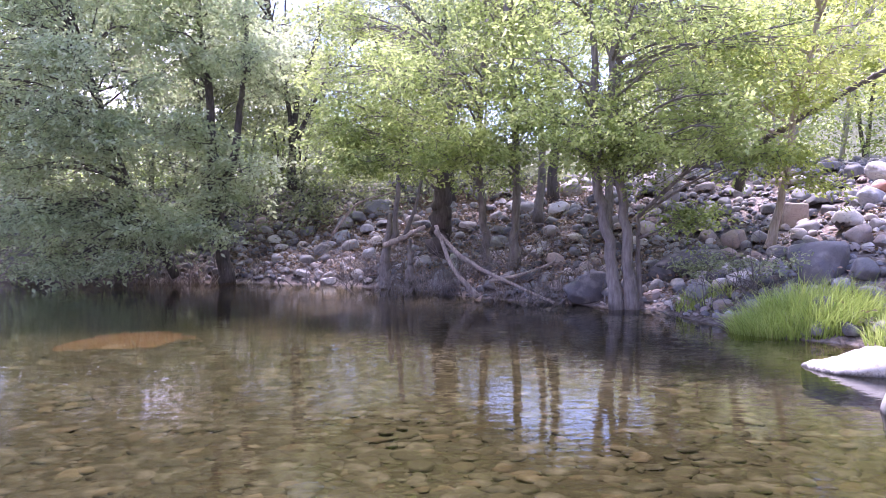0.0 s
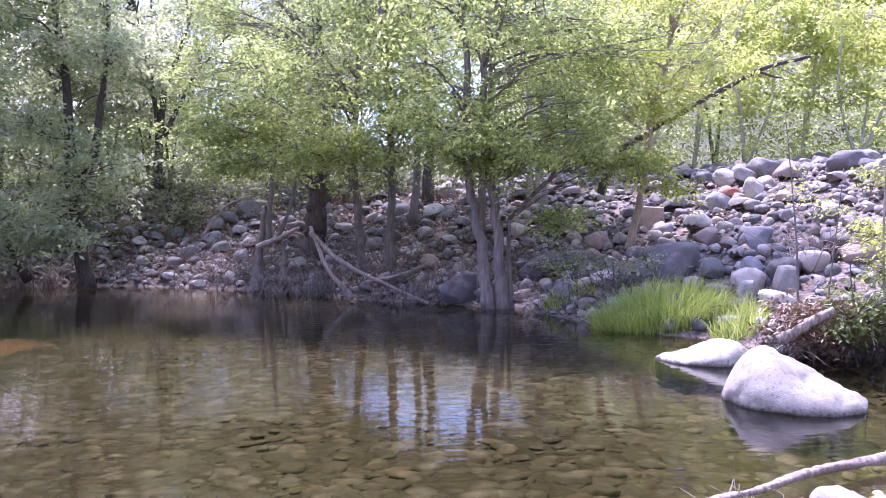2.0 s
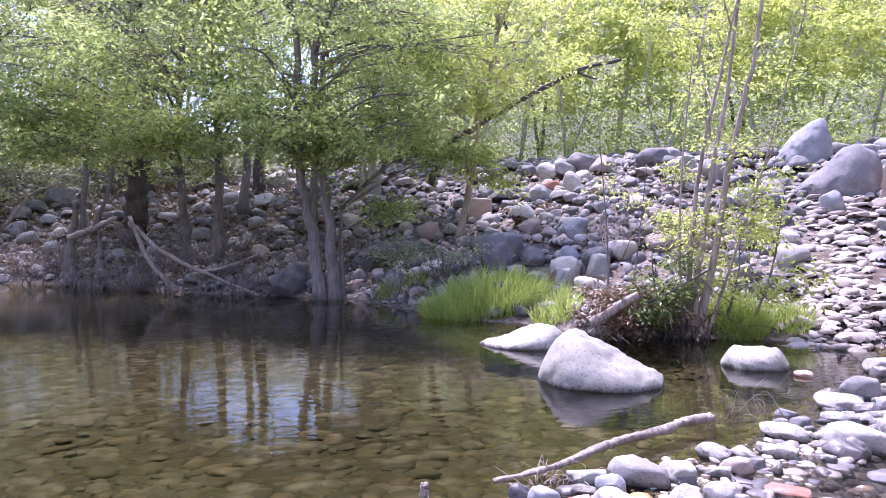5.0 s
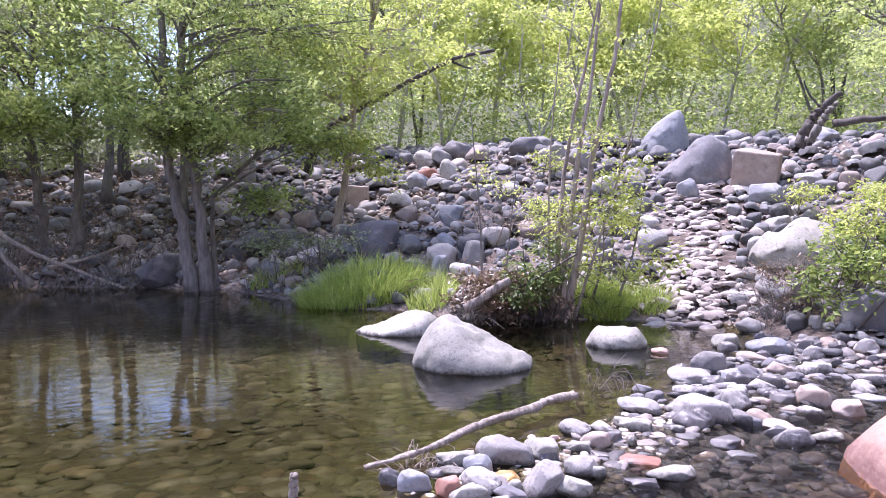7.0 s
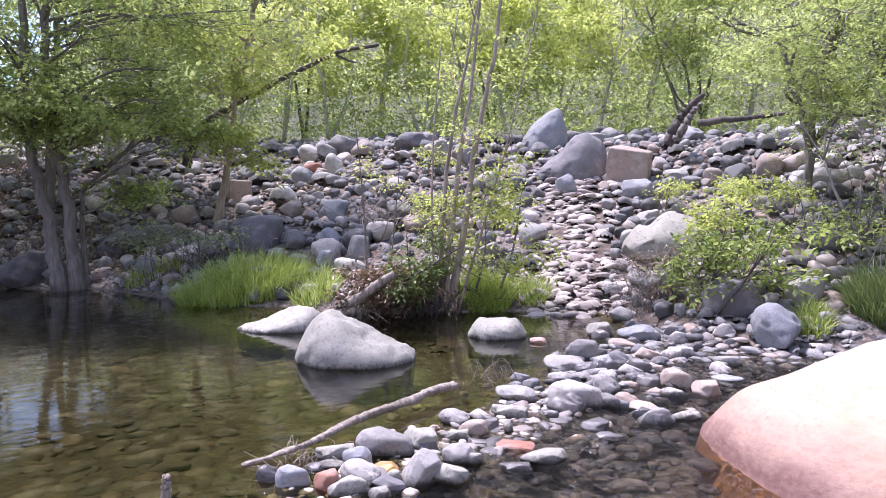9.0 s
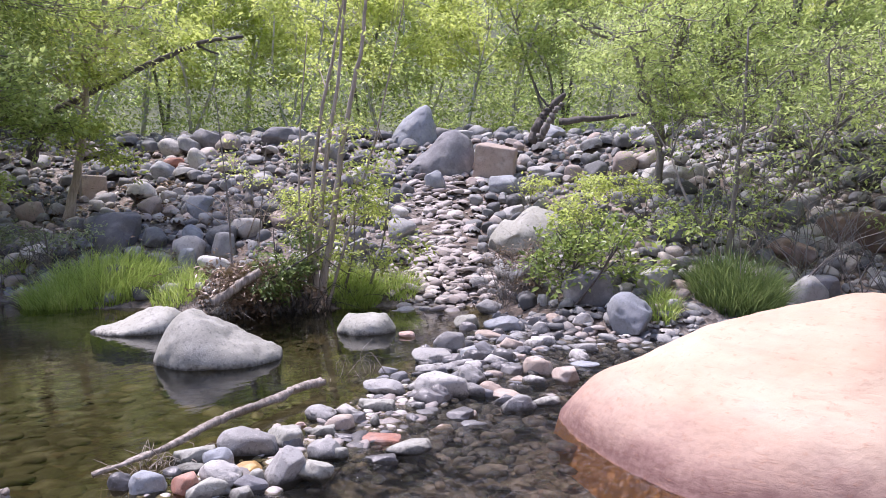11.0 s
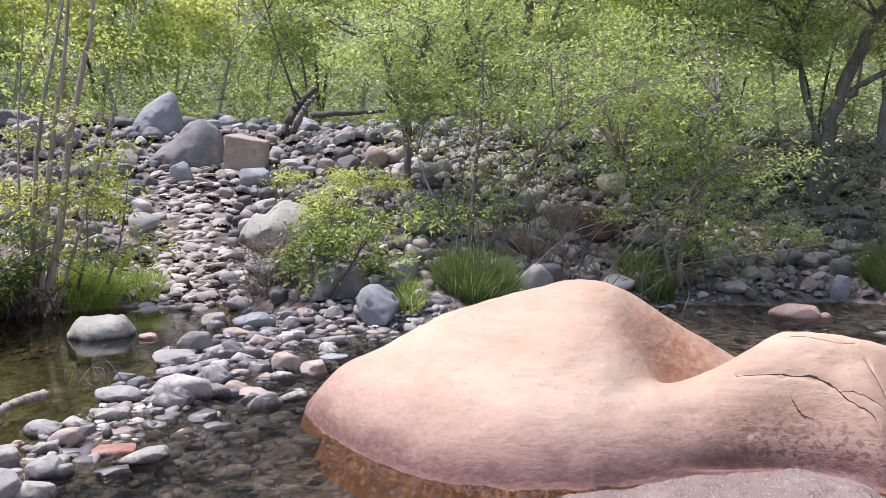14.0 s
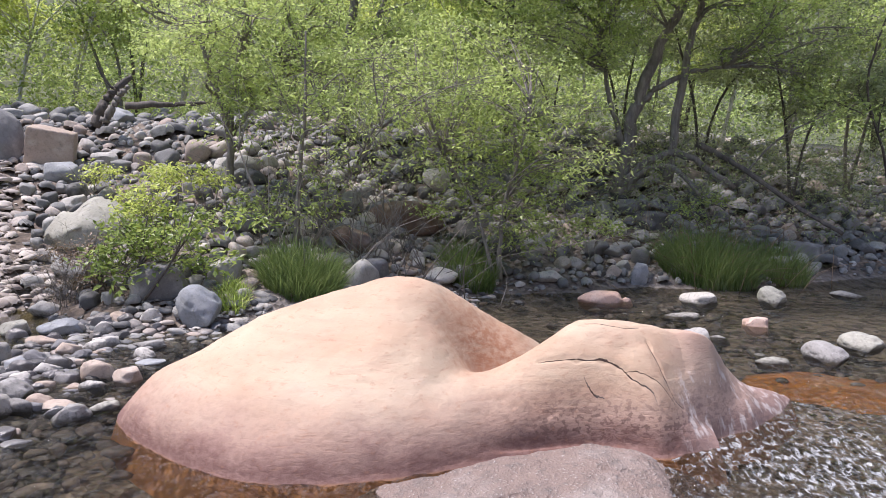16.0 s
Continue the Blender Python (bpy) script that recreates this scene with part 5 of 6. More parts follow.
grown("tree", "many-stemmed dark tree spreading behind the bank", "tree", [
    ([(-4.85, 24.52, 2.6), (-4.83, 24.53, 4.16), (-4.59, 24.57, 5.79), (-3.95, 24.69, 7.61)], 0.16, 0.04),
    ([(-4.83, 24.53, 3.7), (-5.03, 24.49, 5.96), (-5.43, 24.40, 7.91)], 0.09, 0.03),
    ([(-4.70, 24.55, 4.2), (-3.88, 24.70, 5.99), (-2.60, 24.86, 7.64)], 0.08, 0.02)],
    # the last clump is unseen canopy, added overhead to shade the bank
    [((-5.5, 24.5, 7.6), (1.9, 1.5, 1.6), 110), ((-4.6, 24.6, 5.3), (1.5, 1.0, 1.2), 46), ((-3.0, 24.8, 8.2), (1.0, 1.0, 0.7), 24), ((-4.4, 23.4, 10.0), (2.8, 2.0, 1.1), 150)], LEAF_GREEN, BARK_DARK, 2, per=44, size=0.12, spread=0.34, group=TREES)
grown("tree", ALDER, "tree", [
    ([(0.97, 16.47, 0.3), (0.86, 16.48, 1.45), (0.78, 16.48, 2.55), (0.82, 16.48, 3.89), (0.95, 16.47, 5.9)], 0.1, 0.05),
    ([(1.53, 16.23, 0.3), (1.51, 16.23, 1.45), (1.58, 16.22, 2.89), (1.47, 16.23, 4.45), (1.30, 16.25, 6.6)], 0.11, 0.05),
    ([(-0.05, 17.0, 1.0), (0.0, 17.0, 1.6), (0.08, 17.0, 3.2), (0.2, 16.9, 5.0)], 0.13, 0.07)],
    [((0.4, 15.0, 4.5), (2.3, 1.5, 1.9), 210), ((-1.0, 15.4, 3.1), (1.7, 0.9, 0.7), 75), ((0.6, 14.6, 3.1), (2.0, 0.9, 0.7), 75), ((-2.0, 16.4, 2.8), (1.0, 0.7, 0.5), 50), ((0.8, 15.4, 7.0), (2.6, 1.6, 1.2), 45), ((-1.8, 16.6, 5.6), (1.4, 1.2, 1.8), 80), ((2.0, 14.6, 5.4), (1.2, 1.0, 1.5), 70), ((1.9, 14.9, 3.9), (1.1, 0.8, 0.8), 60), ((-1.6, 16.0, 3.9), (1.0, 0.8, 0.7), 40)], LEAF_FRESH, BARK_GREY, 3, per=50, size=0.1, spread=0.28, group=TREES)
grown("tree", "twin-stemmed grey alder rising from the water's edge", "tree", [
    ([(3.03, 13.26, -0.1), (2.90, 13.29, 0.97), (2.73, 13.32, 2.01), (2.59, 13.35, 2.95), (2.64, 13.34, 4.22), (2.54, 13.36, 6.2)], 0.11, 0.05),
    ([(3.27, 13.20, -0.1), (3.18, 13.22, 1.16), (3.06, 13.25, 2.25), (2.92, 13.28, 3.43), (2.97, 13.27, 4.59), (3.11, 13.24, 6.4)], 0.1, 0.05),
    ([(3.45, 13.36, -0.05), (3.43, 13.37, 0.76), (3.41, 13.37, 1.6)], 0.07, 0.03)],
    [((3.3, 12.6, 4.5), (2.2, 1.5, 2.0), 240), ((2.9, 12.7, 2.7), (1.3, 0.8, 0.6), 70), ((2.2, 13.3, 3.4), (1.3, 0.9, 0.7), 70), ((3.9, 12.8, 1.6), (0.7, 0.5, 0.25), 18), ((3.2, 13, 7), (2.3, 1.5, 1.2), 40), ((4.9, 12.8, 5.0), (1.6, 1.2, 1.6), 80), ((4.7, 12.5, 3.2), (1.2, 0.8, 0.6), 30), ((4.1, 12.9, 2.6), (1.2, 0.8, 0.5), 34), ((3.2, 12.6, 2.4), (0.9, 0.6, 0.5), 18)], LEAF_FRESH, BARK_GREY, 4, per=50, size=0.095, spread=0.27, group=TREES)
grown("tree", "leafy young alder standing behind the roots", "tree", [
    ([(-1.3, 20.2, 1.0), (-1.2, 20.0, 2.6), (-1.0, 19.7, 4.2), (-0.9, 19.6, 6.0)], 0.08, 0.03), ([(-1.1, 20.3, 1.0), (-0.6, 20.0, 2.5), (-0.2, 19.6, 4.4)], 0.06, 0.02)],
    [((-0.8, 19.4, 4.7), (1.5, 1.3, 1.8), 130)], LEAF_FRESH, BARK_GREY, 18, per=44, size=0.12, spread=0.3, group=TREES)
grown("tree", ALDER, "tree", [
    ([(2.3, 18.6, 1.5), (2.4, 18.6, 3.0), (2.3, 18.5, 5.0), (2.2, 18.4, 7.4)], 0.11, 0.05), ([(3.6, 16.8, 1.3), (3.7, 16.8, 3.0), (3.9, 16.7, 5.0), (4.0, 16.6, 7.0)], 0.1, 0.04)],
    # the second clump is added canopy above the view, there for its shade
    [((2.2, 18.3, 6.8), (2.2, 1.5, 1.7), 150), ((4.2, 17.6, 7.6), (2.6, 1.8, 1.4), 70), ((4.6, 16.4, 6.0), (1.5, 1.3, 1.8), 120), ((5.0, 16.0, 3.3), (1.2, 0.9, 0.6), 36)], LEAF_FRESH, BARK_GREY, 19, per=46, size=0.11, spread=0.3, group=TREES)
# two alders added to shade the bank, their crowns mostly above the view
grown("tree", "tall alder added to shade the bank, crown mostly out of view", "tree", [
    ([(3.0, 20.9, 2.0), (3.0, 20.9, 4.0), (2.9, 20.8, 6.5), (2.8, 20.8, 10.0)], 0.14, 0.06)],
    [((2.8, 20.8, 8.7), (3.4, 2.4, 2.3), 270)], LEAF_GREEN, BARK_DARK, 61, per=50, size=0.14, spread=0.36, group=TREES)
grown("tree", "tall alder added to shade the bank, crown mostly out of view", "tree", [
    ([(0.2, 22.8, 2.0), (0.2, 22.7, 4.0), (0.1, 22.6, 6.5), (0.0, 22.5, 10.0)], 0.14, 0.06)],
    [((0.1, 22.5, 8.9), (2.3, 2.2, 2.2), 190)], LEAF_GREEN, BARK_DARK, 62, per=50, size=0.14, spread=0.36, group=TREES)
grown("tree", "slender pale-barked tree on the bank", "tree", [
    ([(4.93, 17.31, 2.2), (4.93, 17.31, 3.71), (4.89, 17.32, 4.73), (4.83, 17.34, 6.01)], 0.075, 0.05),
    ([(5.08, 17.27, 2.2), (5.25, 17.22, 3.83), (5.36, 17.18, 4.83), (5.47, 17.15, 5.83), (5.58, 17.11, 7.18)], 0.085, 0.05)],
    [((5.2, 16.6, 6.2), (2.3, 1.4, 1.7), 120)], LEAF_YELLOW, BARK_PALE, 5, per=46, size=0.11, spread=0.3, group=TREES)
grown("tree", "thin pale tree with a bare grey foot on the slope", "tree", [
    ([(5.91, 13.79, 1.0), (6.11, 13.70, 2.04), (6.23, 13.64, 2.84), (6.27, 13.63, 3.54), (6.55, 13.50, 4.71), (6.60, 13.47, 6.2)], 0.075, 0.05)],
    [((6.1, 13.0, 5.0), (1.7, 1.3, 1.5), 105), ((5.6, 13.0, 3.5), (1.2, 0.8, 0.6), 22), ((6.2, 13.1, 2.5), (0.8, 0.6, 0.4), 30)], LEAF_YELLOW, BARK_TAN, 6, per=44, size=0.1, spread=0.27, group=TREES)
grown("sapling", "clump of thin grey saplings with yellow-green leaves at the water", "tree", [
    ([(6.48, 7.51, 0.0), (6.54, 7.47, 1.03), (6.64, 7.39, 2.07), (6.77, 7.27, 3.16), (6.87, 7.18, 4.6)], 0.046, 0.016),
    ([(6.52, 7.49, 0.0), (6.69, 7.35, 1.18), (6.80, 7.24, 2.29), (6.96, 7.10, 3.30), (7.07, 7.00, 4.7)], 0.05, 0.018),
    ([(6.50, 7.62, 0.0), (6.52, 7.61, 1.18), (6.61, 7.54, 2.30), (6.75, 7.42, 3.25), (6.91, 7.28, 4.26)], 0.036, 0.013),
    ([(6.62, 7.42, 0.0), (6.86, 7.2, 1.1), (7.12, 6.98, 2.3), (7.35, 6.8, 3.6)], 0.02, 0.008),
    ([(6.42, 7.6, 0.0), (6.38, 7.66, 1.2), (6.42, 7.66, 2.4), (6.5, 7.6, 3.6)], 0.018, 0.007)],
    [((6.85, 7.3, 3.6), (0.85, 0.7, 1.2), 52), ((7.1, 7.1, 2.1), (0.6, 0.5, 0.6), 18), ((6.6, 7.4, 1.3), (0.5, 0.4, 0.4), 20)], LEAF_YELLOW, BARK_TAN, 7, per=26, size=0.075, spread=0.2, group=TREES, bough=0.012)
grown("shrub", "young shrub with bright yellow-green leaves beside the saplings", "shrub", [
    ([(7.2, 7.2, 0.3), (7.35, 7.1, 0.9), (7.4, 7.0, 1.7)], 0.02, 0.006), ([(6.9, 7.4, 0.2), (7.0, 7.3, 0.8), (7.0, 7.3, 1.4)], 0.018, 0.005)],
    [((7.3, 7.1, 1.2), (0.85, 0.6, 0.55), 64), ((6.8, 7.2, 0.75), (0.6, 0.4, 0.35), 24)], LEAF_YELLOW, BARK_GREY, 8, per=18, size=0.08, spread=0.17, bough=0.008)
grown("tree", "small round-crowned tree among the stones", "tree", [
    ([(11.47, 5.15, 1.4), (11.48, 5.13, 2.20), (11.49, 5.11, 2.66), (11.57, 4.94, 3.9)], 0.07, 0.03),
    ([(11.49, 5.12, 2.3), (11.35, 5.38, 3.20), (11.24, 5.59, 4.01)], 0.06, 0.02),
    ([(11.49, 5.12, 2.3), (11.73, 4.61, 3.01), (11.93, 4.12, 3.71)], 0.05, 0.02)],
    [((11.4, 4.9, 3.8), (1.7, 1.8, 1.1), 240), ((11.2, 4.3, 2.8), (0.9, 1.0, 0.4), 40)], LEAF_FRESH, BARK_GREY, 9, per=60, size=0.068, spread=0.24, group=TREES)
grown("willow", "grey-green thin-twigged willow on the stony bank", "willow", [
    ([(10.0, 3.43, 0.7), (10.07, 3.38, 1.79), (10.09, 3.32, 2.55), (10.10, 3.30, 3.6)], 0.04, 0.012),
    ([(10.1, 3.2, 0.7), (10.2, 2.8, 1.5), (10.3, 2.3, 2.3)], 0.03, 0.01), ([(9.9, 3.5, 0.7), (9.8, 3.9, 1.4), (9.9, 4.2, 2.0)], 0.03, 0.01)],
    [((10.4, 2.7, 2.6), (1.0, 1.9, 1.1), 230), ((10.1, 3.5, 1.3), (0.6, 0.7, 0.5), 60)], LEAF_FRESH, BARK_GREY, 10, per=20, size=0.08, spread=0.22, slim=0.38, group=TREES, bough=0.014)
grown("willow", "grey-green thin-twigged willow on the stony bank", "willow", [
    ([(10.99, 0.72, 0.2), (11.00, 0.69, 1.13), (11.02, 0.47, 1.93), (11.04, 0.32, 2.7)], 0.035, 0.012),
    ([(11.0, 0.8, 0.2), (11.1, 1.1, 1.2), (11.2, 1.6, 2.0)], 0.03, 0.01)],
    [((11.2, 0.7, 2.3), (0.9, 1.5, 0.9), 260), ((12.2, 1.8, 3.2), (1.1, 1.7, 1.1), 260), ((11.2, 0.4, 1.2), (0.5, 0.9, 0.5), 70)], LEAF_FRESH, BARK_GREY, 12, per=22, size=0.085, spread=0.24, slim=0.4, group=TREES, bough=0.014)
grown("tree", "leaning many-stemmed dark tree with exposed roots", "tree", [
    ([(15.17, -1.02, 1.3), (15.17, -1.16, 2.15), (15.16, -1.33, 3.10), (15.14, -1.70, 4.14), (15.10, -2.12, 4.93), (15.08, -2.34, 6.2)], 0.14, 0.07),
    ([(15.12, -1.9, 1.6), (15.11, -2.05, 2.88), (15.10, -2.21, 4.01), (15.07, -2.42, 4.92), (15.06, -2.53, 6.2)], 0.085, 0.05),
    ([(15.16, -1.34, 3.0), (15.14, -1.63, 3.31), (15.09, -2.22, 3.60), (15.02, -2.81, 3.69)], 0.07, 0.03),
    ([(15.17, -1.16, 2.0), (15.18, -0.81, 3.21), (15.18, -0.61, 4.38), (15.18, -0.53, 5.42)], 0.06, 0.02),
    ([(15.17, -1.07, 1.5), (15.0, -1.58, 1.99), (14.9, -2.18, 2.10), (14.8, -3.07, 1.5)], 0.09, 0.05),
    ([(15.17, -1.18, 1.4), (14.9, -1.48, 1.80), (14.7, -1.99, 1.85), (14.6, -2.49, 1.3)], 0.07, 0.04)],
    # the last four clumps are unseen, added over the view to shade the bank
    [((15.0, 0.4, 4.6), (1.6, 1.6, 1.4), 150), ((15, -2.4, 5.9), (1.8, 2.6, 1.2), 200), ((15, -4.2, 4.2), (1.4, 1.4, 1.4), 120), ((13.6, -2.0, 4.8), (1.0, 2.2, 0.7), 70), ((14.9, -1.4, 7.6), (2.2, 3.0, 1.2), 90), ((15.2, -4.6, 7.0), (2.0, 2.2, 1.2), 90), ((12.7, -1.9, 6.4), (1.7, 2.6, 0.9), 190), ((13.4, 0.9, 6.6), (1.5, 1.8, 0.8), 90)], LEAF_FRESH, BARK_GREY, 13, per=56, size=0.08, spread=0.27, group=TREES)
grown("tree", "leafy green tree shading the stony bank", "tree", [
    ([(15.3, 4.6, 2.5), (15.4, 4.5, 4.0), (15.3, 4.3, 6.0), (15.2, 4.2, 8.0)], 0.13, 0.05), ([(15.4, 4.7, 2.5), (15.8, 4.2, 4.2), (16.2, 3.6, 6.4)], 0.09, 0.03)],
    [((15.3, 4.0, 6.3), (2.0, 2.2, 2.0), 190), ((14.4, 3.2, 4.0), (1.2, 1.4, 0.8), 60)], LEAF_FRESH, BARK_GREY, 51, per=58, size=0.09, spread=0.3, group=TREES)
grown("tree", "leafy green tree shading the stony bank", "tree", [
    ([(16.6, 1.4, 2.6), (16.6, 1.3, 4.2), (16.4, 1.2, 6.2), (16.3, 1.0, 8.2)], 0.13, 0.05)],
    [((16.2, 1.2, 6.4), (1.9, 2.1, 2.0), 180), ((15.2, 1.6, 4.2), (1.1, 1.3, 0.8), 50)], LEAF_FRESH, BARK_DARK, 52, per=58, size=0.09, spread=0.3, group=TREES)
grown("bush", "bright green leafy bush at the edge of the creek", "bush", [
    ([(7.75, 4.5, 0.1), (7.8, 4.4, 0.6), (7.7, 4.2, 1.2)], 0.02, 0.006), ([(7.7, 4.4, 0.1), (7.7, 4.0, 0.6), (7.8, 3.7, 1.1)], 0.018, 0.006)],
    [((7.85, 4.6, 0.6), (0.5, 0.55, 0.5), 44), ((8.3, 4.1, 0.9), (0.8, 0.8, 0.5), 42), ((8.9, 4.4, 1.2), (0.8, 0.7, 0.45), 30)], LEAF_BUSH, BARK_DARK, 14, per=20, size=0.09, spread=0.17, bough=0.01)
grown("shrub", "dry brown shrub at the foot of the stony path", "shrub", [
    ([(8.0, 5.1, 0.1), (8.05, 5.05, 0.5), (8.1, 5.0, 1.0)], 0.012, 0.004), ([(7.9, 5.0, 0.1), (7.85, 4.95, 0.4), (7.8, 4.9, 0.8)], 0.012, 0.004)],
    [((8.1, 5.3, 0.5), (0.3, 0.35, 0.42), 70)], DRY, BARK_DARK, 15, per=20, size=0.06, spread=0.14, slim=0.3, bough=0.008)
grown("bush", "dark green leafy bush below the saplings", "bush", [
    ([(5.95, 7.7, 0.1), (5.95, 7.6, 0.5), (5.9, 7.5, 0.9)], 0.015, 0.005)],
    [((5.95, 7.5, 0.5), (0.32, 0.3, 0.25), 44), ((6.3, 7.7, 0.75), (0.45, 0.3, 0.35), 40)], LEAF_DEEP, BARK_DARK, 16, per=26, size=0.07, spread=0.13, bough=0.008)
grown("bush", "pale green low shrub beside the grass", "bush", [
    ([(4.7, 11.6, 0.2), (4.7, 11.5, 0.6), (4.6, 11.4, 1.1)], 0.015, 0.005)],
    [((4.6, 11.5, 0.9), (0.8, 0.6, 0.35), 44)], LEAF_DULL, BARK_GREY, 17, per=26, size=0.075, spread=0.17, bough=0.008)


# leafy sprigs between the stones
for k, (x, y, tall) in enumerate(((9.7, 5.1, 1.0), (9.9, 4.6, 0.9), (10.8, 5.7, 0.8), (11.0, 7.3, 0.6), (9.2, 5.3, 0.8), (8.6, 4.5, 0.9), (7.9, 9.6, 0.6), (9.3, 11.6, 0.5), (12.2, -0.6, 0.8), (13.3, -2.4, 0.9), (11.6, 1.6, 0.9))):
    z = height(x, y)
    grown("sprig", "slender yellow-green leafy sprig between the stones", "shrub", [
        ([(x, y, z), (x + 0.05, y - 0.03, z + tall * 0.5), (x + 0.1, y - 0.1, z + tall)], 0.009, 0.003), ([(x + 0.05, y, z), (x - 0.1, y + 0.12, z + tall * 0.5), (x - 0.2, y + 0.25, z + tall * 0.9)], 0.008, 0.003)],
        [((x, y, z + tall * 0.85), (0.4, 0.4, tall * 0.28), 26)], LEAF_YELLOW if k < 8 else LEAF_FRESH, BARK_GREY, 200 + k, per=14, size=0.075, spread=0.14, group="sprigs on the bank", bough=0.005)


# trees behind: a few forms, repeated
def far_tree(seed, leaf, bark_mat, h, w, per=50, n=100):
    r = np.random.default_rng(seed)
    st = []
    for k in range(r.integers(2, 4)):
        a, lean = r.uniform(0, 6.28), r.uniform(0.08, 0.42)
        st.append(([(0, 0, -0.2), (math.cos(a) * lean * h * 0.3 + r.normal() * 0.2, math.sin(a) * lean * h * 0.3 + r.normal() * 0.2, h * 0.3), (math.cos(a) * lean * h * 0.7 + r.normal() * 0.3, math.sin(a) * lean * h * 0.7 + r.normal() * 0.3, h * 0.58), (math.cos(a) * lean * h, math.sin(a) * lean * h, h * 0.85)], h * 0.007, h * 0.003))
    clumps = []
    for k in range(13):
        d = r.normal(size=3)
        d *= r.uniform(0.4, 1.0) / np.linalg.norm(d)
        clumps.append(((d[0] * w, d[1] * w, h * 0.6 + d[2] * h * 0.36), (w * r.uniform(0.3, 0.5), w * r.uniform(0.3, 0.5), h * 0.075), n // 11))
    return grown("background_tree", "light green tree in the woods behind the bank", "tree", st, clumps, leaf, bark_mat, seed, per=per, size=0.155, spread=0.42, group="woods behind the bank", bough=0.025, thick=5)


# the last form's duller leaf puts the shade of the deep wood into its colour
FORMS = [far_tree(101, LEAF_YELLOW, BARK_PALE, 7.0, 2.2), far_tree(102, LEAF_FRESH, BARK_GREY, 8.0, 2.5), far_tree(103, LEAF_YELLOW, BARK_PALE, 6.0, 2.0), far_tree(104, LEAF_FRESH, BARK_GREY, 9.0, 2.6), far_tree(105, LEAF_DULL, BARK_DARK, 8.0, 2.6)]
used = set()
spots = random.Random(8)


def wood(az, dist, form, size=1.0):
    a = radians(az)
    x, y = dist * math.sin(a), dist * math.cos(a)
    m = pose(x, y, height(x, y), 0, 0, spots.uniform(0, 360)) @ Matrix.Diagonal((size, size, size, 1))
    if form in used:
        ob = copy_thing(FORMS[form], m)
        ob.scale = (size, size, size)
    else:
        used.add(form)
        FORMS[form].matrix_world = m


for az, dist, form, size in ((-33, 27, 4, 1.1), (-19, 25, 4, 0.9), (-14.5, 26, 4, 0.8), (-10.5, 27, 4, 0.75), (-27, 29, 4, 1.0), (-21, 29, 4, 1.0), (-15.5, 31, 1, 1.0), (-12, 30, 4, 0.9), (-9.5, 40, 1, 1.2), (-6.5, 42, 3, 1.05), (-3.5, 36, 0, 1.1), (-1.0, 30, 1, 0.95), (0.8, 27, 4, 0.8), (1.5, 36, 3, 0.95)):
    wood(az, dist, form, size)
for az, dist, form, size in ((17.2, 27, 1, 1.0), (18.5, 22.5, 4, 0.75), (21, 28, 3, 1.1), (24, 22, 2, 0.9), (27.5, 26, 0, 1.1), (31, 22, 2, 0.95), (34.5, 26, 0, 1.15), (38, 21.5, 2, 0.9), (41, 27, 0, 1.2), (44.5, 22, 0, 0.8), (47.5, 25, 2, 1.1)):
    wood(az, dist, form, size)
for az, dist, form, size in ((51, 21, 0, 0.8), (54, 25, 0, 1.05), (57.5, 21, 1, 0.75), (61, 25, 0, 1.0), (65, 20.5, 0, 0.8), (69, 24, 3, 1.0), (73, 20, 0, 0.75), (77, 24, 1, 1.0), (82, 21, 0, 0.8), (86, 25, 3, 1.0), (91, 21, 0, 0.85), (95, 26, 1, 1.0), (100, 21, 0, 0.8), (104, 25, 3, 1.0), (108, 20, 1, 0.8), (113, 24, 4, 1.1), (88.5, 19, 4, 0.5), (93.5, 18.5, 4, 0.62), (99, 18, 4, 0.66), (105, 17.5, 4, 0.62), (111, 17.5, 4, 0.62), (80, 19.5, 1, 0.5), (72, 18.8, 1, 0.45)):
    wood(az, dist, form, size)
for az, dist, form, size in ((-23, 29, 4, 1.4), (-28, 33, 4, 1.6), (-17.5, 33, 4, 1.45), (-33, 31, 4, 1.5), (3, 31, 4, 1.15), (-3, 33, 4, 1.4), (-12.8, 35, 4, 1.5), (0.5, 28, 4, 1.15), (8.5, 38, 3, 1.0), (14.5, 30, 4, 1.2), (29, 31, 4, 1.3), (43, 31, 4, 1.3), (58, 30, 4, 1.3), (71, 29, 4, 1.3), (84, 29, 4, 1.3), (97, 29, 4, 1.3), (109, 28, 4, 1.3)):
    wood(az, dist, form, size)

# the wooded hillside
rng = np.random.default_rng(21)
az = np.radians(np.concatenate([rng.uniform(-40, -3, 400), rng.uniform(12, 125, 1150)]))
dist = 30 + 55 * rng.random(len(az)) ** 1.3
hx, hy = dist * np.sin(az), dist * np.cos(az)
c = np.stack([hx, hy, ground(hx, hy) + rng.uniform(0.3, 4.5, len(az))], -1)
v, f = leaf_arrays(c, 64, np.array([1.0, 1.0, 0.7]), 0.24, rng, 0.6)
tagged(new("hillside_wood", mesh_of("hillside_wood", v, f, LEAF_FRESH, smooth=False)), "dense light green bushes and treetops on the hillside", "woods", kind="stuff")


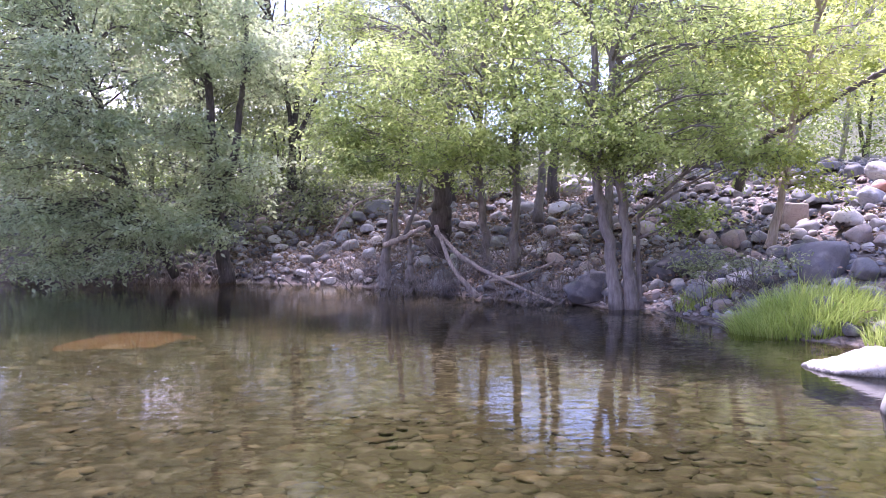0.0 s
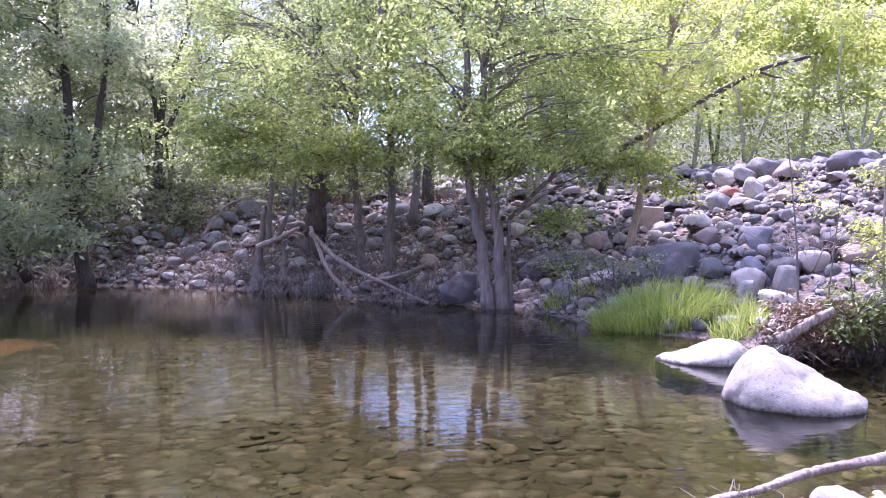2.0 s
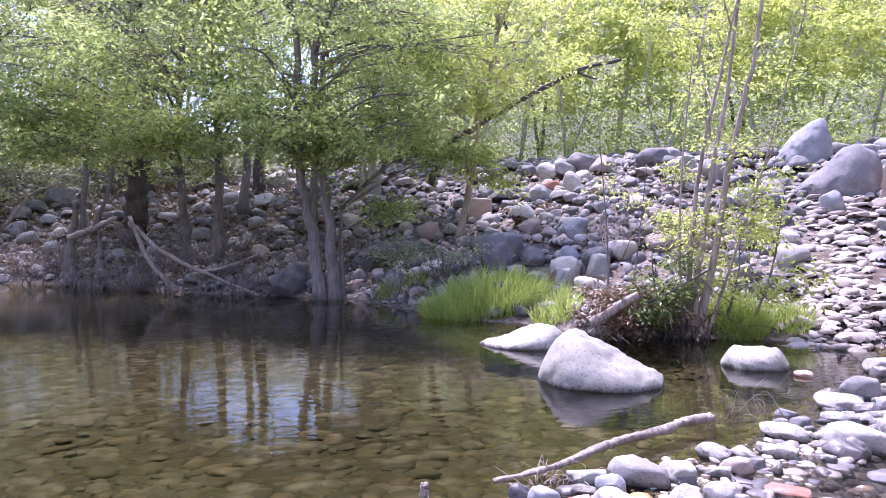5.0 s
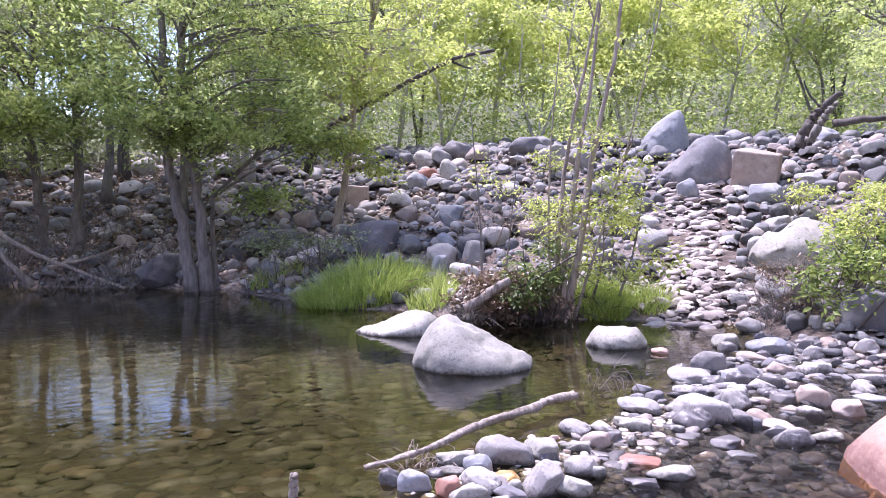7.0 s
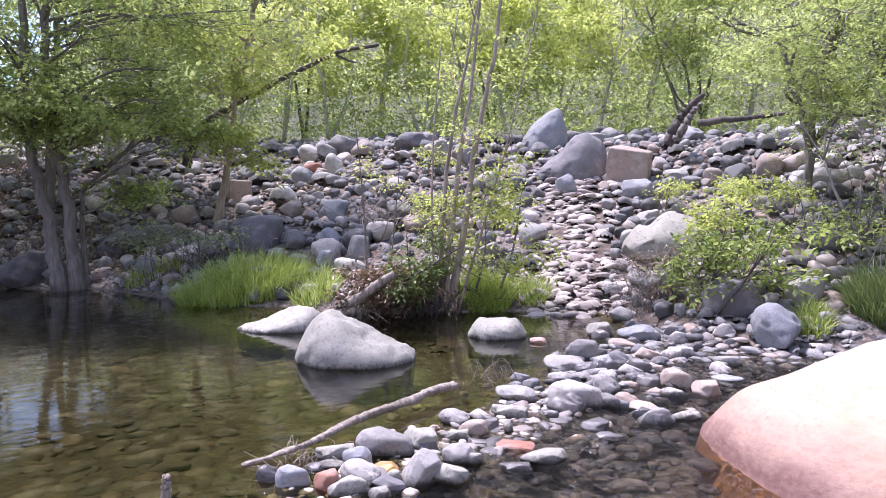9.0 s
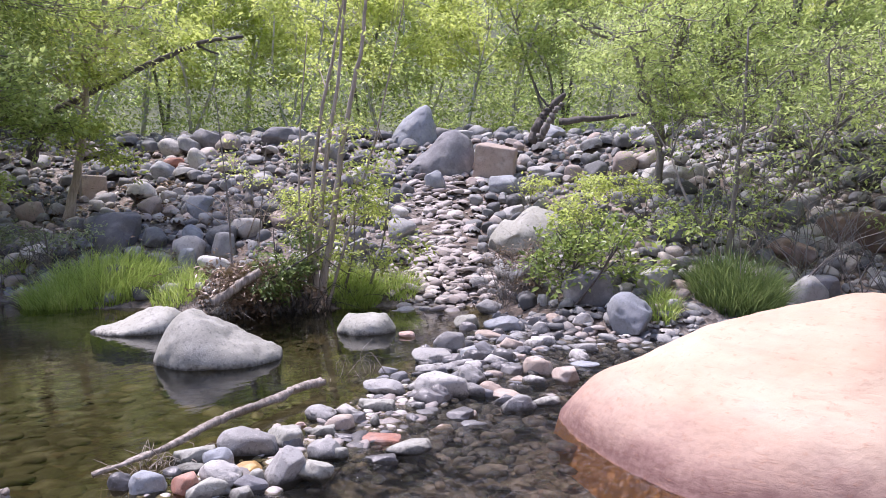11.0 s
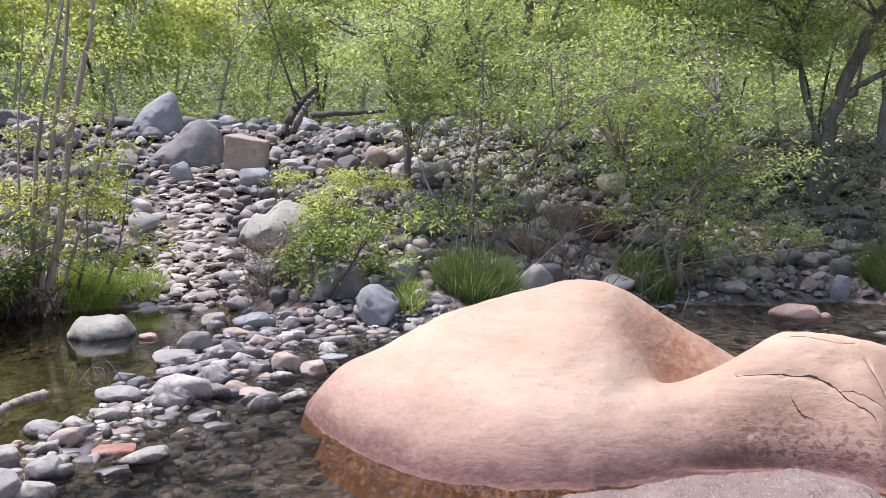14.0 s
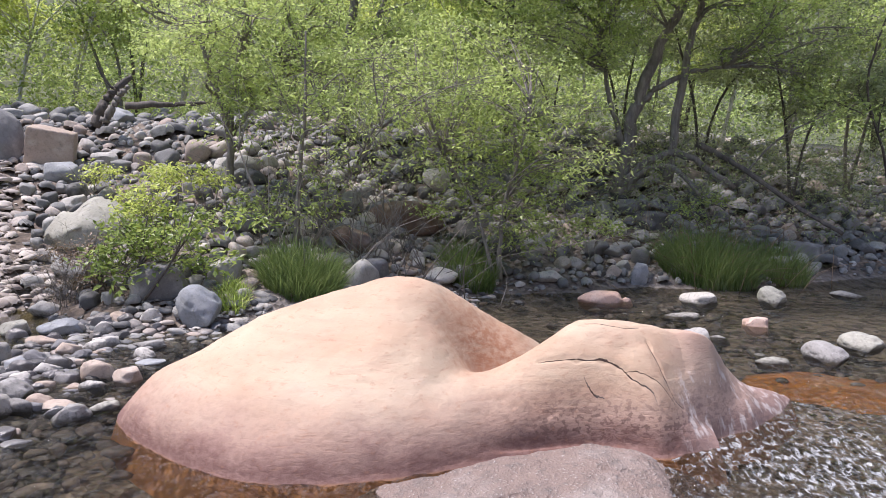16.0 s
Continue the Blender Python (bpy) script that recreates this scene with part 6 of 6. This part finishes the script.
# undergrowth along the crest of the bank
rng = np.random.default_rng(22)
ux, uy = rng.uniform(-16, 26, 7000), rng.uniform(-9, 36, 7000)
us = inland(ux, uy)
gap = np.degrees(np.arctan2(ux, uy))
ok = (us > np.where(ux < 3, 8.0, 8.6)) & (us < 17) & ~((gap > 5) & (gap < 12) & (us > 7))
ux, uy = ux[ok][:1900], uy[ok][:1900]
c = np.stack([ux, uy, ground(ux, uy) + rng.random(len(ux)) ** 1.5 * 2.2 + 0.1], -1)
v, f = leaf_arrays(c, 40, np.array([0.4, 0.4, 0.3]), 0.13, rng, 0.5)
tagged(new("undergrowth", mesh_of("undergrowth", v, f, LEAF_FRESH, smooth=False)), "low yellow-green undergrowth along the crest of the bank", "bushes", kind="stuff")


# a thicket behind the pool's trees, its shade put into a duller leaf colour
rng = np.random.default_rng(23)
a = np.radians(rng.uniform(-31, 15, 760))
d = rng.uniform(22.5, 27, 760)
tx, ty = d * np.sin(a), d * np.cos(a)
c = np.stack([tx, ty, ground(tx, ty) + rng.random(760) ** 1.2 * np.where(a < -0.2, 3.6, np.where(a < 0.05, 2.6, 1.3))], -1)
v, f = leaf_arrays(c, 44, np.array([0.45, 0.45, 0.35]), 0.15, rng, 0.5)
tagged(new("thicket", mesh_of("thicket", v, f, LEAF_DULL, smooth=False)), "shady green thicket behind the trees of the pool", "bushes", kind="stuff")


# dense dull willow scrub over the shady end of the bank
rng = np.random.default_rng(24)
sx, sy = rng.uniform(10.5, 22, 3000), rng.uniform(-9, 3.2, 3000)
ss = inland(sx, sy)
ok = (ss > 0.9) & (ss < 8.0) & ~((sx < 12.6) & (sy > 1.1) & (sy < 3.4)) & (rng.random(3000) < np.where(sy < -0.6, 0.8, 0.5))
sx, sy = sx[ok][:760], sy[ok][:760]
c = np.stack([sx, sy, ground(sx, sy) + 0.1 + rng.random(len(sx)) ** 1.3 * 1.5], -1)
v, f = leaf_arrays(c, 34, np.array([0.32, 0.32, 0.26]), 0.085, rng, 0.4)
tagged(new("scrub", mesh_of("scrub", v, f, LEAF_DULL, smooth=False)), "dense dull green willow scrub over the shady stones", "bushes", kind="stuff")


# ---- grass ----
def grass(x, y, rx, ry, n, tall, material, label, seed, turn=0.0):
    """A tuft of arching blades over an oval."""
    r = np.random.default_rng(seed)
    a, q = r.uniform(0, 2 * math.pi, n), np.sqrt(r.random(n))
    px, py = q * np.cos(a) * rx, q * np.sin(a) * ry
    c, s = math.cos(radians(turn)), math.sin(radians(turn))
    px, py = px * c - py * s, px * s + py * c
    z = ground(x + px, y + py)
    z0 = height(x, y)
    lean = r.normal(size=(n, 2)) * 0.36 + np.stack([px / rx, py / ry], -1) * 0.35
    ln = tall * r.uniform(0.35, 1.0, n) * np.where(r.random(n) < 0.08, 1.3, 1.0) * (1.0 - 0.22 * q * q)
    side = r.normal(size=(n, 2))
    side /= np.linalg.norm(side, axis=1)[:, None]
    w = 0.0085 * r.uniform(0.5, 1.4, n)
    rows = []
    for u in (0.0, 0.4, 0.75, 1.0):
        mid = np.stack([px + lean[:, 0] * ln * u * u, py + lean[:, 1] * ln * u * u, z - z0 + ln * (u - 0.28 * u ** 3 * np.hypot(*lean.T)) - 0.03], -1)
        off = np.concatenate([side, np.zeros((n, 1))], 1) * (w * (1 - u * 0.9))[:, None]
        rows += [mid - off, mid + off]
    v = np.stack(rows, 1).reshape(-1, 3)
    i = np.arange(n)[:, None] * 8
    f = np.concatenate([i + t for t in ([0, 1, 3], [0, 3, 2], [2, 3, 5], [2, 5, 4], [4, 5, 7], [4, 7, 6])], 1).reshape(-1, 3)
    ob = new("grass_clump", mesh_of("grass_clump", v, f, material, smooth=False))
    ob.location = (x, y, z0)
    return tagged(ob, label, "grass", "grass on the bank", "stuff")


BRIGHT, SHADY = "bright green tuft of long creekside grass", "tuft of long grass at the water in shade-darkened green"
grass(4.83, 10.15, 0.95, 0.50, 3600, 0.62, GRASS, BRIGHT, 1, -25)
grass(5.49, 9.17, 0.35, 0.40, 700, 0.47, GRASS, BRIGHT, 2, -31)
grass(7.11, 7.41, 0.36, 0.35, 1900, 0.49, GRASS, BRIGHT, 3, -44)
grass(7.70, 7.14, 0.25, 0.30, 500, 0.38, GRASS, BRIGHT, 4, -47)
grass(8.96, 2.92, 0.48, 0.50, 3300, 0.63, GRASS_SHADED, SHADY, 5, -72)
grass(8.08, 3.40, 0.17, 0.30, 500, 0.35, GRASS, BRIGHT, 6, -67)
grass(11.03, 1.17, 0.41, 0.50, 1500, 0.63, GRASS_SHADED, SHADY, 7, -84)
grass(12.61, -2.37, 0.72, 0.50, 3600, 0.81, GRASS_SHADED, SHADY, 8, -101)
grass(13.32, -3.52, 0.49, 0.50, 1200, 0.68, GRASS_SHADED, SHADY, 9, -105)
grass(4.23, 12.33, 0.43, 0.30, 500, 0.43, GRASS, BRIGHT, 10, -19)


# ---- driftwood ----
def log(name, pts, r0, r1, material, label, seed, category="log", group=""):
    r = np.random.default_rng(seed)
    pts = np.array(pts, float)
    base = pts[0].copy()
    line = smooth_line(pts - base, 9)
    line[1:-1] += r.normal(size=(len(line) - 2, 3)) * r0 * 0.12
    ob = new(name, mesh_of(name, *tube(line, r0, r1, 9, 0.17 if r0 < 0.06 else 0.06, r), material))
    ob.location = base
    return tagged(ob, label, category, group)


log("driftwood_log", [(2.0, 3.83, 0.0), (2.25, 3.80, 0.035), (2.5, 3.83, 0.055), (2.8, 3.94, 0.08), (3.0, 4.0, 0.085), (3.4, 4.12, 0.075), (3.7, 4.22, 0.085), (3.99, 4.28, 0.07)], 0.016, 0.04, DRIFTWOOD, "weathered grey driftwood pole lying across the bar of stones", 1)
log("dead_tree", [(5.55, 14.39, 2.1), (5.87, 14.27, 2.88), (6.18, 14.14, 3.13), (6.70, 13.91, 3.50), (7.49, 13.50, 3.99), (8.24, 13.07, 4.40), (8.90, 12.63, 4.55)], 0.1, 0.03, BARK_DARK, "dead dark tree trunk leaning out over the slope", 2, "tree")
log("driftwood_log", [(5.15, 7.75, 0.22), (5.4, 7.58, 0.42), (5.62, 7.45, 0.58)], 0.06, 0.05, DRIFTWOOD, "short grey driftwood log propped on the bank", 3)
log("dead_branch", [(5.8, 7.5, 0.46), (6.1, 7.3, 0.68), (6.4, 7.1, 0.9)], 0.015, 0.008, BARK_DARK, "thin dark dead branch leaning from the bank", 4, "branch")

log("snag", [(13.17, 8.77, 2.55), (13.26, 8.64, 2.98), (13.48, 8.49, 3.27), (13.69, 8.34, 3.52)], 0.11, 0.05, BARK_DARK, "thick dark dead snag leaning over the stony crest", 5, "snag")
log("snag", [(13.10, 8.52, 2.61), (13.21, 8.34, 3.03), (13.33, 8.16, 3.29)], 0.09, 0.045, BARK_GREY, "weathered grey split limb beside the dead snag", 20, "snag")
log("dead_branch", [(13.35, 8.49, 3.26), (13.25, 8.65, 3.49), (13.19, 8.74, 3.76)], 0.025, 0.01, BARK_DARK, "thin dead branch of the snag on the crest", 22, "branch")
log("dead_branch", [(8.10, 13.15, 4.38), (8.33, 13.01, 4.26), (8.51, 12.89, 4.19)], 0.03, 0.012, BARK_DARK, "short dead limb of the leaning trunk", 6, "branch")
ROOTS = "bare grey driftwood pole tangled among roots at the waterline"
log("driftwood_pole", [(-0.17, 15.6, 1.47), (0.16, 15.2, 0.68), (0.66, 15.0, 0.05)], 0.04, 0.06, DRIFTWOOD, ROOTS, 7, "driftwood", "tangle of driftwood")
log("driftwood_pole", [(-0.17, 15.7, 1.35), (0.35, 15.2, 0.85), (1.02, 14.6, 0.48), (2.04, 14.05, 0.03)], 0.05, 0.025, DRIFTWOOD, ROOTS, 8, "driftwood", "tangle of driftwood")
log("driftwood_pole", [(-1.3, 16.5, 1.05), (-0.9, 16.2, 1.2), (-0.4, 15.9, 1.45)], 0.06, 0.04, DRIFTWOOD, ROOTS, 9, "driftwood", "tangle of driftwood")
log("driftwood_pole", [(0.9, 15.2, 0.35), (1.6, 15.1, 0.5), (2.2, 15.0, 0.75)], 0.035, 0.025, DRIFTWOOD, ROOTS, 10, "driftwood", "tangle of driftwood")
log("driftwood_pole", [(-2.9, 19.6, 1.2), (-2.2, 19.3, 2.0), (-1.2, 18.9, 2.3)], 0.035, 0.015, DRIFTWOOD, "pale dead branch on the bank", 11, "driftwood", "tangle of driftwood")
log("dead_stump", [(-1.42, 17.5, 0.0), (-1.34, 17.45, 0.8), (-1.23, 17.46, 1.75)], 0.17, 0.045, BARK_GREY, "old grey stump with bare roots at the waterline", 12, "stump")
log("dead_stump", [(-0.8, 17.2, 0.1), (-0.78, 17.18, 0.6), (-0.77, 17.18, 1.15)], 0.13, 0.03, BARK_GREY, "old grey stump with bare roots at the waterline", 13, "stump")
log("dead_stump", [(-0.1, 17.0, 0.9), (-0.03, 17.0, 1.8), (0.0, 17.0, 2.9)], 0.27, 0.17, BARK_DARK, "thick dark stump under the alders", 14, "stump")
log("driftwood_root", [(7.15, 9.95, 1.0), (7.2, 10.05, 1.35), (7.35, 10.2, 1.85)], 0.13, 0.03, BARK_GREY, "weathered upright root stump among the stones", 15, "driftwood")
log("stick", [(1.49, 3.63, -0.15), (1.49, 3.63, 0.05), (1.49, 3.62, 0.125)], 0.034, 0.02, DRIFTWOOD, "broken stick standing up from the water", 16, "stick")
log("driftwood_log", [(15.6, -4.9, 0.35), (14.9, -4.75, 0.25), (14.2, -4.6, 0.15)], 0.14, 0.09, BARK_GREY, "grey broken log lying by the water", 17)
log("fallen_trunk", [(14.9, -2.4, 2.3), (14.2, -3.0, 1.9), (13.6, -3.9, 1.2), (13.3, -4.5, 0.8)], 0.05, 0.025, BARK_DARK, "grey fallen trunk sloping down the bank", 18)
log("fallen_trunk", [(13.0, 8.0, 2.9), (13.3, 7.2, 2.95), (13.6, 6.4, 3.0)], 0.07, 0.03, BARK_DARK, "dark fallen trunk on the crest", 19)
grown("sapling", "thin bare sapling with a few yellow-green leaves", "tree", [([(5.90, 8.5, 0.3), (5.84, 8.47, 1.32), (5.78, 8.51, 2.16), (5.72, 8.55, 2.9)], 0.014, 0.005), ([(6.13, 8.3, 0.3), (6.19, 8.23, 1.32), (6.26, 8.19, 2.2)], 0.012, 0.004)],
    [((5.85, 8.5, 1.9), (0.35, 0.3, 0.9), 12), ((6.2, 8.3, 1.7), (0.3, 0.3, 0.5), 6)], LEAF_YELLOW, BARK_GREY, 30, per=12, size=0.06, spread=0.13, bough=0.006)


def twigs(name, centre, reach, n, length, r, material, label, seed, stoop=0.5, rise=0.9):
    """A thicket of bare thin stems over an oval."""
    g = np.random.default_rng(seed)
    pieces = []
    for _ in range(n):
        a = np.array(centre) + g.normal(size=3) * np.array(reach) * 0.6
        a[2] = height(a[0], a[1]) - 0.03
        a[2] = max(a[2], -0.05)
        d = g.normal(size=3) * [0.5, 0.5, 0.3] + [0, 0, rise]
        ln = length * g.uniform(0.5, 1.2)
        mid = a + d * ln * 0.5 + g.normal(size=3) * 0.06
        end = a + d * ln * [1.3, 1.3, 1 - stoop * g.random()]
        pieces.append(tube(smooth_line([a, mid, end], 3), r * g.uniform(0.6, 1.3), r * 0.3, 3))
    return tagged(new(name, mesh_of(name, *joined(pieces), material)), label, "twigs", kind="stuff")


twigs("twig_thicket", (-6.6, 19.9, 0), (1.6, 0.5, 0), 130, 1.1, 0.012, DRIFTWOOD, "thicket of bare pale twigs at the foot of the alder", 1)
twigs("twig_thicket", (-9.8, 20.5, 0), (1.5, 0.5, 0), 90, 0.9, 0.012, DRIFTWOOD, "thicket of bare pale twigs at the waterline", 2)
twigs("twig_thicket", (-0.2, 16.4, 0), (1.3, 0.6, 0), 110, 0.9, 0.010, BARK_GREY, "bare roots and twigs hanging over the bank", 3, 1.3)
twigs("twig_thicket", (1.5, 14.9, 0), (0.9, 0.4, 0), 60, 0.6, 0.010, BARK_GREY, "bare roots and twigs hanging over the bank", 4, 1.4)
twigs("twig_thicket", (5.75, 8.1, 0), (0.6, 0.35, 0), 170, 0.5, 0.006, BARK_GREY, "heap of brown twigs washed against the bank", 5, 1.2)
twigs("twig_thicket", (6.5, 7.6, 0), (0.45, 0.2, 0), 150, 0.6, 0.006, BARK_DARK, "bare root fibres below the saplings", 6, 1.2)
twigs("twig_thicket", (10.4, 2.6, 0), (1.0, 1.5, 0), 110, 1.9, 0.008, BARK_GREY, "thin grey willow shoots on the bank", 7, 0.3)
twigs("twig_thicket", (12.9, -2.6, 0), (0.8, 1.2, 0), 90, 1.1, 0.007, DRY, "dry pale stalks among the grass", 8, 0.8)
twigs("twig_thicket", (8.15, 5.35, 0), (0.3, 0.4, 0), 170, 0.7, 0.005, BARK_GREY, "dry brown stalks of a dead shrub", 9, 0.4)
twigs("twig_thicket", (2.3, 3.7, 0), (0.2, 0.08, 0), 130, 0.2, 0.004, BARK_TAN, "little brown twigs caught under the driftwood pole", 10, 0.9, 0.3)
twigs("twig_thicket", (4.5, 4.5, 0), (0.3, 0.2, 0), 14, 0.3, 0.004, DRIFTWOOD, "thin bare twigs caught in the shallows", 11, 0.9)

twigs("twig_thicket", (2.6, 14.3, 0), (0.9, 0.4, 0), 120, 0.9, 0.009, BARK_GREY, "bare roots and twigs hanging over the bank", 12, 1.3)
twigs("twig_thicket", (-2.0, 18.6, 0), (1.2, 0.6, 0), 130, 1.1, 0.011, BARK_GREY, "bare roots and twigs hanging over the bank", 13, 1.2)
twigs("twig_thicket", (0.6, 16.3, 0), (1.6, 0.7, 0), 150, 1.2, 0.010, BARK_GREY, "brown dead twigs below the alders", 14, 1.1)
twigs("twig_thicket", (7.25, 10.05, 0), (0.22, 0.2, 0), 60, 0.75, 0.012, BARK_TAN, "splayed brown roots of a stump among the stones", 15, 0.5)
twigs("twig_thicket", (4.6, 11.9, 0), (0.7, 0.5, 0), 70, 0.9, 0.008, BARK_GREY, "brown dead twigs beside the grass", 16, 0.9)

# dry leaves: a heap by the saplings and a litter over the shady bank
g = np.random.default_rng(41)
c = np.array([5.85, 7.95, 0.36]) + g.normal(size=(150, 3)) * [0.32, 0.24, 0.15]
v, f = leaf_arrays(c, 24, np.array([0.1, 0.1, 0.08]), 0.08, g, 0.5)
tagged(new("leaf_heap", mesh_of("leaf_heap", v, f, DRY, smooth=False)), "heap of brown dead leaves washed up on the bank", "leaves", kind="stuff")
lx, ly = g.uniform(-6, 8, 9000), g.uniform(9, 24, 9000)
ls = inland(lx, ly)
ok = (ls > 0.3) & (ls < 7) & ((lx < 4.2) | (g.random(9000) < 0.12))
lx, ly = lx[ok], ly[ok]
c = np.stack([lx, ly, ground(lx, ly) + 0.09], -1)
v, f = leaf_arrays(c, 10, np.array([0.18, 0.18, 0.05]), 0.085, g, 0.55, 0.05)
tagged(new("leaf_litter", mesh_of("leaf_litter", v, f, DRY, smooth=False)), "brown leaf litter scattered over the shady bank", "leaves", kind="stuff")


# ---- gravel of the bar and the riffle ----
def gravel(name, line, wide, n, sizes, material, label, seed, wet=0.0):
    g = random.Random(seed)
    pieces = []
    for _ in range(n):
        k = g.randrange(len(line) - 1)
        s = g.random()
        x = line[k][0] + (line[k + 1][0] - line[k][0]) * s + g.gauss(0, wide)
        y = line[k][1] + (line[k + 1][1] - line[k][1]) * s + g.gauss(0, wide)
        if math.hypot(x, y) < 3.2:
            continue
        d = g.choice(sizes) * g.uniform(0.7, 1.3)
        z = max(height(x, y), -0.05 - wet)
        v, f = HALF2[g.randrange(8)]
        m = np.array(pose(x, y, z + d * 0.12, g.uniform(-20, 20), g.uniform(-20, 20), g.uniform(0, 360)) @ Matrix.Diagonal((d * 1.25, d, d * 0.45, 1)))
        pieces.append((v @ m[:3, :3].T + m[:3, 3], f))
    tagged(new(name, mesh_of(name, *joined(pieces), material)), label, "gravel", kind="stuff")


gravel("bar_gravel", [tuple(p) for p in BAR[1:]], 0.26, 800, (0.035, 0.05, 0.07, 0.1), WET_STUFF, "dark wet gravel of the bar between the larger stones", 1)
gravel("bar_pebbles", [(2.1, 3.2), (2.9, 3.4), (3.8, 3.5), (4.6, 3.7)], 0.17, 420, (0.03, 0.045, 0.06, 0.08), PATH_STUFF, "brown and grey pebbles packed between the stones of the bar", 6, -0.03)
gravel("path_gravel", [tuple(p) for p in PATH], 0.33, 900, (0.04, 0.06, 0.1, 0.15, 0.22), PATH_STUFF, "tan and grey flat stones of the path up the bank", 5)
gravel("riffle_gravel", [(3.4, 2.9), (4.3, 3.1), (5.6, 3.4), (6.6, 3.9), (7.2, 4.3)], 0.42, 800, (0.07, 0.1, 0.14), WET_STUFF, "dark wet cobbles breaking the water of the riffle", 2, 0.02)
gravel("riffle_gravel", [(7.6, -2.6), (8.6, -1.8), (10.2, -1.2), (10.9, -2.6)], 0.5, 160, (0.07, 0.1, 0.14), WET_STUFF, "dark wet cobbles breaking the water of the riffle", 3, 0.06)
gravel("shore_gravel", [(7.0, 4.2), (7.6, 3.2), (9.0, 2.0), (10.8, 0.8)], 0.3, 420, (0.07, 0.1, 0.15), SLOPE_STUFF, "grey cobbles along the water's edge", 4)
